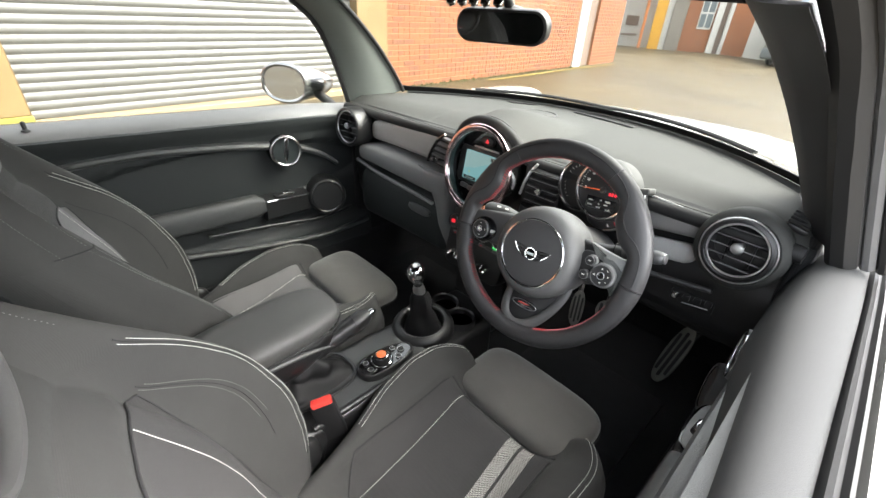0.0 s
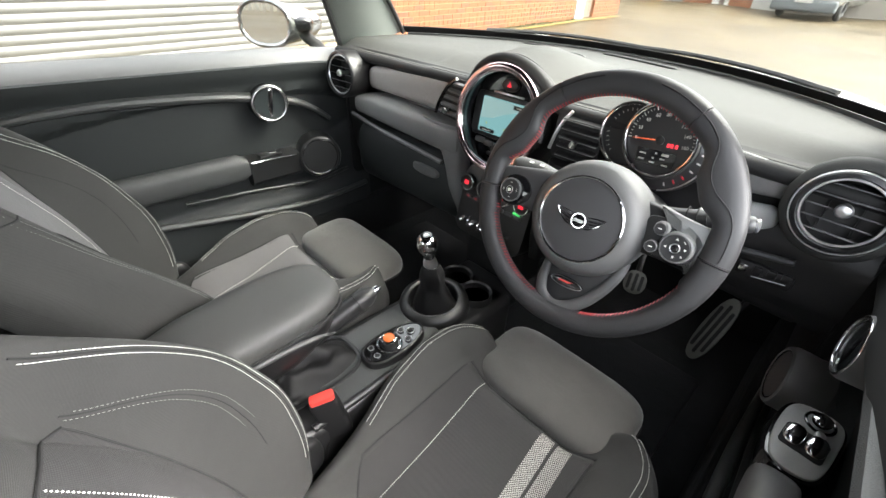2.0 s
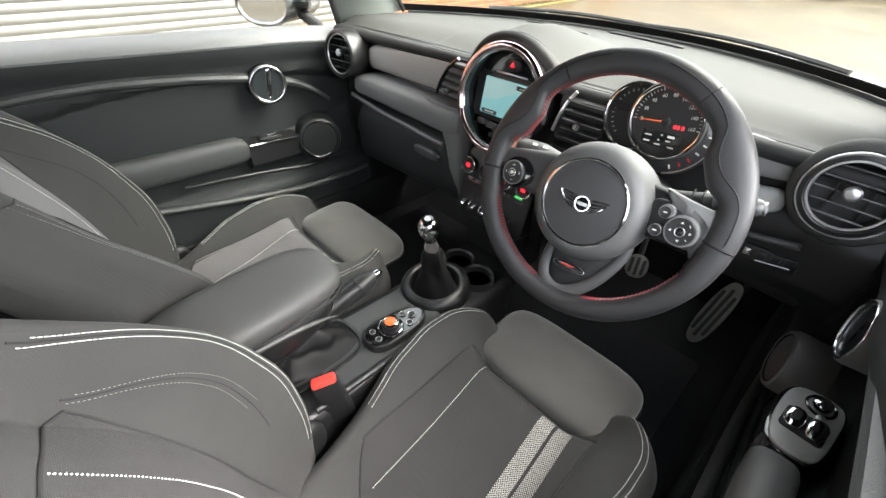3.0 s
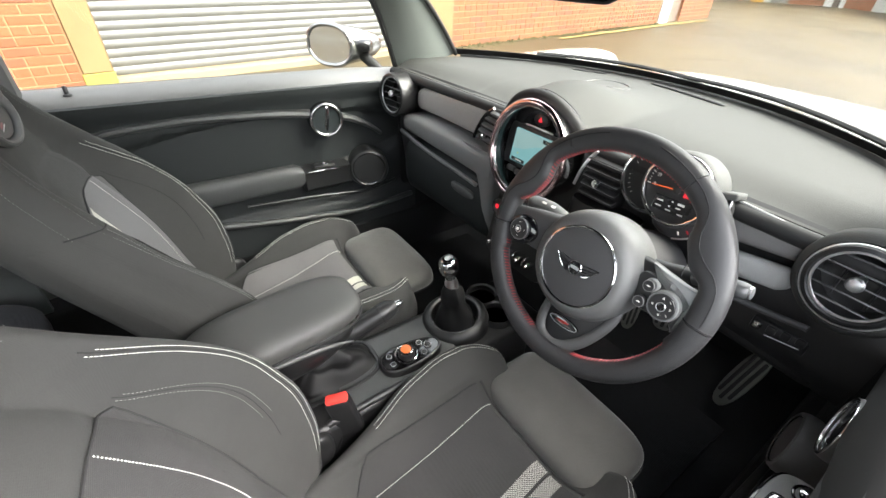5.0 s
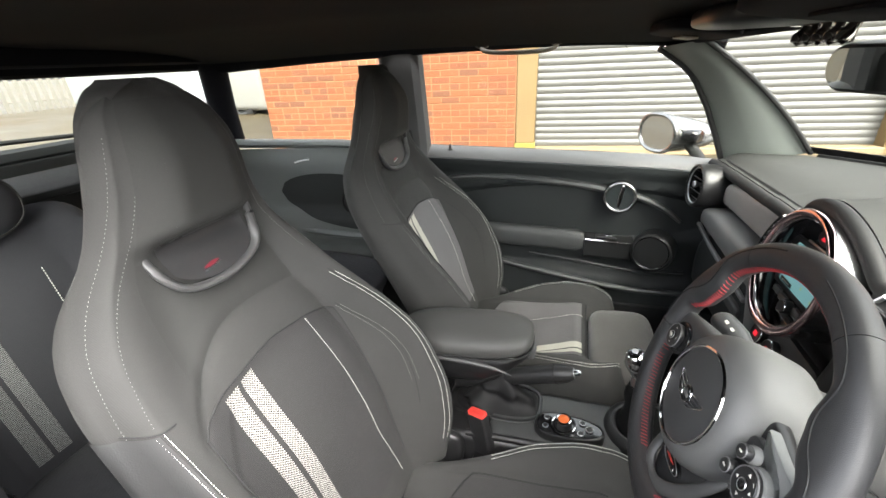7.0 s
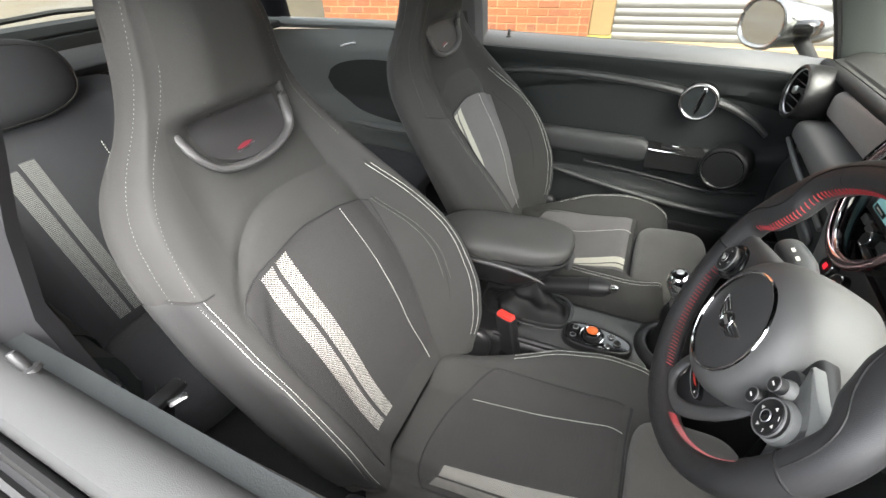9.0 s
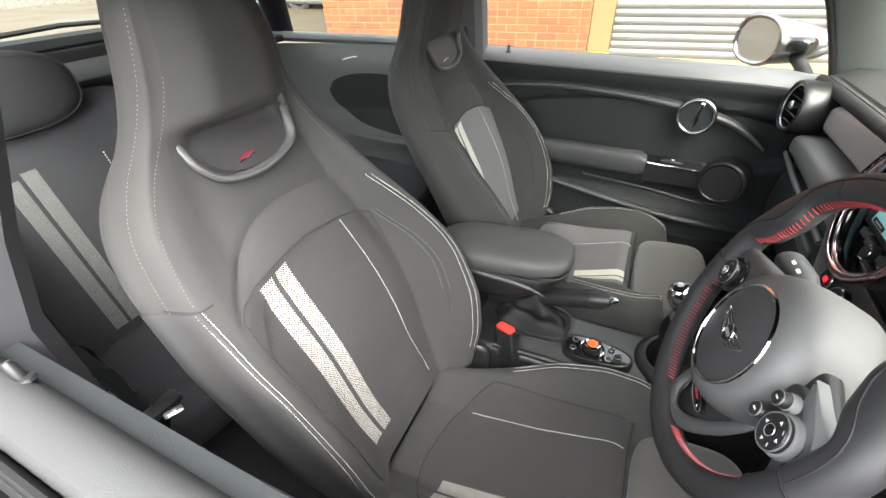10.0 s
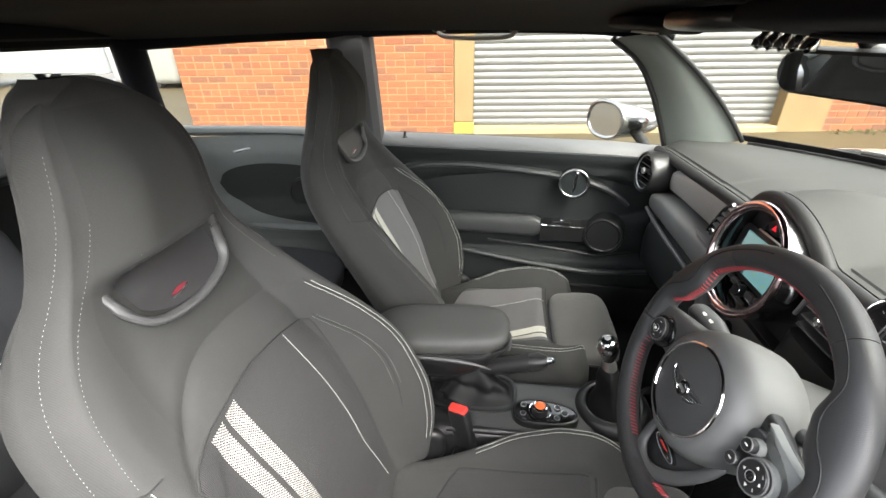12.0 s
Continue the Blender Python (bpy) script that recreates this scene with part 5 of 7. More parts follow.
# ---- steering wheel and column ----
wheel = thing("steering_wheel", (0.350, 0.05, 0.86), "black leather three-spoke steering wheel with red stitching", "steering wheel")
WT, WY = radians(20.1), radians(2.4)
wm = facing((0.3502, 0.0267, 0.871), (math.sin(WY) * math.cos(WT), -math.cos(WY) * math.cos(WT), math.sin(WT))) @ pose(0, 0, 0, 0, 0, 2)
RIM_OUT, RIM_DEEP = 0.1950, 0.0172


def rim_in(a):
    """Inner radius of the rim at a degrees: thumb rests swell inwards above the side spokes."""
    k = abs((a - 90 + 180) % 360 - 180)          # degrees away from the top
    return 0.1605 - 0.0205 * math.exp(-((k - 62) / 13.0) ** 4) - 0.004 * sstep((k - 74) / 12) * (k < 110)


def on_rim(a, q, lift=0.0):
    """A place on the rim at a degrees; q goes round its section, 0 outside, 90 at the front, 180 inside."""
    ri = rim_in(a)
    c, hw = (RIM_OUT + ri) / 2, (RIM_OUT - ri) / 2 + lift
    ca, sa = math.cos(radians(q)), math.sin(radians(q))
    r = c + hw * math.copysign(abs(ca) ** 0.85, ca)
    z = (RIM_DEEP + lift) * math.copysign(abs(sa) ** 0.85, sa)
    return wm @ Vector((r * math.cos(radians(a)), r * math.sin(radians(a)), z))


for a0, a1, mtl, lab in ((-5, 58, wheel_leather, "smooth leather thumb rest"), (58, 122, wheel_leather, "smooth leather upper rim"), (122, 185, wheel_leather, "smooth leather thumb rest"), (185, 355, wheel_grip, "perforated leather lower rim")):
    n_ = int((a1 - a0) / 2.0)
    part("rim", loft([[on_rim(a0 + 0.15 + (a1 - a0 - 0.3) * i / n_, 360 * k / 22) for k in range(22)] for i in range(n_ + 1)]), mtl, wheel, lab)


def seam_q(a, r):
    """Section angle at which the rim's front has the radius r."""
    ri = rim_in(a)
    c, hw = (RIM_OUT + ri) / 2, (RIM_OUT - ri) / 2
    k = min(max((r - c) / hw, -0.98), 0.98)
    return math.degrees(math.acos(math.copysign(abs(k) ** (1 / 0.85), k)))


SEAM = [(-3, 0.1805), (12, 0.181), (18, 0.175), (24, 0.162), (31, 0.157), (37, 0.162), (44, 0.178), (52, 0.182), (78, 0.184)]
for flip in (False, True):
    pts = []
    for k in range(60):
        a = -3 + 81 * k / 59
        r = soft_curve(SEAM, a, 2.0)
        aa = 180 - a if flip else a
        pts.append(on_rim(aa, seam_q(aa, r), 0.0002))
    part("seam", tube(pts, 0.0010, 6), matt_black, wheel, "dark wavy leather seam")
for a in (-4.5, 184.5):
    part("seam", tube([on_rim(a, q, 0.0003) for q in range(20, 200, 12)], 0.0010, 6), matt_black, wheel)
# red ladder stitches wrapped over the inner edge
def ladder(a0, a1, step):
    bms, a = [], a0
    while a < a1:
        bms.append(tube([on_rim(a, 156, 0.0004), on_rim(a + 0.3, 169, 0.0008), on_rim(a + 0.6, 182, 0.0008)], 0.0007, 4))
        a += step
    return join_bm(bms)


for a0, a1, step, mtl, lab in ((52, 80, 1.7, red_thread, "red thread stitching"), (80, 168, 1.7, red_thread, "red thread stitching"), (196, 256, 1.9, red_thread, "red thread stitching"), (286, 294, 1.6, red_thread, "red thread stitching"), (294, 338, 2.2, pale_thread, "red thread stitching")):
    part("stitching", ladder(a0, a1, step), mtl, wheel, lab)
HC = -0.0175
hm_ = wm @ pose(0.001, HC, 0)
# hub: deep drum with a rounded front edge and a flat round pad in a chrome ring
part("hub_body", revolve([(0.078, -0.074), (0.084, -0.066), (0.087, -0.045), (0.0885, -0.022), (0.0880, -0.004), (0.0855, 0.008), (0.0800, 0.0175), (0.0725, 0.0235), (0.0655, 0.0262), (0.0630, 0.0258), (0.0615, 0.0235)], hm_, 72), hub_plastic, wheel, "grey moulded hub cover")
part("airbag_pad", revolve([(0.0625, 0.018), (0.0600, 0.0250), (0.052, 0.0268), (0.03, 0.0280), (0, 0.0284)], hm_, 64), pad_black, wheel, "dark round airbag pad")
part("chrome_ring", ring_tube(hm_ @ pose(0, 0, 0.0262), 0.0622, 0.0023, 80, 8), chrome, wheel, "thin chrome ring")
em = hm_ @ pose(0.001, -0.001, 0.0282)
badge = part("badge", revolve([(0.0105, 0), (0.0105, 0.002), (0.009, 0.003), (0, 0.003)], em, 28), piano, wheel, "winged chrome badge")
part("badge_ring", ring_tube(em @ pose(0, 0, 0.002), 0.0105, 0.0012, 28, 6), chrome, badge)
for sx in (-1, 1):
    tip = [em @ Vector((sx * 0.0110, 0.0085, 0.0016)), em @ Vector((sx * 0.022, 0.0100, 0.0015)), em @ Vector((sx * 0.0375, 0.0112, 0.001))]
    edge_ = [em @ Vector((sx * 0.0375, 0.0112, 0.001)), em @ Vector((sx * 0.030, 0.0020, 0.0012)), em @ Vector((sx * 0.020, -0.0065, 0.0014)), em @ Vector((sx * 0.011, -0.0095, 0.0016))]
    part("wing_bar", tube(smooth_path(tip, 4), 0.0009, 6), chrome, badge)
    part("wing_bar", tube(smooth_path(edge_, 4), 0.0009, 6), chrome, badge)
    for k in range(3):
        y0, x1 = 0.0050 - 0.0045 * k, 0.0325 - 0.0055 * k
        part("wing_bar", tube([em @ Vector((sx * 0.0122, y0 - 0.0015, 0.0016)), em @ Vector((sx * (0.0122 + x1) / 2, y0 - 0.0002, 0.0014)), em @ Vector((sx * x1, y0 + 0.0012, 0.001))], [0.0011, 0.0010, 0.0006], 6), chrome, badge)
part("badge_bar", outline_plate(round_rect(0.015, 0.0045, 0.001), em @ pose(0, 0, 0.003), 0.0006), satin, badge, smooth=False)
# side spokes: the section swells from the hub to the rim
for sx in (-1, 1):
    rings = []
    for i in range(17):
        v = i / 16
        x = 0.062 + 0.108 * v
        top = soft_curve([(0.0, 0.036), (0.25, 0.034), (0.7, 0.026), (0.85, 0.022), (1.0, 0.024)], v, 0.05)
        bot = soft_curve([(0.0, -0.038), (0.35, -0.037), (0.7, -0.034), (0.85, -0.026), (1.0, -0.022)], v, 0.05)
        front = soft_curve([(0.0, 0.004), (0.3, 0.006), (0.7, 0.0055), (1.0, 0.004)], v, 0.1) - (0.010 if sx > 0 else 0.0)
        back = soft_curve([(0.0, -0.040), (0.5, -0.026), (1.0, -0.012)], v, 0.1)
        c, h, cz, t = (top + bot) / 2, (top - bot) / 2, (front + back) / 2, (front - back) / 2
        rings.append([wm @ Vector((sx * x, c + h * math.copysign(abs(math.cos(a)) ** 0.55, math.cos(a)), cz + t * math.copysign(abs(math.sin(a)) ** 0.6, math.sin(a)))) for a in [2 * math.pi * k / 28 for k in range(28)]])
    sp = part("spoke", loft(rings), black_plastic if sx > 0 else pad_black, wheel, "black spoke with a grey plate with control buttons" if sx > 0 else "black spoke with control buttons")
    pc = (0.1295 * sx, -0.0105 if sx > 0 else -0.0125)
    if sx > 0:
        plate_ = [(p.x, p.y) for p in smooth_path([(0.092, 0.036, 0), (0.122, 0.030, 0), (0.150, 0.026, 0), (0.172, 0.024, 0), (0.176, 0.0, 0), (0.170, -0.022, 0), (0.158, -0.036, 0), (0.148, -0.040, 0), (0.156, -0.026, 0), (0.158, -0.010, 0), (0.150, 0.006, 0), (0.130, 0.018, 0), (0.104, 0.026, 0)], 4, True)]
        part("spoke_plate", outline_plate(plate_, wm @ pose(0, 0, -0.008), 0.012, 0.003), trim_mid, sp, "light grey plate beside the buttons")
        po = [(p.x, p.y) for p in smooth_path([(0.083, 0.0165, 0), (0.104, 0.0205, 0), (0.128, 0.0115, 0), (0.150, 0.003, 0), (0.1545, -0.010, 0), (0.145, -0.0255, 0), (0.124, -0.0315, 0), (0.097, -0.030, 0), (0.085, -0.014, 0)], 5, True)]
        part("button_pod", outline_plate(po, wm @ pose(0, 0, -0.008), 0.012, 0.003), black_plastic, sp, "black button pod")
        part("pod_drum", revolve([(0.0222, -0.014), (0.0218, 0.006), (0.0205, 0.0100), (0.0190, 0.0108), (0, 0.0108)], wm @ pose(*pc, 0), 40), trim_mid, sp, "light grey drum under the buttons")
        part("pod_drum", revolve([(0.0104, -0.014), (0.0100, 0.008), (0.0088, 0.0115), (0, 0.0115)], wm @ pose(0.1045, 0.0075, 0), 28), trim_mid, sp)
    else:
        po = [(p.x, p.y) for p in smooth_path([(-0.096, -0.004, 0), (-0.112, 0.012, 0), (-0.136, 0.0125, 0), (-0.154, -0.003, 0), (-0.155, -0.022, 0), (-0.140, -0.037, 0), (-0.118, -0.036, 0), (-0.099, -0.022, 0)], 5, True)]
        part("button_pod", outline_plate(po, wm @ pose(0, 0, 0.001), 0.008, 0.003), piano, sp, "gloss black button pod")
    part("rocker_pad", revolve([(0.0185, 0), (0.0185, 0.006), (0.0165, 0.0085), (0.009, 0.0075), (0.0, 0.008)], wm @ pose(*pc, 0.008), 36), black_plastic, sp)
    part("pad_ring", ring_tube(wm @ pose(*pc, 0.0150), 0.0186, 0.0009, 36, 6), spoke_grey, sp)
    part("centre_button", revolve([(0.0058, 0), (0.0058, 0.0025), (0.004, 0.003), (0, 0.003)], wm @ pose(*pc, 0.0155), 20), piano, sp)
    part("centre_ring", ring_tube(wm @ pose(*pc, 0.0178), 0.0058, 0.0006, 24, 5), satin, sp)
    for k in range(4):
        a = math.pi / 2 * k + 0.12
        mk = [(-0.0019, -0.0014), (0.0019, -0.0014), (0, 0.0019)] if sx > 0 else round_rect(0.0040, 0.0010, 0.0003, 1)
        part("mark", outline_plate(mk, wm @ pose(pc[0] + 0.0120 * math.cos(a), pc[1] + 0.0120 * math.sin(a), 0.0158, 0, 0, 90 * k - 83), 0.0006), ivory_mark, sp, smooth=False)
        if sx > 0 and k < 2:
            a += math.pi / 4 + (math.pi if k else 0)
            part("mark", outline_plate(round_rect(0.0040, 0.0008, 0.0003, 1), wm @ pose(pc[0] + 0.0135 * math.cos(a), pc[1] + 0.0135 * math.sin(a), 0.0158, 0, 0, -45), 0.0005), ivory_mark, sp, smooth=False)
    if sx > 0:
        for bx, by in ((0.1045, 0.0075), (0.1015, -0.0185)):
            part("round_button", revolve([(0.0082, 0), (0.0082, 0.009), (0.0068, 0.0108), (0.003, 0.0100), (0, 0.0102)], wm @ pose(bx, by, 0.009), 24), black_plastic, sp)
            part("button_ring", ring_tube(wm @ pose(bx, by, 0.0188), 0.0076, 0.0006, 24, 5), spoke_grey, sp)
            part("mark", outline_plate(round_rect(0.0050, 0.0016, 0.0005), wm @ pose(bx, by, 0.0194), 0.0005), ivory_mark, sp, smooth=False)
    else:
        part("badge_dot", revolve([(0.003, 0), (0.003, 0.0012), (0, 0.0015)], wm @ pose(*pc, 0.0182), 12), ivory_mark, sp)
# lower spoke: a dark plate framed by a broad grey U that runs into the rim
lowp = [(-0.034, -0.085), (-0.034, -0.130), (-0.028, -0.155), (-0.012, -0.168), (0.020, -0.168), (0.042, -0.148), (0.062, -0.118), (0.078, -0.075), (0.055, -0.060), (-0.015, -0.060)]
lowp = [(x - 0.004, y) for x, y in lowp]
part("lower_spoke", outline_plate(lowp, wm @ pose(0, 0, -0.026), 0.012, 0.003), wheel_leather, wheel, "black leather lower spoke")
uu = smooth_path([(-0.034, -0.082, -0.012), (-0.036, -0.110, -0.009), (-0.035, -0.135, -0.006), (-0.026, -0.155, -0.003), (-0.004, -0.165, -0.002), (0.020, -0.158, -0.003), (0.042, -0.138, -0.006), (0.060, -0.110, -0.009), (0.072, -0.080, -0.014), (0.074, -0.060, -0.020)], 8)
un = len(uu) - 1
part("spoke_frame", tube([wm @ p for p in uu], [0.0065 + 0.0035 * math.sin(math.pi * i / un) for i in range(un + 1)], 14, flat=0.6, up=(wm.to_3x3() @ Vector((0, 0, 1)))), loop_plastic, wheel, "grey moulded spoke frame")
bo = [(0.0270 * math.cos(a), 0.0075 * math.sin(a)) for a in [2 * math.pi * k / 32 for k in range(32)]]
ib = part("lower_badge", outline_plate(bo, wm @ pose(0.004, -0.1235, -0.014, 0, 0, -1), 0.007, 0.002), piano, wheel, "small oval badge with red flash")
part("badge_rim", tube([wm @ pose(0.004, -0.1235, -0.0072) @ Vector((x * 0.98, y * 0.98, 0)) for x, y in bo], 0.0006, 5, closed=True), satin, ib)
part("red_flash", outline_plate([(-0.014, -0.0005), (0.004, -0.0005), (0.012, 0.0028), (-0.009, 0.0028)], wm @ pose(0.003, -0.1235, -0.0071), 0.0005), red_plastic, ib, smooth=False)
part("silver_flash", outline_plate([(-0.004, -0.0030), (0.018, -0.0030), (0.016, -0.0012), (-0.006, -0.0012)], wm @ pose(0.003, -0.1235, -0.0071), 0.0005), chrome, ib, smooth=False)

col = thing("steering_column", (0.357, 0.2, 0.80), "grey steering column shroud with black stalks", "steering column")
cpts = [wm @ Vector((0, HC, -0.055)), wm @ Vector((0, HC, -0.11)), wm @ Vector((0, HC - 0.005, -0.17)), wm @ Vector((0, HC - 0.01, -0.24))]
part("shroud", tube(cpts, [0.070, 0.072, 0.074, 0.078], 28, flat=0.85), loop_plastic, col, "dark grey column shroud")
sl = smooth_path([wm @ Vector(p) for p in ((-0.050, 0.010, -0.062), (-0.085, 0.022, -0.058), (-0.125, 0.026, -0.054), (-0.158, 0.026, -0.050), (-0.172, 0.024, -0.048))], 6)
part("stalk", tube(sl, [float(np.interp(i / (len(sl) - 1), [0, 0.3, 0.5, 0.8, 0.95, 1], [0.010, 0.013, 0.019, 0.018, 0.012, 0.005])) for i in range(len(sl))], 16, flat=0.75), stalk_grey, col, "rounded grey indicator stalk")
sr_ = smooth_path([wm @ Vector(p) for p in ((0.050, 0.016, -0.062), (0.090, 0.024, -0.060), (0.130, 0.030, -0.058), (0.165, 0.038, -0.056), (0.196, 0.043, -0.054))], 6)
part("stalk", tube(sr_, [float(np.interp(i / (len(sr_) - 1), [0, 0.3, 0.5, 0.9, 0.97, 1], [0.009, 0.010, 0.0135, 0.0135, 0.012, 0.009])) for i in range(len(sr_))], 16, flat=0.85), stalk_grey, col, "ribbed grey wiper stalk")
for v in (0.45, 0.52, 0.59):
    k = int(v * (len(sr_) - 1))
    part("stalk_rib", ring_tube(facing(sr_[k], sr_[k + 1] - sr_[k]), 0.0135, 0.0010, 24, 5), matt_black, col)
part("stalk_cap", revolve([(0.0090, 0.0), (0.0090, 0.003), (0.006, 0.004), (0, 0.004)], facing(sr_[-1], sr_[-1] - sr_[-3]), 20), satin, col, "bright stalk end")
for x, y in ((-0.135, 0.036), (-0.115, 0.036), (0.135, 0.044)):
    part("stalk_mark", outline_plate(round_rect(0.009, 0.004, 0.001), wm @ pose(x, y, -0.0395, -40), 0.0006), ivory_mark, col, smooth=False)
part("ignition_barrel", revolve([(0.018, 0), (0.018, 0.02), (0.014, 0.024), (0, 0.024)], facing((0.46, 0.19, 0.775), (0.3, -1, 0.1)), 24), satin, col)

# ---- dials ----
dials = thing("instrument_dials", (0.36, 0.27, 0.85), "round dials with chrome bezels and red needle", "instrument")
dm = facing((0.346, 0.243, 0.925), (-0.067, -1, 0.196))
part("pod", revolve([(0.063, -0.058), (0.066, -0.035), (0.0675, -0.015), (0.0665, -0.004), (0.0635, 0.0), (0.0615, -0.003), (0.0605, -0.009), (0.0, -0.010)], dm, 64), pod_grey, dials, "grey dial pod")
part("face", revolve([(0.0600, -0.008), (0.0600, -0.007), (0, -0.007)], dm, 56), dial_face, dials)
part("bezel", ring_tube(dm @ pose(0, 0, 0.0), 0.0600, 0.0024, 72, 8), chrome, dials, "thin chrome bezel")
lm = dm @ pose(-0.060, -0.008, -0.016)
part("left_pod", revolve([(0.058, -0.040), (0.0625, -0.02), (0.0620, -0.003), (0.0595, 0.0), (0.0570, -0.003), (0.0560, -0.010), (0.0, -0.011)], lm, 56), pod_grey, dials, "smaller grey pod tucked behind")
part("left_face", revolve([(0.0560, -0.009), (0.0560, -0.008), (0.0, -0.008)], lm, 48), dial_face, dials, "smaller dial")
part("left_bezel", ring_tube(lm, 0.0555, 0.0022, 64, 8), chrome, dials, "thin chrome bezel")
for k in range(33):
    a = radians(188 - 5.9 * k)
    big = k % 4 == 0
    l = 0.0065 if big else 0.0035
    part("tick", outline_plate(round_rect(l, 0.0014 if big else 0.0008, 0.0003, 1), dm @ pose(0.0545 * math.cos(a), 0.0545 * math.sin(a), -0.0066, 0, 0, math.degrees(a)), 0.0006), ivory_mark, dials, smooth=False)
for k in range(9):
    a = radians(188 - 23.6 * k)
    words("numeral", str(20 * k), 0.0080, dm @ pose(0.0430 * math.cos(a), 0.0430 * math.sin(a), -0.0062, 0, 0, 12), ivory_mark, dials)
for k in range(17):
    a = radians(230 - 11 * k)
    part("tick", outline_plate(round_rect(0.0045, 0.0010, 0.0003, 1), lm @ pose(0.046 * math.cos(a), 0.046 * math.sin(a), -0.0076, 0, 0, math.degrees(a)), 0.0006), ivory_mark, dials, smooth=False)
# crescent fuel gauge wrapped round the lower right of the pod
def crescent(a0, a1, sec, n=40):
    rings = []
    for i in range(n + 1):
        a = radians(a0 + (a1 - a0) * i / n)
        k = 0.35 + 0.65 * min(1.0, 3.0 * i / n, 8.0 * (1 - i / n)) ** 0.5
        rings.append([dm @ Vector(((0.066 + (r - 0.066) * k) * math.cos(a), (0.066 + (r - 0.066) * k) * math.sin(a), h)) for r, h in sec])
    return loft(rings)
fa = part("fuel_gauge", crescent(-105, 14, [(0.064, -0.045), (0.064, -0.006), (0.068, -0.004), (0.084, -0.010), (0.0885, -0.014), (0.090, -0.022), (0.087, -0.045)]), fuel_black, dials, "dark crescent fuel gauge")
part("gauge_edge", tube([dm @ Vector((0.0865 * math.cos(radians(a)), 0.0865 * math.sin(radians(a)), -0.0105)) for a in range(-72, 13, 4)], 0.0016, 6), satin, fa, "thin bright gauge rim")
part("end_block", rbox((0, 0, 0), (0.026, 0.012, 0.036), 0.0035, 3, dm @ pose(0.078, 0.0225, -0.026, 0, 0, 14)), pod_grey, fa, "square grey end block")
for k, a in enumerate((-62, -50, -38, -26, -14, -3)):
    part("segment", outline_plate(round_rect(0.007, 0.0026, 0.0008), dm @ pose(0.0760 * math.cos(radians(a)), 0.0760 * math.sin(radians(a)), -0.0058, 0, 14, a), 0.0006), dim_red if k in (1, 2) else ivory_mark, fa, smooth=False)
part("needle", outline_plate([(0.006, -0.0010), (-0.047, -0.0004), (-0.047, 0.0004), (0.006, 0.0010)], dm @ pose(0.0, 0, -0.004, 0, 0, 9), 0.001), needle_glow, dials, "orange-red needle", smooth=False)
part("needle_cap", revolve([(0.0075, -0.006), (0.0075, -0.003), (0.006, -0.002), (0, -0.002)], dm, 24), black_plastic, dials)
rm = dm @ pose(0.003, -0.0300, -0.0066, 0, 0, 4)
part("readout_window", outline_plate(round_rect(0.068, 0.026, 0.002), rm, 0.001), piano, dials, smooth=False)
for x, y, w, h in ((-0.023, 0.004, 0.014, 0.0028), (0.0, 0.008, 0.004, 0.003), (0.016, 0.0075, 0.014, 0.005), (0.013, 0.0, 0.010, 0.0026), (-0.003, -0.001, 0.004, 0.003), (-0.023, -0.006, 0.013, 0.0026), (-0.003, -0.0085, 0.012, 0.0026), (0.020, -0.0095, 0.012, 0.0026)):
    part("readout_bar", outline_plate(round_rect(w * 0.85, h * 0.8, 0.0006), rm @ pose(x, y, 0.0011), 0.0004), ivory_mark, dials, smooth=False)
for s in (0.0165, 0.0225, 0.0300):
    part("red_digit", outline_plate(round_rect(0.0044, 0.0066, 0.0008), dm @ pose(s, -0.0040 + 0.1 * (s - 0.02), -0.0062), 0.0006), red_glow, dials, "red lit digit", smooth=False)

# ---- console ----
console = thing("centre_console", (0.02, -0.1, 0.3), "grey and black plastic centre console with gear surround", "console")
part("tunnel", rbox((0.02, -0.14, 0.33), (0.20, 0.75, 0.20), 0.02, 3), black_plastic, console)
part("deck", rbox((0.028, -0.16, 0.432), (0.165, 0.30, 0.014), 0.006, 3), door_skin, console, "grey console deck")
part("side_rail", tube(smooth_path([(0.112, -0.36, 0.436), (0.115, -0.24, 0.444), (0.113, -0.10, 0.447), (0.105, -0.02, 0.445)], 6), 0.008, 10), black_plastic, console, "dark side rail of the console")
gm = Matrix.Translation((0.006, 0.045, 0.438)) @ pose(0, 0, 0, 7)
part("gear_surround", revolve([(0.093, -0.06), (0.091, 0.002), (0.087, 0.014), (0.079, 0.023), (0.070, 0.0255), (0.063, 0.022), (0.060, 0.010), (0.059, -0.020), (0, -0.022)], gm, 56), black_plastic, console, "round dark gear lever surround")
part("surround_ring", ring_tube(gm @ pose(0, 0, 0.0225), 0.0665, 0.0022, 56, 8), loop_plastic, console)
for x, y, lab in ((-0.028, 0.165, "cup holder"), (0.055, 0.15, "cup holder")):
    part("cup_holder", revolve([(0.046, -0.05), (0.046, 0.02), (0.043, 0.026), (0.039, 0.022), (0.037, -0.04), (0, -0.042)], Matrix.Translation((x, y, 0.425)), 36), black_plastic, console, "round black cup holder")
part("front_tray", rbox((0.015, 0.19, 0.40), (0.20, 0.17, 0.06), 0.02, 3), black_plastic, console)
lever = thing("gear_lever", (0.012, 0.045, 0.43), "gear lever with chrome knob and black leather boot", "gear lever")
boot = []
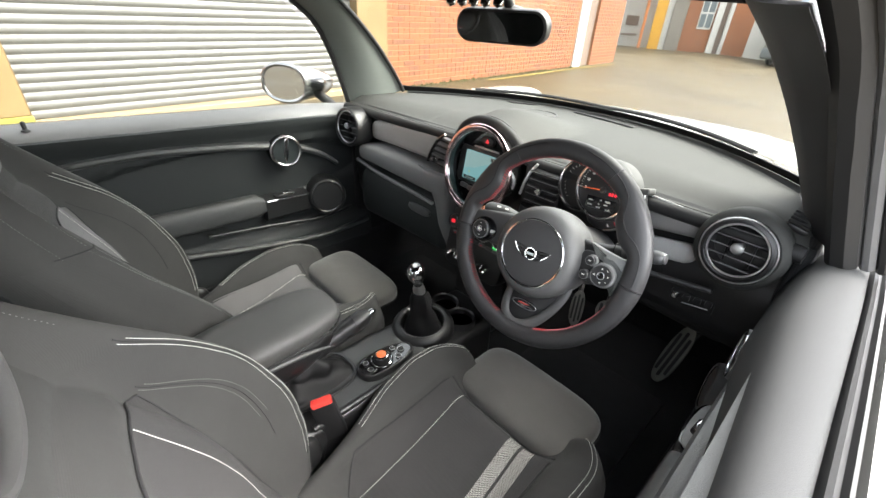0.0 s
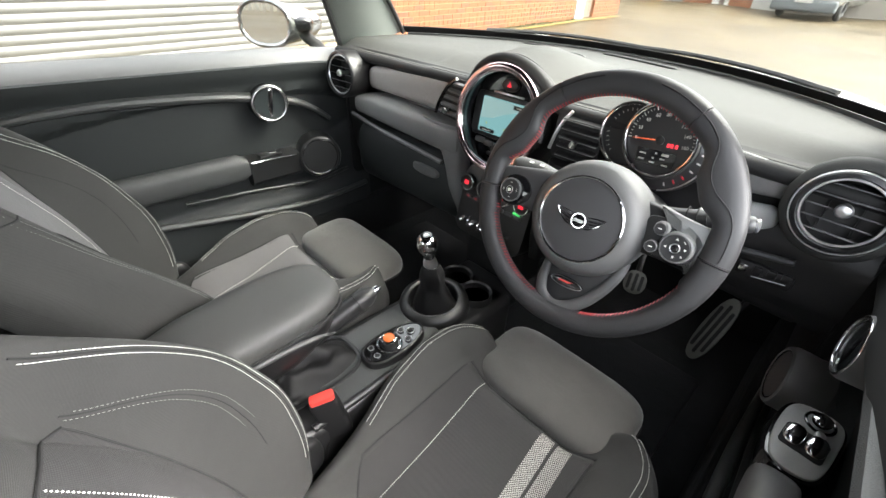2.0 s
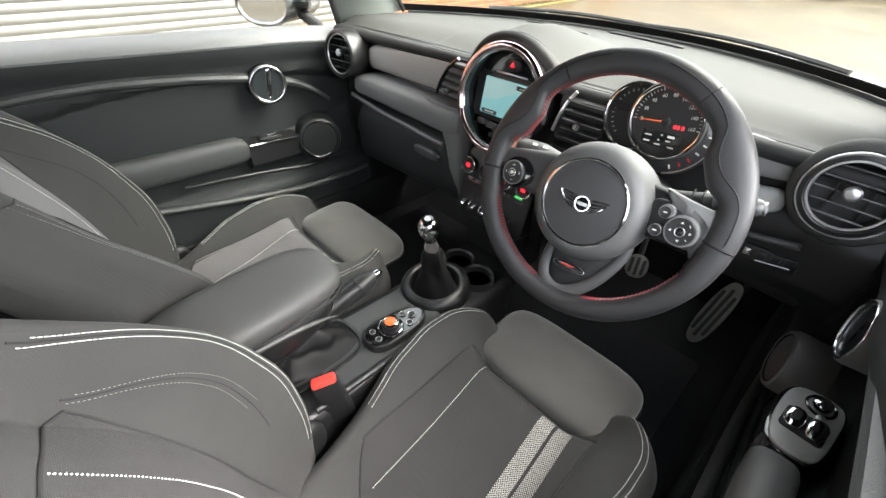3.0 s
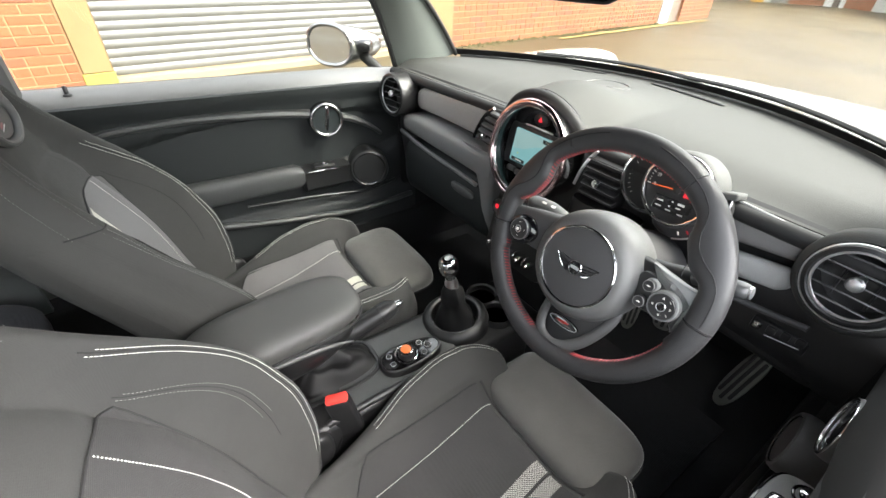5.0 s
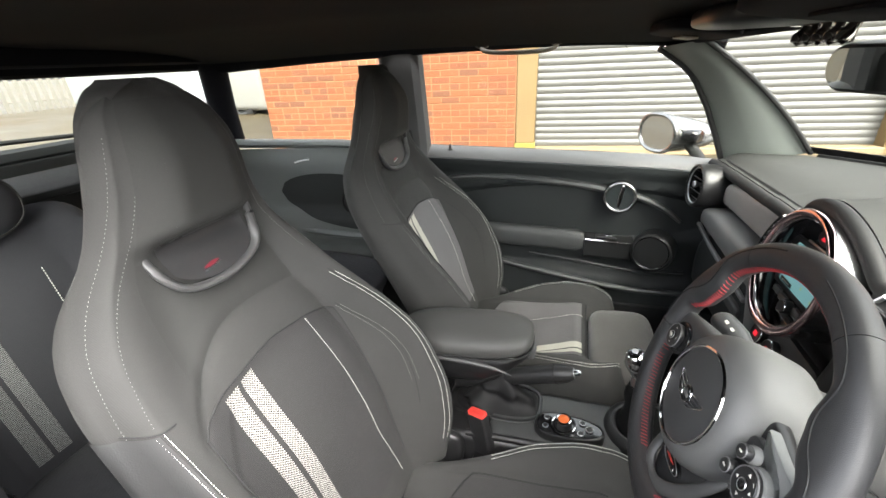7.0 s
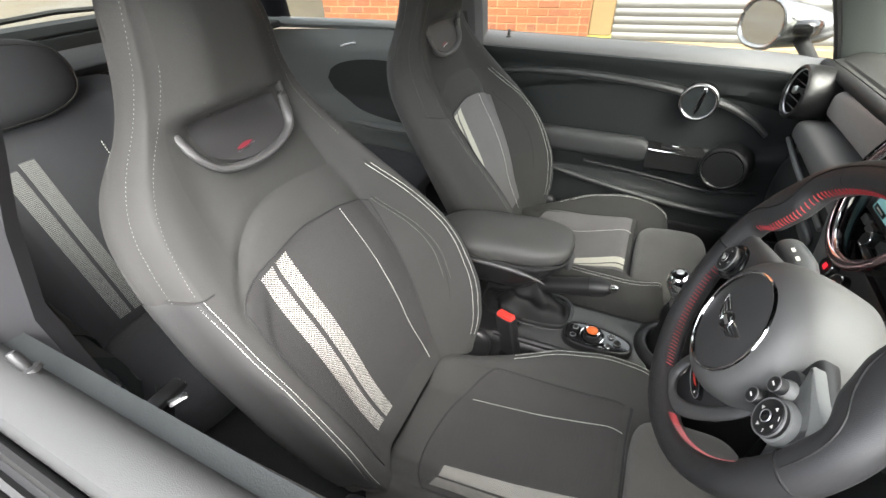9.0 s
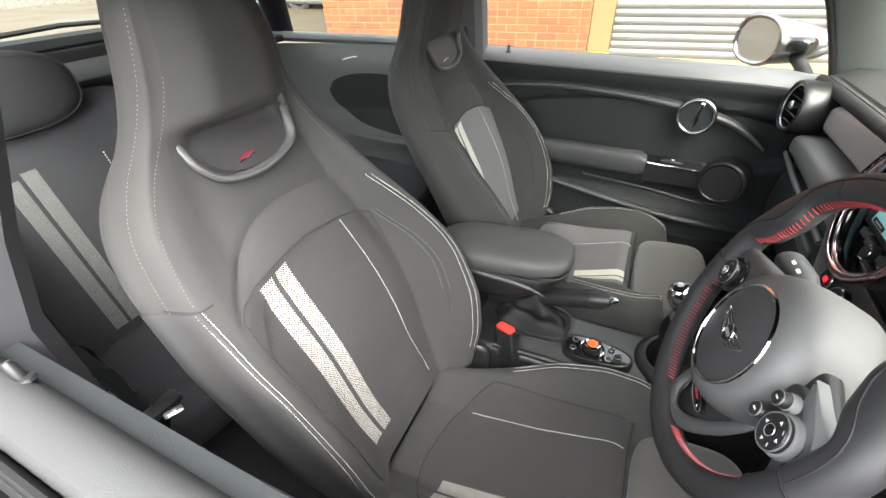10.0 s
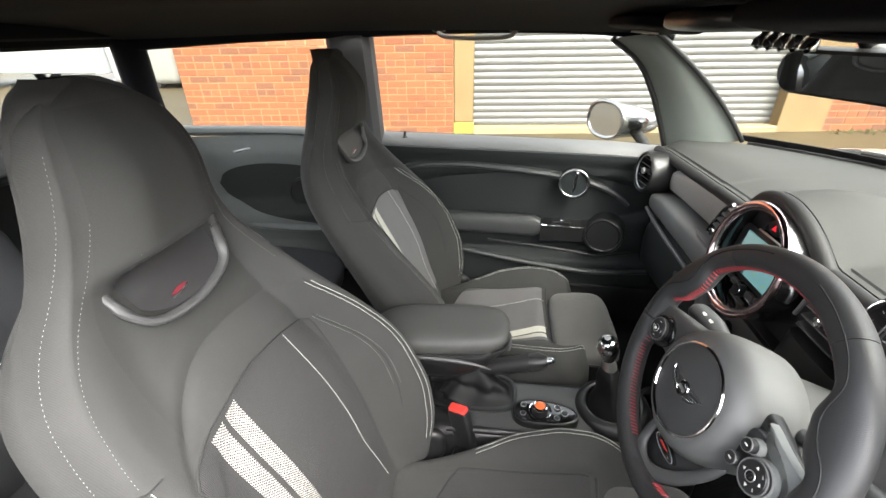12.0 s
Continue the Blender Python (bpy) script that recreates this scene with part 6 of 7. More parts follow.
for i in range(13):
    v = i / 12
    c = Vector((0.012 + 0.012 * v, 0.045 - 0.032 * v, 0.432 + 0.155 * v))
    r = 0.036 * (1 - v) ** 0.9 + 0.018 + 0.004 * math.sin(9 * v)
    boot.append([c + Vector((r * (1 + 0.13 * math.sin(4 * a + 3 * v)) * math.cos(a), r * (1 + 0.13 * math.cos(3 * a - 2 * v)) * math.sin(a), 0.006 * math.sin(5 * a) * (1 - v))) for a in [2 * math.pi * k / 28 for k in range(28)]])
part("boot", loft(boot), boot_leather, lever, "black creased leather boot")
kd = Vector((0.006, -0.02, 0.09)).normalized()
km = facing((0.024, 0.012, 0.587), kd, (0, 1, 0))
part("collar", revolve([(0.017, 0), (0.016, 0.012), (0.0135, 0.016), (0.013, 0.03)], km, 24), satin, lever)
part("knob", revolve([(0.012, 0.024), (0.0135, 0.032), (0.018, 0.045), (0.0225, 0.058), (0.024, 0.070), (0.0225, 0.081), (0.017, 0.090), (0.008, 0.094), (0, 0.0945)], km, 36), chrome, lever, "polished chrome gear knob")
cap = part("cap", revolve([(0.0135, 0.0915), (0.0125, 0.0945), (0, 0.0965)], km, 28), piano, lever, "black shift pattern cap")
part("cap_mark", revolve([(0.007, 0.0955), (0.006, 0.0972), (0, 0.0974)], km, 20), satin, cap, "small silver mark")

ctl = thing("rotary_controller", (0.058, -0.125, 0.44), "black rotary controller with orange-lit knob and buttons", "controller")
cp = Matrix.Translation((0.056, -0.124, 0.439)) @ pose(0, 0, 0, 3, 0, -4)


def boat(k, h, n=48):
    """Outline of the plinth: round behind, narrower in front."""
    out = []
    for i in range(n):
        a = 2 * math.pi * i / n
        w = 0.039 - 0.008 * math.sin(a)
        out.append(cp @ Vector((k * w * math.copysign(abs(math.cos(a)) ** 0.8, math.cos(a)), (0.080 * (1 - (1 - k) * 0.45)) * math.copysign(abs(math.sin(a)) ** 0.8, math.sin(a)), h)))
    return out


part("plinth", loft([boat(0.98, -0.004), boat(1.0, 0.006), boat(0.99, 0.014), boat(0.95, 0.019), boat(0.86, 0.0205), boat(0.82, 0.0175), boat(0.4, 0.0165)]), black_plastic, ctl)
part("deck", loft([boat(0.80, 0.016), boat(0.79, 0.0188), boat(0.3, 0.0192)]), piano, ctl, "gloss black button deck")
part("ring", ring_tube(cp @ pose(0, -0.012, 0.0225), 0.0265, 0.0027, 48, 8), chrome, ctl, "bright ring")
part("knob", revolve([(0.0195, 0.016), (0.0200, 0.030), (0.0188, 0.036), (0.0160, 0.0385), (0.0140, 0.0385)], cp @ pose(0, -0.012, 0), 36), black_plastic, ctl)
part("knob_rim", ring_tube(cp @ pose(0, -0.012, 0.0378), 0.0155, 0.0032, 40, 8), chrome, ctl)
part("lit_cap", revolve([(0.0128, 0.036), (0.0120, 0.0392), (0.007, 0.0402), (0, 0.0404)], cp @ pose(0, -0.012, 0), 28), amber_glow, ctl, "orange lit cap")
for x, y, r in ((-0.0155, 0.030, 0.0070), (0.0165, 0.028, 0.0070), (0.0, 0.046, 0.0085), (-0.013, -0.052, 0.0065), (0.013, -0.052, 0.0065)):
    part("button", revolve([(r, 0.016), (r, 0.0225), (r * 0.8, 0.0238), (0, 0.0238)], cp @ pose(x, y, 0), 18), black_plastic, ctl)
    part("button_ring", ring_tube(cp @ pose(x, y, 0.0226), r, 0.0007, 20, 5), satin, ctl)

hb = thing("handbrake", (-0.02, -0.3, 0.45), "black handbrake lever with chrome button and leather gaiter", "handbrake")
hp = smooth_path([(-0.038, -0.42, 0.452), (-0.032, -0.32, 0.488), (-0.026, -0.23, 0.520), (-0.020, -0.165, 0.543)], 8)
part("grip", tube(hp, [0.019 + 0.004 * sstep(i / len(hp)) for i in range(len(hp))], 18), black_plastic, hb, "smooth black grip")
part("grip_end", tube([(-0.0198, -0.163, 0.544), (-0.017, -0.140, 0.552), (-0.0155, -0.122, 0.557)], [0.0235, 0.0225, 0.013], 18), black_plastic, hb, "black end cap")
part("end_ring", ring_tube(facing((-0.0199, -0.1645, 0.5435), (0.05, 0.92, 0.33)), 0.0232, 0.0013, 32, 6), matt_black, hb)
part("button", tube([(-0.0155, -0.126, 0.557), (-0.0135, -0.112, 0.562), (-0.0130, -0.106, 0.563)], [0.0085, 0.0085, 0.004], 14), chrome, hb, "chrome release button")
gt = []
for i in range(33):
    v = i / 32
    cx, cy = -0.008 - 0.022 * v, -0.300 - 0.030 * v
    ring = []
    for k in range(64):
        a = 2 * math.pi * k / 64
        # long slack folds that sweep from the frame up to the lever
        fold = 0.010 * math.sin(math.pi * v) * math.sin(3 * a + 7 * v + 0.8) + 0.005 * math.sin(math.pi * v) * math.sin(7 * a - 5 * v)
        w, l = 0.060 - 0.040 * v ** 0.7, 0.112 - 0.070 * v ** 0.8
        ring.append(Vector((cx + (w + fold) * math.copysign(abs(math.cos(a)) ** 0.75, math.cos(a)), cy + (l + fold) * math.copysign(abs(math.sin(a)) ** 0.75, math.sin(a)), 0.436 + 0.056 * v ** 1.3 + 0.030 * v * math.sin(a) + 0.006 * math.sin(math.pi * v) * math.cos(4 * a + 2))))
    gt.append(ring)
part("gaiter", loft(gt), boot_leather, hb, "creased black leather gaiter")
part("gaiter_frame", tube([Vector((-0.008 + 0.066 * math.copysign(abs(math.cos(a)) ** 0.6, math.cos(a)), -0.312 + 0.117 * math.copysign(abs(math.sin(a)) ** 0.6, math.sin(a)), 0.442)) for a in [2 * math.pi * k / 56 for k in range(56)]], 0.005, 8, closed=True, flat=0.6), black_plastic, hb)

ar = part("armrest", rbox((-0.018, -0.56, 0.50), (0.05, 0.05, 0.16), 0.01), black_plastic, console, "folding armrest with padded grey lid")
part("lid", superbox((-0.016, -0.392, 0.634), (0.082, 0.172, 0.036), (2.6, 3.4), pose(0, 0, 0, 5), 56, 24), lid_skin, ar, "padded dark grey lid")
bx = []
for i in range(25):
    v = i / 24
    y = -0.555 + 0.325 * v
    k = (1 - max(0.0, (v - 0.82) / 0.18) ** 2 * 0.75) * (1 - max(0.0, (0.1 - v) / 0.1) ** 2 * 0.5)
    zt, zb = 0.606 + 0.028 * v, 0.515 + 0.020 * v + 0.060 * sstep((v - 0.60) / 0.42)
    c, h = (zt + zb) / 2, (zt - zb) / 2
    bx.append([Vector((-0.016 + 0.078 * k * math.copysign(abs(math.cos(a)) ** 0.45, math.cos(a)) * (1 - 0.16 * max(0.0, -math.sin(a))), y, c + h * math.copysign(abs(math.sin(a)) ** 0.6, math.sin(a)))) for a in [2 * math.pi * q / 36 for q in range(36)]])
part("box", loft(bx), box_black, ar, "black stowage box with tapered front")
for k in (1, -1):
    sw_ = smooth_path([Vector((-0.016 + k * 0.0765, -0.50, 0.596)), Vector((-0.016 + k * 0.0795, -0.44, 0.606)), Vector((-0.016 + k * 0.0800, -0.36, 0.607)), Vector((-0.016 + k * 0.0785, -0.30, 0.598)), Vector((-0.016 + k * 0.0760, -0.262, 0.584))], 8)
    part("side_swage", tube(sw_, [0.001 + 0.0048 * math.sin(math.pi * i / (len(sw_) - 1)) for i in range(len(sw_))], 10), loop_plastic, ar, "raised grey swage line")
part("catch", superbox((-0.012, -0.224, 0.612), (0.022, 0.010, 0.020), (3, 3)), loop_plastic, ar, "grey lid catch")
part("edge_line", tube([Vector((-0.016 + 0.080 * math.copysign(abs(math.cos(a)) ** 0.52, math.cos(a)), -0.392 + 0.169 * math.copysign(abs(math.sin(a)) ** 0.52, math.sin(a)), 0.6165 + 0.0150 * math.sin(a))) for a in [2 * math.pi * k / 56 for k in range(56)]], 0.0032, 8, closed=True), matt_black, ar)

bk = thing("seat_belt_buckle", (0.105, -0.33, 0.40), "black seat belt buckle with red release button", "belt buckle")
bq = Matrix.Translation((0.110, -0.328, 0.474)) @ pose(0, 0, 0, 0, -12, 65)
part("body", outline_plate(round_rect(0.052, 0.026, 0.007), bq @ pose(0, 0, -0.085), 0.108, 0.004), black_plastic, bk)
part("release", outline_plate(round_rect(0.046, 0.021, 0.005), bq @ pose(0, 0, 0.018), 0.014, 0.004), red_plastic, bk, "red release button")
part("stalk", tube([(0.105, -0.335, 0.40), (0.112, -0.36, 0.33)], 0.014, 10, flat=0.5), black_plastic, bk)

bt_ = thing("belt_tongue", (0.622, -0.74, 0.63), "chrome belt tongue lying between seat and door pillar", "belt tongue")
part("plate", outline_plate(round_rect(0.030, 0.012, 0.004), facing((0.622, -0.742, 0.628), (0.2, 0.5, 1)), 0.003, 0.001), mirror_cap, bt_)
part("grip", rbox((0.622, -0.765, 0.632), (0.055, 0.03, 0.014), 0.005), black_plastic, bt_)
part("strap", tube(smooth_path([(0.622, -0.775, 0.63), (0.64, -0.79, 0.54), (0.65, -0.78, 0.40), (0.65, -0.76, 0.24)], 6), 0.022, 8, flat=0.08, up=Vector((1, 0, 0))), black_plastic, bt_)

# ---- pedals ----
PEDALS = (("clutch_pedal", (0.205, 0.595, 0.350), (0.35, -0.8, 0.5), 0.046, 0.125, "ribbed oval steel clutch pedal with rubber strips"),
          ("brake_pedal", (0.305, 0.590, 0.398), (0.25, -0.85, 0.5), 0.062, 0.070, "rounded steel brake pedal with rubber strips"),
          ("accelerator_pedal", (0.533, 0.605, 0.362), (-0.30, -0.85, 0.45), 0.060, 0.205, "long oval steel accelerator pedal with slots"))
for name, at_, face_to, w, h, lab in PEDALS:
    pd = thing(name, at_, lab, "pedal")
    pm = facing(at_, face_to)
    oval_ = [(0.5 * w * math.copysign(abs(math.cos(a)) ** 0.8, math.cos(a)), 0.5 * h * math.copysign(abs(math.sin(a)) ** 0.85, math.sin(a))) for a in [2 * math.pi * k / 40 for k in range(40)]]
    part("plate", outline_plate(oval_, pm, 0.006, 0.002), worn_steel, pd)
    for k in (-1, 0, 1):
        part("rib", outline_plate(round_rect(w * 0.15, h * (0.66 if k else 0.80), w * 0.07), pm @ pose(w * 0.27 * k, 0, 0.0055), 0.003, 0.001), rubber, pd)
    part("arm", tube([pm @ Vector((0, 0, -0.002)), pm @ Vector((0, 0.08, -0.05)), pm @ Vector((0, 0.2, -0.08))], 0.009, 8), black_plastic, pd)
solo("floor_mat", rbox((0.36, 0.24, 0.228), (0.42, 0.6, 0.014), 0.006), carpet, "black carpet footwell mat", "floor mat")
solo("floor_mat", rbox((-0.36, 0.24, 0.228), (0.42, 0.6, 0.014), 0.006), carpet, "black carpet footwell mat", "floor mat")

# ---- front seats ----
SPINE = [(0.40, -0.450), (0.50, -0.492), (0.62, -0.532), (0.73, -0.582), (0.83, -0.630), (0.93, -0.672), (1.0, -0.694), (1.06, -0.688), (1.14, -0.674), (1.22, -0.676), (1.29, -0.690)]
WIDTH = [(0.40, 0.205), (0.50, 0.226), (0.62, 0.238), (0.76, 0.240), (0.88, 0.228), (0.95, 0.210), (1.0, 0.178), (1.05, 0.142), (1.10, 0.121), (1.15, 0.110), (1.19, 0.098), (1.215, 0.083), (1.235, 0.060), (1.246, 0.038), (1.252, 0.010)]
INNER = [(0.40, 0.205), (0.50, 0.238), (0.60, 0.256), (0.70, 0.268), (0.76, 0.262), (0.82, 0.240), (0.87, 0.216), (0.92, 0.196), (0.97, 0.182), (1.0, 0.168)] + WIDTH[7:]
BOLSTER = [(0.40, 0.05), (0.50, 0.11), (0.60, 0.130), (0.72, 0.125), (0.84, 0.095), (0.92, 0.06), (1.0, 0.02), (1.06, 0.0), (1.3, 0.0)]
THICK = [(0.40, 0.10), (0.6, 0.115), (0.9, 0.12), (1.02, 0.10), (1.12, 0.10), (1.19, 0.082), (1.225, 0.060), (1.243, 0.036), (1.252, 0.010)]
SEAT_X = 0.358
OUTER = {"gain": 1.0}      # height of the outer bolster; the passenger seat is less worn down


def arch_z(u):
    return 0.908 - 0.16 * max(0.0, u) ** 2.2 - 0.03 * max(0.0, -u) ** 2


def crown(z):
    """How far the rounded top of the head leans back."""
    t = min(1.0, max(0.0, (z - 1.14) / 0.113))
    return 0.050 * (1 - math.sqrt(1 - t * t))


def back_at(u, z):
    """Front face of the backrest; u runs from -1 to 1 across."""
    w = soft_curve(WIDTH if u > 0 else INNER, z, 0.02 if z < 1.2 else 0.006)
    y = soft_curve(SPINE, z, 0.03)
    b = soft_curve(BOLSTER, z, 0.03)
    if u > 0:
        b *= OUTER["gain"] * (0.38 + 0.20 * (1 - sstep((z - 0.56) / 0.24)))
    a = abs(u)
    y += b * (sstep((a - 0.60) / 0.28) if u < 0 else sstep((a - 0.48) / 0.36))
    y -= (0.035 + 0.35 * b) * max(0.0, (a - 0.90) / 0.10) ** 2
    y += 0.034 * sstep((0.92 - a) / 0.62) * sstep((z - 1.040) / 0.030) * sstep((1.275 - z) / 0.13)      # head cushion
    y -= 0.010 * math.exp(-((z - 1.035) / 0.018) ** 2) * sstep((0.62 - a) / 0.2)
    y -= 0.0055 * math.exp(-((z - arch_z(u)) / 0.009) ** 2) * sstep((0.85 - a) / 0.15)
    y -= 0.006 * sstep(((0.66 if u < 0 else 0.80) - a) / 0.06) * sstep((arch_z(u) - 0.045 - z) / 0.03)
    y += 0.018 * sstep((0.93 - z) / 0.10) * sstep((z - 0.52) / 0.2) * sstep((0.80 - a) / 0.35)      # padded middle
    return Vector((w * u + 0.045 * (z - 0.72), y - crown(z), z))


def on_back(u, z, lift=0.002):
    p = back_at(u, z)
    e = 1e-3
    n = (back_at(u + e, z) - p).cross(back_at(u, z + e) - p).normalized()
    if n.y < 0:
        n = -n
    return p + n * lift


CREST = [(-0.47, 0.150), (-0.38, 0.160), (-0.30, 0.172), (-0.25, 0.188), (-0.20, 0.206), (-0.10, 0.226), (-0.02, 0.225), (0.025, 0.203), (0.05, 0.178), (0.075, 0.155)]
CREST_Z = [(-0.47, 0.400), (-0.38, 0.420), (-0.30, 0.450), (-0.20, 0.480), (-0.10, 0.492), (-0.02, 0.490), (0.025, 0.484), (0.05, 0.474), (0.075, 0.458)]
DIP = [(-0.47, 0.355), (-0.35, 0.370), (-0.20, 0.395), (-0.10, 0.424), (-0.055, 0.440), (-0.035, 0.424), (-0.01, 0.385), (0.08, 0.365)]


def cush_xy(x, y):
    """Top of the seat cushion at x across and y along: a dip between two crests."""
    c, a = soft_curve(CREST, y, 0.02), abs(x)
    base, top = soft_curve(DIP, y, 0.02), soft_curve(CREST_Z, y, 0.02)
    z = base + (top - base) * sstep((a - 0.085) / (c - 0.085)) ** 0.9
    if a > c:
        z -= 0.040 * ((a - c) / 0.034) ** 2
    z -= 0.006 * math.exp(-((a - 0.150) / 0.006) ** 2) * sstep((-0.02 - y) / 0.03) * sstep((y + 0.40) / 0.05)
    z -= 0.055 * sstep((y - 0.035) / 0.04) ** 2
    return Vector((x, y, z))


def cush_at(u, v):
    y = -0.47 + 0.545 * v
    return cush_xy(u * (soft_curve(CREST, y, 0.02) + 0.034), y)


def on_cush(x, y, lift=0.002):
    p = cush_xy(x, y)
    e = 1e-3
    n = (cush_xy(x + e, y) - p).cross(cush_xy(x, y + e) - p).normalized()
    return p + (n if n.z > 0 else -n) * lift


def front_seat(pale):
    s = thing("front_seat", (0, -0.3, 0.22), "charcoal cloth sports seat with grey stripes and white stitching", "car seat", "front seats")
    us_ = [-1 + 2 * i / 128 for i in range(129)]
    def rear_row(z):
        yb = soft_curve(SPINE, z, 0.03) - soft_curve(THICK, z, 0.02)
        k_ = 0.02 if z < 1.2 else 0.006
        wr, wl = soft_curve(WIDTH, z, k_), soft_curve(INNER, z, k_)
        return [Vector(((wr if u > 0 else wl) * u * (1 - 0.20 * sstep((z - 0.98) / 0.1)) + 0.045 * (z - 0.72), yb + 0.05 * abs(u) ** 6 - crown(z), z)) for u in (1.0, 0.9, 0.6, 0.2, -0.2, -0.6, -0.9, -1.0)]
    def flank(z, k):
        return back_at(1.0, z).lerp(rear_row(z)[0], k) + Vector((0.012 * math.sin(math.pi * k), 0, 0))
    rings = []
    for z in [0.40 + 0.81 * (i / 104) for i in range(104)] + [1.21 + 0.0415 * math.sin(i / 12 * math.pi / 2) for i in range(13)]:
        front, rear = [back_at(u, z) for u in us_], rear_row(z)
        side_r = [flank(z, k) for k in (0.15, 0.3, 0.6)]
        side_l = [rear[-1].lerp(front[0], k) - Vector((0.012 * math.sin(math.pi * k), 0, 0)) for k in (0.4, 0.7)]
        rings.append(front + side_r + rear + side_l)
    back = part("backrest", loft(rings), seat_side, s, "charcoal backrest with tall side bolsters")
    OUT_SEAM = [(0.45, 0.926), (0.55, 0.912), (0.634, 0.898), (0.722, 0.888), (0.79, 0.902), (0.87, 0.930)]
    # smooth trim on the outer bolster, below the cross seam
    def trim(k, v):
        z = 0.44 + 0.420 * v
        p = on_back(soft_curve(OUT_SEAM, z, 0.02) + (1 - soft_curve(OUT_SEAM, z, 0.02)) * k, z, 0.0016) if k <= 1 else flank(z, 0.6 * (k - 1)) + Vector((0.0022, 0.0006, 0))
        return p
    part("bolster_trim", mesh_bm(*grid(trim, [0, 0.25, 0.5, 0.75, 1.0, 1.25, 1.5, 1.75, 2.0], [i / 36 for i in range(37)])), seat_side if pale else seat_trim, back, "smooth dark grey bolster trim")
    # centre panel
    # Passenger seat: centre cloth coloured as if lit.
    centre = seat_center_lit if pale else seat_center
    PAN_TOP = [(-0.655, 0.812), (-0.50, 0.829), (-0.35, 0.838), (0.0, 0.848), (0.15, 0.846), (0.42, 0.841), (0.60, 0.834), (0.70, 0.828), (0.775, 0.815)]
    PAN_IN = [(0.44, 0.600), (0.56, 0.620), (0.66, 0.605), (0.73, 0.620), (0.815, 0.655)]
    PAN_OUT = [(0.44, 0.775), (0.72, 0.778), (0.825, 0.768)]
    def pan_top(q):
        return soft_curve(PAN_TOP, q, 0.02)
    def pan(u, v):
        k = (u + 1) / 2
        zt = pan_top(-0.655 + 1.43 * k)
        z = 0.46 + (zt - 0.46) * v
        q0, q1 = -soft_curve(PAN_IN, z, 0.02), soft_curve(PAN_OUT, z, 0.02)
        return on_back(q0 + (q1 - q0) * k, z, 0.0022)
    part("centre_panel", mesh_bm(*grid(pan, [-1 + 2 * i / 80 for i in range(81)], [i / 60 for i in range(61)])), centre, back, "darker ribbed centre cloth")
    rim = [pan(-1, i / 40) for i in range(41)] + [pan(-1 + 2 * i / 32, 1.0) for i in range(1, 32)] + [pan(1, 1 - i / 40) for i in range(41)]
    part("centre_seam", tube(rim, 0.0016, 6), seat_seam, back)
    # suede upper part with the head cushion
    def sue(u, v):
        w = 0.62 + 0.14 * sstep((v - 0.2) / 0.4)
        z0 = arch_z(u * w)
        return on_back(u * w, z0 + (1.235 - z0) * v, 0.0012)
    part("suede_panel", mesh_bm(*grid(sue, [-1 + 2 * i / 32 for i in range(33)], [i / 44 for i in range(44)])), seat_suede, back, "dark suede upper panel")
    # two woven stripes down the panel on one side
    for u0, u1 in ((0.262, 0.378), (0.415, 0.535)):
        def st(u, v):
            return on_back(u0 + (u1 - u0) * u, 0.458 + (pan_top(u0 + (u1 - u0) * u) - 0.008 - 0.458) * v, 0.0028)
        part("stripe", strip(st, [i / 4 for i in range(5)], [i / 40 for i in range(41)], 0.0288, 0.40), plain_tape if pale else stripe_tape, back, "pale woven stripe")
    CHAIN = [(0.44, 0.450), (0.55, 0.385), (0.68, 0.345), (0.76, 0.345), (0.836, 0.355)]
    part("stitching", dashes([on_back(-soft_curve(CHAIN, z, 0.02), z, 0.0022) for z in np.linspace(0.44, 0.836, 70)], 0.0022, 0.0024, 0.0011), white_thread, back, "white chain stitch")
    # double white seams along the bolsters
    shift = 0.03 if pale else 0.0
    IN_SEAM = [(0.45, 0.825), (0.55, 0.835), (0.66, 0.850), (0.74, 0.862), (0.80, 0.856), (0.85, 0.838 - shift), (0.896, 0.800 - shift)]
    FAINT = [(0.53, 0.735), (0.60, 0.748), (0.68, 0.763), (0.732, 0.752), (0.769, 0.726), (0.819, 0.674)]
    for off in (-0.014, 0.014):
        path = [on_back(-(soft_curve(IN_SEAM, z, 0.02) + off), z, 0.001) for z in np.linspace(0.46, 0.894, 90)]
        part("stitching", dashes(path, 0.0040, 0.0009, 0.0005), white_thread, back, "white seam stitches")
        path = [on_back(soft_curve(OUT_SEAM, z, 0.02) + off, z, 0.001) for z in np.linspace(0.45, 0.862, 80)]
        part("stitching", dashes(path, 0.0040, 0.0009, 0.0005), grey_thread if pale else white_thread, back, "seam stitches")
        if not pale:
            path = [on_back(-(soft_curve(FAINT, z, 0.015) + off * 0.8), z, 0.0008) for z in np.linspace(0.62, 0.819, 40)]
            part("stitching", dashes(path, 0.003, 0.0022, 0.0004), faint_thread, back)
    part("seam", tube([on_back(-soft_curve(IN_SEAM, z, 0.02), z, 0.0) for z in np.linspace(0.45, 0.90, 50)], 0.0012, 6), seat_seam, back)
    part("seam", tube([on_back(-soft_curve(FAINT, z, 0.015), z, 0.0) for z in np.linspace(0.56, 0.822, 40)], 0.0010, 6), seat_seam, back)
    part("seam", tube([on_back(soft_curve(OUT_SEAM, z, 0.02), z, 0.0) for z in np.linspace(0.45, 0.86, 50)], 0.0012, 6), seat_center, back)
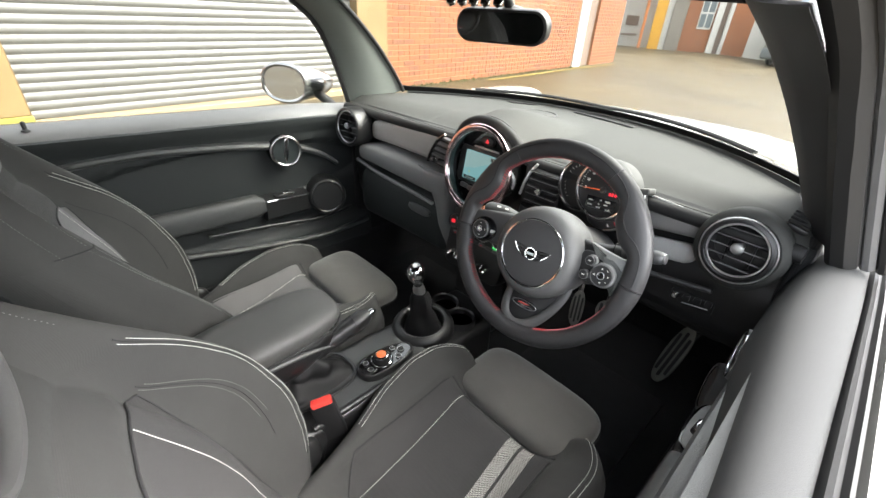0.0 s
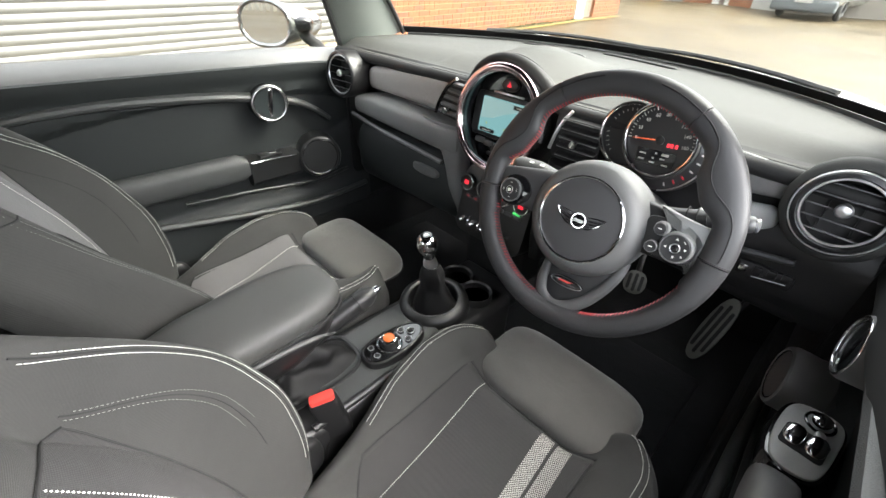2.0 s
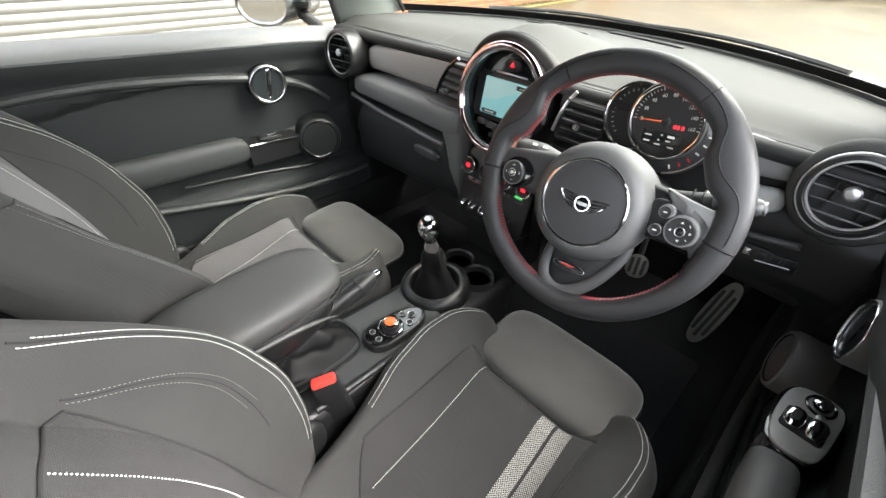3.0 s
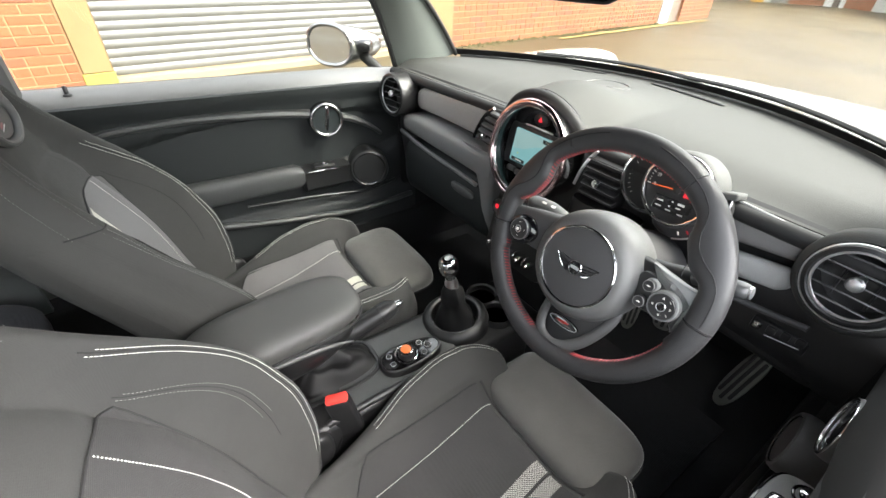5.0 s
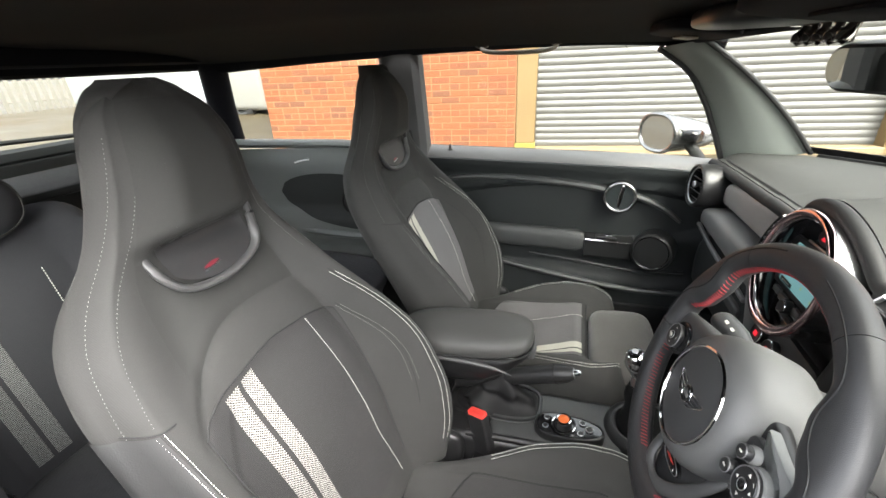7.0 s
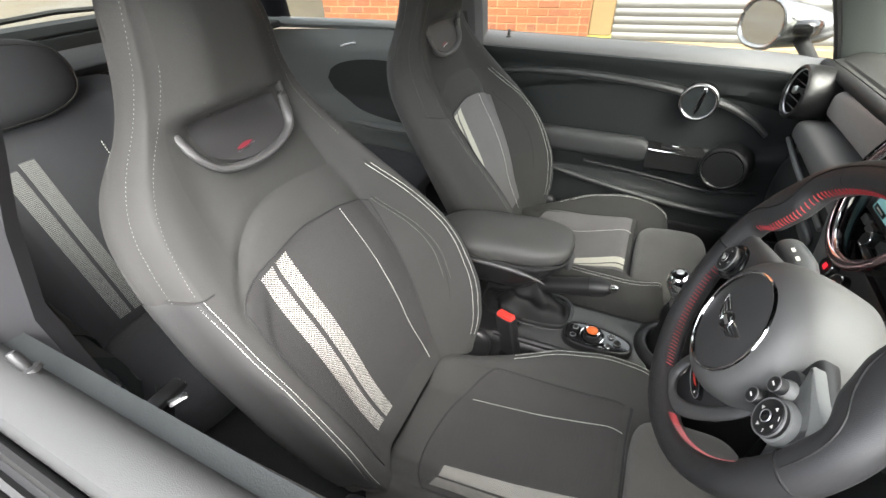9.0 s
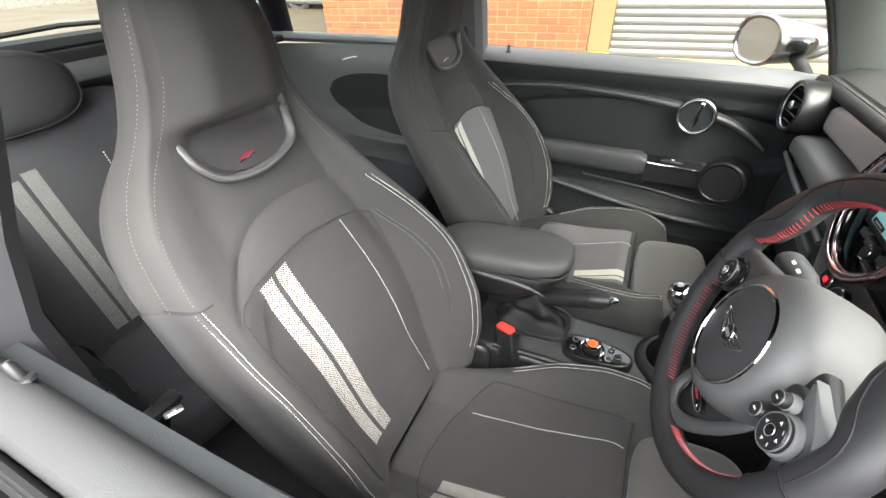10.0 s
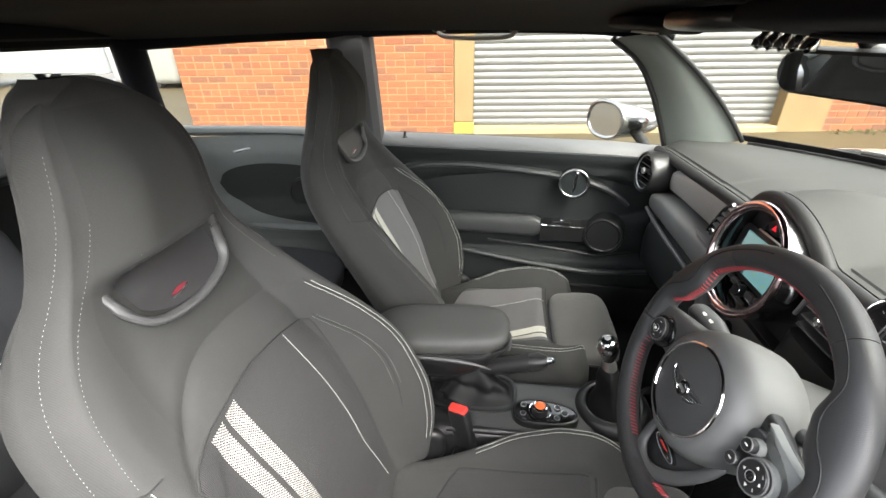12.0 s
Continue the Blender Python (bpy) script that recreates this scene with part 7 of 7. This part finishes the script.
    part("cross_seam", tube([on_back(u, 0.862 + 0.02 * (u - 0.93), 0.0004) for u in np.linspace(0.84, 0.998, 14)], 0.0014, 6), seat_seam, back)
    for table in ([(0.86, 0.990), (0.924, 0.985), (1.007, 0.978), (1.10, 0.955), (1.195, 0.930)], [(0.87, 0.928), (0.935, 0.905), (1.004, 0.870), (1.09, 0.780), (1.19, 0.715)], [(1.07, 0.46), (1.10, 0.475), (1.19, 0.498)]):
        path = [on_back(soft_curve(table, z, 0.02), z, 0.0008) for z in np.linspace(table[0][0], table[-1][0], 70)]
        part("stitching", dashes(path, 0.0022, 0.0034, 0.0004), grey_thread, back)
    for u0 in (0.80, 0.92):
            path = [on_back(-(u0 + 0.02 * math.sin(9 * z)), z, 0.0008) for z in np.linspace(0.95, 1.195, 60)]
            part("stitching", dashes(path, 0.0022, 0.0034, 0.0004), grey_thread, back)
    # strap loop below the head cushion
    def fore(u, z, lift):
        return back_at(u, z) + Vector((0, lift, 0.3 * lift))
    loop = smooth_path([fore(-0.62, 1.058, -0.004), fore(-0.57, 1.020, 0.010), fore(-0.42, 0.980, 0.012), fore(-0.05, 0.962, 0.012), fore(0.30, 0.970, 0.012), fore(0.50, 0.998, 0.011), fore(0.66, 1.042, -0.006)], 6)
    part("head_loop", tube(loop, [0.0085 if 3 < i < len(loop) - 4 else 0.0065 for i in range(len(loop))], 10, flat=0.7), loop_plastic, back, "grey plastic loop")
    # Dark sheet behind the loop stands in for the shaded hollow.
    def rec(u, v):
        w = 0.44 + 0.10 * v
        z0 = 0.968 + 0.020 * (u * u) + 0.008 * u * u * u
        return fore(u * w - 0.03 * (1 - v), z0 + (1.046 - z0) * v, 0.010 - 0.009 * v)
    part("head_recess", mesh_bm(*grid(rec, [-1 + 2 * i / 20 for i in range(21)], [i / 10 for i in range(11)])), loop_shade, back, "sloped sheet under the head cushion, recess shade in its dark grey")
    def bdg(u, v):
        return fore(0.15 * (u - 0.5) + 0.06 + 0.02 * v, 0.988 + (0.0056 * v - 0.0028) * (1 - 0.8 * (2 * u - 1) ** 2) - 0.004 * (u - 0.5), 0.0105)
    tag = part("badge", mesh_bm(*grid(bdg, [i / 8 for i in range(9)], [0, 0.5, 1])), tag_red, back, "small red and silver tag")
    part("badge_edge", tube([fore(0.17 * (u - 0.5) + 0.065, 0.984 - 0.004 * (u - 0.5), 0.0110) for u in (0, 0.25, 0.5, 0.75, 1)], 0.0007, 6), satin, tag)
    # cushion
    rings = []
    for i in range(49):
        v = i / 48
        top = [cush_at(u, v) for u in us_]
        w = top[-1].x
        y = top[0].y
        rear = [Vector((k, y, h)) for k, h in ((1.01 * w, top[-1].z - 0.03), (0.97 * w, 0.30), (0.4 * w, 0.29), (-0.4 * w, 0.29), (-0.97 * w, 0.30), (-1.01 * w, top[0].z - 0.03))]
        rings.append(top + rear)
    cu = part("cushion", loft(rings), seat_side, s, "charcoal cushion with raised side bolsters")
    def cpan(u, v):
        x = 0.148 * u
        y0 = -0.400 + 0.060 * abs(u) ** 3 - 0.02 * u
        return on_cush(x, y0 + (-0.046 - y0) * v, 0.0016)
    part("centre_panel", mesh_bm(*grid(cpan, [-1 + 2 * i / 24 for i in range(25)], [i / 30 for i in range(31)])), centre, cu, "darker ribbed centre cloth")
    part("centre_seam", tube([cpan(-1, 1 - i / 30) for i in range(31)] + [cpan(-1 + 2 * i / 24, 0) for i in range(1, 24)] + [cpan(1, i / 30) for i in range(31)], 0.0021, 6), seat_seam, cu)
    # Black tube fills in the shade under the pad's rear edge.
    part("front_gap_shade", tube([on_cush(-0.150 + 0.30 * i / 20, -0.030, -0.004) for i in range(21)], 0.006, 8), matt_black, cu, "black strip for the shaded gap before the thigh support")
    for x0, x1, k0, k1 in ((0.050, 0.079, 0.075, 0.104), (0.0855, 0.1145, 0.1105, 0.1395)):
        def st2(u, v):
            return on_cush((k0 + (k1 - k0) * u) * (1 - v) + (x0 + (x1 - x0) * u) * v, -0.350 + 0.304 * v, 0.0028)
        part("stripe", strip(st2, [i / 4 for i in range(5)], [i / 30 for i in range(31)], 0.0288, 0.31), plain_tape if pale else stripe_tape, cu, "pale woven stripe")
    part("stripe_gap", tube([on_cush(0.1073 + (0.0822 - 0.1073) * v, -0.350 + 0.310 * v, 0.001) for v in np.linspace(0, 1, 30)], 0.0022, 6), seat_suede, cu)
    part("stitching", dashes([on_cush(-0.088 - 0.012 * v, -0.350 + 0.310 * v, 0.0020) for v in np.linspace(0, 1, 60)], 0.0022, 0.0024, 0.0011), white_thread, cu, "white chain stitch")
    for sx in (-1, 1):
        for off in (-0.005, 0.005):
            path = [on_cush(sx * (soft_curve(CREST, y, 0.02) + off), y, 0.0008) for y in np.linspace(-0.285, 0.052, 80)]
            part("stitching", dashes(path, 0.0040, 0.0012, 0.0006), white_thread, cu, "white seam stitches")
        part("seam", tube([on_cush(sx * soft_curve(CREST, y, 0.02), y, -0.0003) for y in np.linspace(-0.285, 0.060, 60)], 0.0012, 6), seat_center, cu)
    tm_ = pose(0, 0, 0, 3)
    th = part("thigh_support", superbox((0.002, 0.076, 0.410), (0.173, 0.099, 0.046), (2.7, 4.6), tm_, 64, 28), thigh_suede_lit, s, "padded dark suede thigh support with light put into its colour")
    ty = [Vector((0.002 + 0.174 * math.copysign(abs(math.cos(a)) ** 0.44, math.cos(a)), 0.076 + 0.100 * math.copysign(abs(math.sin(a)) ** 0.44, math.sin(a)), 0.398 + 0.005 * math.sin(a))) for a in [2 * math.pi * k / 72 for k in range(72)]]
    part("seam", tube(ty, 0.0025, 6, closed=True), matt_black, th)
    part("base", rbox((0, -0.20, 0.285), (0.40, 0.44, 0.10), 0.02, 3), black_plastic, s, "black plastic seat base")
    for sx in (-1, 1):
        part("rail", rbox((sx * 0.17, -0.18, 0.232), (0.03, 0.52, 0.03), 0.004), black_plastic, s)
        part("hinge_cover", superbox((sx * 0.225, -0.42, 0.40), (0.018, 0.06, 0.05), (3, 3)), black_plastic, s)
    return s


driver_seat = front_seat(False)
driver_seat.matrix_basis = Matrix.Translation((SEAT_X, -0.3, 0.22))
OUTER["gain"] = 1.75
passenger_seat = front_seat(True)
passenger_seat.matrix_basis = Matrix.Translation((SEAT_X - 0.715, -0.3, 0.22))
for o in passenger_seat.children:
    if o.name.split(".")[0] in ("cushion", "thigh_support"):
        o.matrix_basis = Matrix.Translation((0.002, -0.05, 0.006)) @ o.matrix_basis
passenger_seat["label"] = "charcoal sports seat with light put into its paler grey centre, cream stripes"

# ---- rear bench ----
bench = thing("rear_bench", (0, -1.0, 0.22), "dark cloth rear bench, one striped backrest up, other folded", "car seat")


def rear_place(x0):
    r = bench
    def bk_at(u, v):
        z = 0.46 + 0.53 * v
        a = abs(u)
        return Vector((x0 + 0.250 * u, -1.22 - 0.115 * v + 0.035 * sstep((a - 0.5) / 0.4) - 0.03 * max(0, (a - 0.9) / 0.1) ** 2 - 0.05 * max(0, (v - 0.92) / 0.08) ** 2, z - 0.05 * max(0.0, (a - 0.7) / 0.3) ** 2 * v))
    b = part("backrest", thick_sheet(bk_at, [-1 + 2 * i / 28 for i in range(29)], [i / 24 for i in range(25)], 0.10), rear_cloth, r)
    def pn(u, v):
        return bk_at(0.55 * u, 0.03 + 0.80 * v - 0.05 * u * u * v) + Vector((0, 0.0025, 0))
    part("centre_panel", mesh_bm(*grid(pn, [-1 + i / 8 for i in range(17)], [i / 12 for i in range(13)])), rear_cloth, b)
    for u0, u1 in ((0.18, 0.30), (0.335, 0.455)):
        part("stripe", strip(lambda u, v: bk_at(u0 + (u1 - u0) * u, 0.05 + (0.74 - 0.02 * (u0 > 0.3)) * v) + Vector((0, 0.0045, 0)), [0, 0.5, 1], [i / 12 for i in range(13)], 0.030, 0.41), rear_tape_dim, b, "pale woven stripe")
    part("stitching", dashes([bk_at(-0.36, 0.05 + 0.72 * v) + Vector((0, 0.004, 0)) for v in np.linspace(0, 1, 20)], 0.004, 0.0025, 0.0014), white_thread, b)
    hx, hz = x0 + 0.035, 1.02
    hr = part("headrest", superbox((hx, -1.335, hz), (0.155, 0.050, 0.080), (2.6, 2.6)), rear_cloth, r, "low oval dark headrest")
    part("piping", tube([Vector((hx + 0.146 * math.copysign(abs(math.cos(a)) ** 0.77, math.cos(a)), -1.335 + 0.030, hz + 0.071 * math.copysign(abs(math.sin(a)) ** 0.77, math.sin(a)))) for a in [2 * math.pi * k / 48 for k in range(48)]], 0.0016, 6, closed=True), seat_side, hr)
    part("cushion", superbox((x0, -1.06, 0.39), (0.28, 0.20, 0.075), (4, 4)), rear_cloth, r)
    return r


rear_place(0.37)
part("cushion", superbox((-0.33, -1.06, 0.39), (0.27, 0.20, 0.075), (4, 4)), rear_cloth, bench)
fb = part("folded_backrest", superbox((-0.33, -1.06, 0.505), (0.255, 0.25, 0.045), (4, 3.4), pose(0, 0, 0, -3)), rear_cloth, bench, "backrest folded down flat")
part("release_strap", tube([(-0.10, -0.85, 0.545), (-0.10, -0.82, 0.555), (-0.13, -0.80, 0.55)], 0.008, 8, flat=0.3), grey_thread, fb)

# ---- beyond the yard ----
FAR = Matrix.Translation((-7.53, 20.9, 0)) @ pose(0, 0, 0, 0, 0, 21)


def fslab(x0, x1, y0, y1, z0, z1, bevel=0.0):
    bm = rbox(((x0 + x1) / 2, (y0 + y1) / 2, (z0 + z1) / 2), (x1 - x0, y1 - y0, z1 - z0), bevel, 1)
    bmesh.ops.transform(bm, matrix=FAR, verts=bm.verts)
    return bm


far = thing("far_workshop", FAR.translation, "brick unit with white doors, yellow post and small window", "building")
brick_far = surface("far_brick", (0.20, 0.078, 0.034), 0.85, vary=0.25, scale=3, fine=0.4, fine_scale=60)
part("back_wall", fslab(-3.6, -0.12, 0.9, 1.2, 0, 5), white_pvc, far, "pale recessed doors", smooth=False)
part("lintel", fslab(-3.6, -0.12, 0.0, 1.2, 3.4, 5), brick_far, far, smooth=False)
part("post", fslab(-1.22, -1.10, -0.05, 0.1, 0, 3.4, 0.01), surface("orange_post", (0.40, 0.13, 0.03), 0.5), far, "slim orange post")
part("yellow_door", fslab(-0.80, -0.36, -0.10, 0.05, 0.05, 3.3, 0.01), yellow_paint, far, "bright yellow door leaf")
part("white_door", fslab(-0.36, -0.12, -0.06, 0.08, 0.05, 3.4, 0.01), white_pvc, far)
part("notice", fslab(-2.0, -1.45, 0.84, 0.9, 1.05, 1.45), dark_door, far, "brown notice board")
part("rail", fslab(-2.1, -1.4, 0.80, 0.84, 0.62, 0.72), dark_door, far)
part("pier", fslab(-0.12, 0.44, -0.15, 0.3, 0, 5, 0.01), grey_render, far, "grey rendered pier")
part("wall", fslab(0.44, 1.55, 0.0, 0.3, 0, 5), brick_far, far, smooth=False)
win = part("window", fslab(0.95, 1.50, -0.03, 0.05, 1.05, 2.3, 0.01), white_pvc, far, "white framed small window")
for x0, x1, z0, z1 in ((1.0, 1.2, 1.12, 1.62), (1.25, 1.45, 1.12, 1.62), (1.0, 1.2, 1.70, 2.2), (1.25, 1.45, 1.70, 2.2)):
    part("pane", fslab(x0, x1, -0.036, -0.025, z0, z1), dull_glass, win, smooth=False)
part("post", fslab(1.55, 1.80, -0.1, 0.2, 0, 5, 0.01), white_pvc, far, "white painted post")
part("door", fslab(1.80, 2.0, 0.05, 0.2, 0, 5), dark_door, far, "dark narrow door")
part("post", fslab(2.0, 2.15, -0.1, 0.2, 0, 5, 0.01), white_pvc, far, "white painted post")
part("wall", fslab(2.15, 3.0, 0.1, 0.3, 0, 5), brick_far, far, smooth=False)
part("door", fslab(3.0, 3.9, 0.1, 0.3, 0, 5), white_pvc, far, "pale door")
part("wall", fslab(3.9, 16.0, 0.1, 0.3, 0, 5), grey_render, far, smooth=False)
part("side_wall", fslab(-3.9, -3.6, -6.0, 1.2, 0, 5), grey_render, far, smooth=False)
weeds = surface("weeds", (0.10, 0.11, 0.02), 0.9, vary=0.4, scale=20)


def van():
    v = thing("white_van", (-2.7, 20.5, 0), "white panel van with dark grille parked in yard", "van")
    m = Matrix.Translation((-2.65, 19.4, 0)) @ pose(0, 0, 0, 0, 0, -6)
    def ring(y, hw, z0, z1, k=4.0):
        return [m @ Vector((hw * math.copysign(abs(math.cos(a)) ** (2 / k), math.cos(a)), y, (z0 + z1) / 2 + (z1 - z0) / 2 * math.copysign(abs(math.sin(a)) ** (2 / k), math.sin(a)))) for a in [2 * math.pi * i / 36 for i in range(36)]]
    prof = [(0.0, 0.80, 0.42, 0.95), (0.06, 0.93, 0.36, 1.10), (0.35, 0.97, 0.32, 1.22), (0.75, 0.98, 0.32, 1.36), (0.95, 0.98, 0.32, 1.55), (1.75, 0.97, 0.32, 2.45), (2.1, 0.98, 0.32, 2.60), (6.5, 0.98, 0.32, 2.60)]
    part("body", loft([ring(*p) for p in prof]), white_paint, v)
    part("bumper", rbox((0, 0, 0), (1.9, 0.25, 0.36), 0.08, 3), surface("van_bumper", (0.09, 0.10, 0.105), 0.6), v, "dark grey bumper").matrix_basis = m @ pose(0, 0.06, 0.42)
    part("grille", rbox((0, 0, 0), (0.95, 0.08, 0.26), 0.05, 3), black_plastic, v, "dark grille").matrix_basis = m @ pose(0, 0.0, 0.88)
    for k in (0.8, 0.96):
        part("grille_bar", rbox((0, 0, 0), (0.9, 0.03, 0.02), 0.005), satin, v).matrix_basis = m @ pose(0, -0.045, k)
    part("emblem", revolve([(0.08, 0), (0.08, 0.02), (0.06, 0.025), (0, 0.025)], m @ facing((0, -0.05, 0.88), (0, -1, 0))), chrome, v)
    part("number_plate", rbox((0, 0, 0), (0.52, 0.02, 0.11), 0.005), white_pvc, v).matrix_basis = m @ pose(0, -0.075, 0.56)
    for sx in (-1, 1):
        part("headlight", superbox((0, 0, 0), (0.16, 0.12, 0.14), (2.6, 2.6)), chrome, v, "clear headlight").matrix_basis = m @ pose(sx * 0.74, 0.10, 0.92)
        part("side_mirror", superbox((0, 0, 0), (0.10, 0.08, 0.17), (3, 3)), black_plastic, v).matrix_basis = m @ pose(sx * 1.13, 1.2, 1.45)
        for y in (0.95, 4.9):
            part("wheel", ring_tube(m @ facing((sx * 0.86, y, 0.34), (1, 0, 0)), 0.24, 0.10, 24, 8), rubber, v, "black tyre")
    scr_ = outline_plate([(-0.82, 0), (0.82, 0), (0.74, 0.95), (-0.74, 0.95)], m @ facing((0, 1.0, 1.50), (0, -0.75, 0.66)) @ pose(0, 0, 0.03), 0.02)
    part("windscreen", scr_, dull_glass, v, "dark windscreen", smooth=False)
    return v


van()


# palisade fence and pale van behind the car
fence = thing("palisade_fence", (-6, -20, 0), "pale galvanised palisade fence behind the yard", "fence")
for k in range(60):
    x = -14 + 0.28 * k
    part("pale", rbox((x, -19.0 + 0.05 * x, 1.25), (0.13, 0.03, 2.5), 0.0), fence_mat, fence, smooth=False)
for z in (0.5, 2.0):
    part("rail", tube([(-14.2, -19.75, z), (3, -18.9, z)], 0.03, 6), fence_mat, fence)
box_van = thing("parked_truck", (-9, -12, 0), "pale box truck parked beyond the workshop corner", "truck")
part("box", rbox((-9.6, -12.0, 1.75), (2.2, 5.0, 2.5), 0.04), surface("truck_pale_grey", (0.24, 0.26, 0.255), 0.4, vary=0.1, scale=1.0), box_van)
part("cab", rbox((-9.6, -8.6, 1.2), (2.1, 1.7, 1.9), 0.15, 3), white_paint, box_van)
part("cab_window", rbox((-8.54, -8.5, 1.65), (0.02, 1.0, 0.6), 0.004), dull_glass, box_van)
for y in (-8.6, -13.4):
    for x in (-8.7, -10.5):
        part("wheel", ring_tube(facing((x, y, 0.42), (1, 0, 0)), 0.30, 0.12, 24, 8), rubber, box_van, "black tyre")

# moss and weeds along the wall foot, and a worn yellow line on the yard
rng = random.Random(5)
verts, faces = [], []
for k in range(700):
    x = 4.1 + 6.0 * rng.random()
    p = WALL @ Vector((x, -0.03 - abs(rng.gauss(0, 0.09)), 0.0))
    s_, turn = 0.008 + 0.018 * rng.random() ** 2, rng.random() * 6.28
    h = s_ * (0.6 + 1.3 * rng.random())
    b0 = len(verts)
    for q in range(3):
        a = turn + 2.094 * q
        verts.append((p.x + s_ * math.cos(a), p.y + s_ * math.sin(a), 0.175))
    verts.append((p.x + s_ * 0.5 * math.cos(turn + 1), p.y + s_ * 0.5 * math.sin(turn + 1), 0.172 + h))
    faces += [(b0, b0 + 1, b0 + 3), (b0 + 1, b0 + 2, b0 + 3), (b0 + 2, b0, b0 + 3)]
solo("moss_fringe", mesh_bm(verts, faces), surface("damp_moss", (0.050, 0.050, 0.014), 0.95, vary=0.4, scale=3, fine=0.5, fine_scale=120), "damp green moss and weeds along the wall foot", "moss", kind="stuff")
line_pts = [(-4.62, 5.6), (-4.80, 7.4), (-5.02, 9.3), (-5.12, 11.3)]
def line_at(u, v):
    k = v * (len(line_pts) - 1)
    i = min(int(k), len(line_pts) - 2)
    a, b = Vector(line_pts[i]), Vector(line_pts[i + 1])
    c = a.lerp(b, k - i)
    return (c.x + 0.05 * (2 * u - 1), c.y, yard_height(c.x, c.y) + 0.012)
solo("yellow_line", mesh_bm(*grid(line_at, [0, 1], [i / 12 for i in range(13)])), surface("worn_yellow_paint", (0.20, 0.145, 0.03), 0.8, vary=0.5, scale=4, fine=0.5, fine_scale=40), "worn yellow line painted on the yard", "road marking", kind="structure")

# ---- shutter slats ----
n_slat = 36
pitch = (2.95 - 0.235) / n_slat
sl_prof = [(-0.003, 0.0), (-0.009, 0.010), (-0.014, 0.024), (-0.015, 0.040), (-0.010, 0.058), (-0.003, 0.070)]
slat_me = None
for k in range(n_slat):
    if slat_me is None:
        rings = [[WALL @ Vector((x, 0.12 + y, z)) for y, z in sl_prof] + [WALL @ Vector((x, 0.125, 0.070)), WALL @ Vector((x, 0.125, 0.0))] for x in (0.035, 3.565)]
        first = part("slat", loft(rings), shutter_mat, shutter, angle=30)
        slat_me = first.data
        ob = first
    else:
        ob = new("slat", slat_me)
        ob.parent = shutter
        ob.matrix_parent_inverse = world_of(shutter).inverted()
    ob.matrix_basis = Matrix.Translation((0, 0, 0.238 + pitch * k))

# ---- bricks ----
BL, BH, BG = 0.215, 0.065, 0.010


def brick_mesh(length):
    bm = bmesh.new()
    bmesh.ops.create_cube(bm, size=1)
    bmesh.ops.scale(bm, vec=(length, 0.03, BH), verts=bm.verts)
    front = [e for e in bm.edges if all(v.co.y < 0 for v in e.verts)]
    bmesh.ops.bevel(bm, geom=front, offset=0.004, segments=1, affect="EDGES")
    me = bpy.data.meshes.new("brick")
    bm.to_mesh(me)
    bm.free()
    me.materials.append(brick_mat)
    return me


full, half = brick_mesh(BL), brick_mesh(0.1025)


def lay(x0, x1, z_top, along, parts_from, parts_to, flip=1):
    """Bricks of one wall face: a stretch as parts, the rest in one mesh."""
    verts, faces = [], []
    rng = random.Random(int(x0 * 10) + 77)
    row = 0
    z = 0.10
    while z < z_top:
        x = x0
        header = row % 4 == 3
        first = True
        while x < x1 - 0.03:
            l = 0.1025 if header or (first and row % 2) else BL
            l = min(l, x1 - x - 0.004)
            first = False
            c = Vector((x + l / 2, rng.uniform(-0.002, 0.002), z + BH / 2))
            m = along @ Matrix.Translation(c)
            as_part = parts_from <= x < parts_to and 0.3 < z < 1.75 and abs(l - BL) < 0.01
            if as_part and lay.left > 0:
                lay.left -= 1
                ob = new("brick", full)
                ob.parent = workshop
                ob.matrix_parent_inverse = world_of(workshop).inverted()
                ob.matrix_basis = m
            else:
                b = len(verts)
                hx, hz, e = l / 2, BH / 2, 0.004
                for (px, py, pz) in ((-hx, 0.015, -hz), (hx, 0.015, -hz), (hx, 0.015, hz), (-hx, 0.015, hz), (-hx, -0.011, -hz), (hx, -0.011, -hz), (hx, -0.011, hz), (-hx, -0.011, hz), (-hx + e, -0.015, -hz + e), (hx - e, -0.015, -hz + e), (hx - e, -0.015, hz - e), (-hx + e, -0.015, hz - e)):
                    verts.append(m @ Vector((px, py, pz)))
                for q in ((0, 1, 5, 4), (1, 2, 6, 5), (2, 3, 7, 6), (3, 0, 4, 7), (4, 5, 9, 8), (5, 6, 10, 9), (6, 7, 11, 10), (7, 4, 8, 11), (8, 9, 10, 11)):
                    faces.append(tuple(b + i for i in q))
            x += l + BG
        z += BH + BG
        row += 1
    ob = part("brickwork", mesh_bm(verts, faces), brick_mat, workshop, "weathered orange bricks", smooth=False)
    tagged(ob, kind="stuff")


lay.left = 280
lay(-3.45, -0.21, 3.1, WALL, -3.45, -0.2)
lay(4.1, 10.15, 3.1, WALL, 90, 91)
lay(11.2, 12.85, 3.1, WALL, 90, 91)
side = WALL @ pose(-3.45, 8.0, 0, 0, 0, -90)
lay(0.0, 8.0, 3.6, side, 90, 91)
ob = None
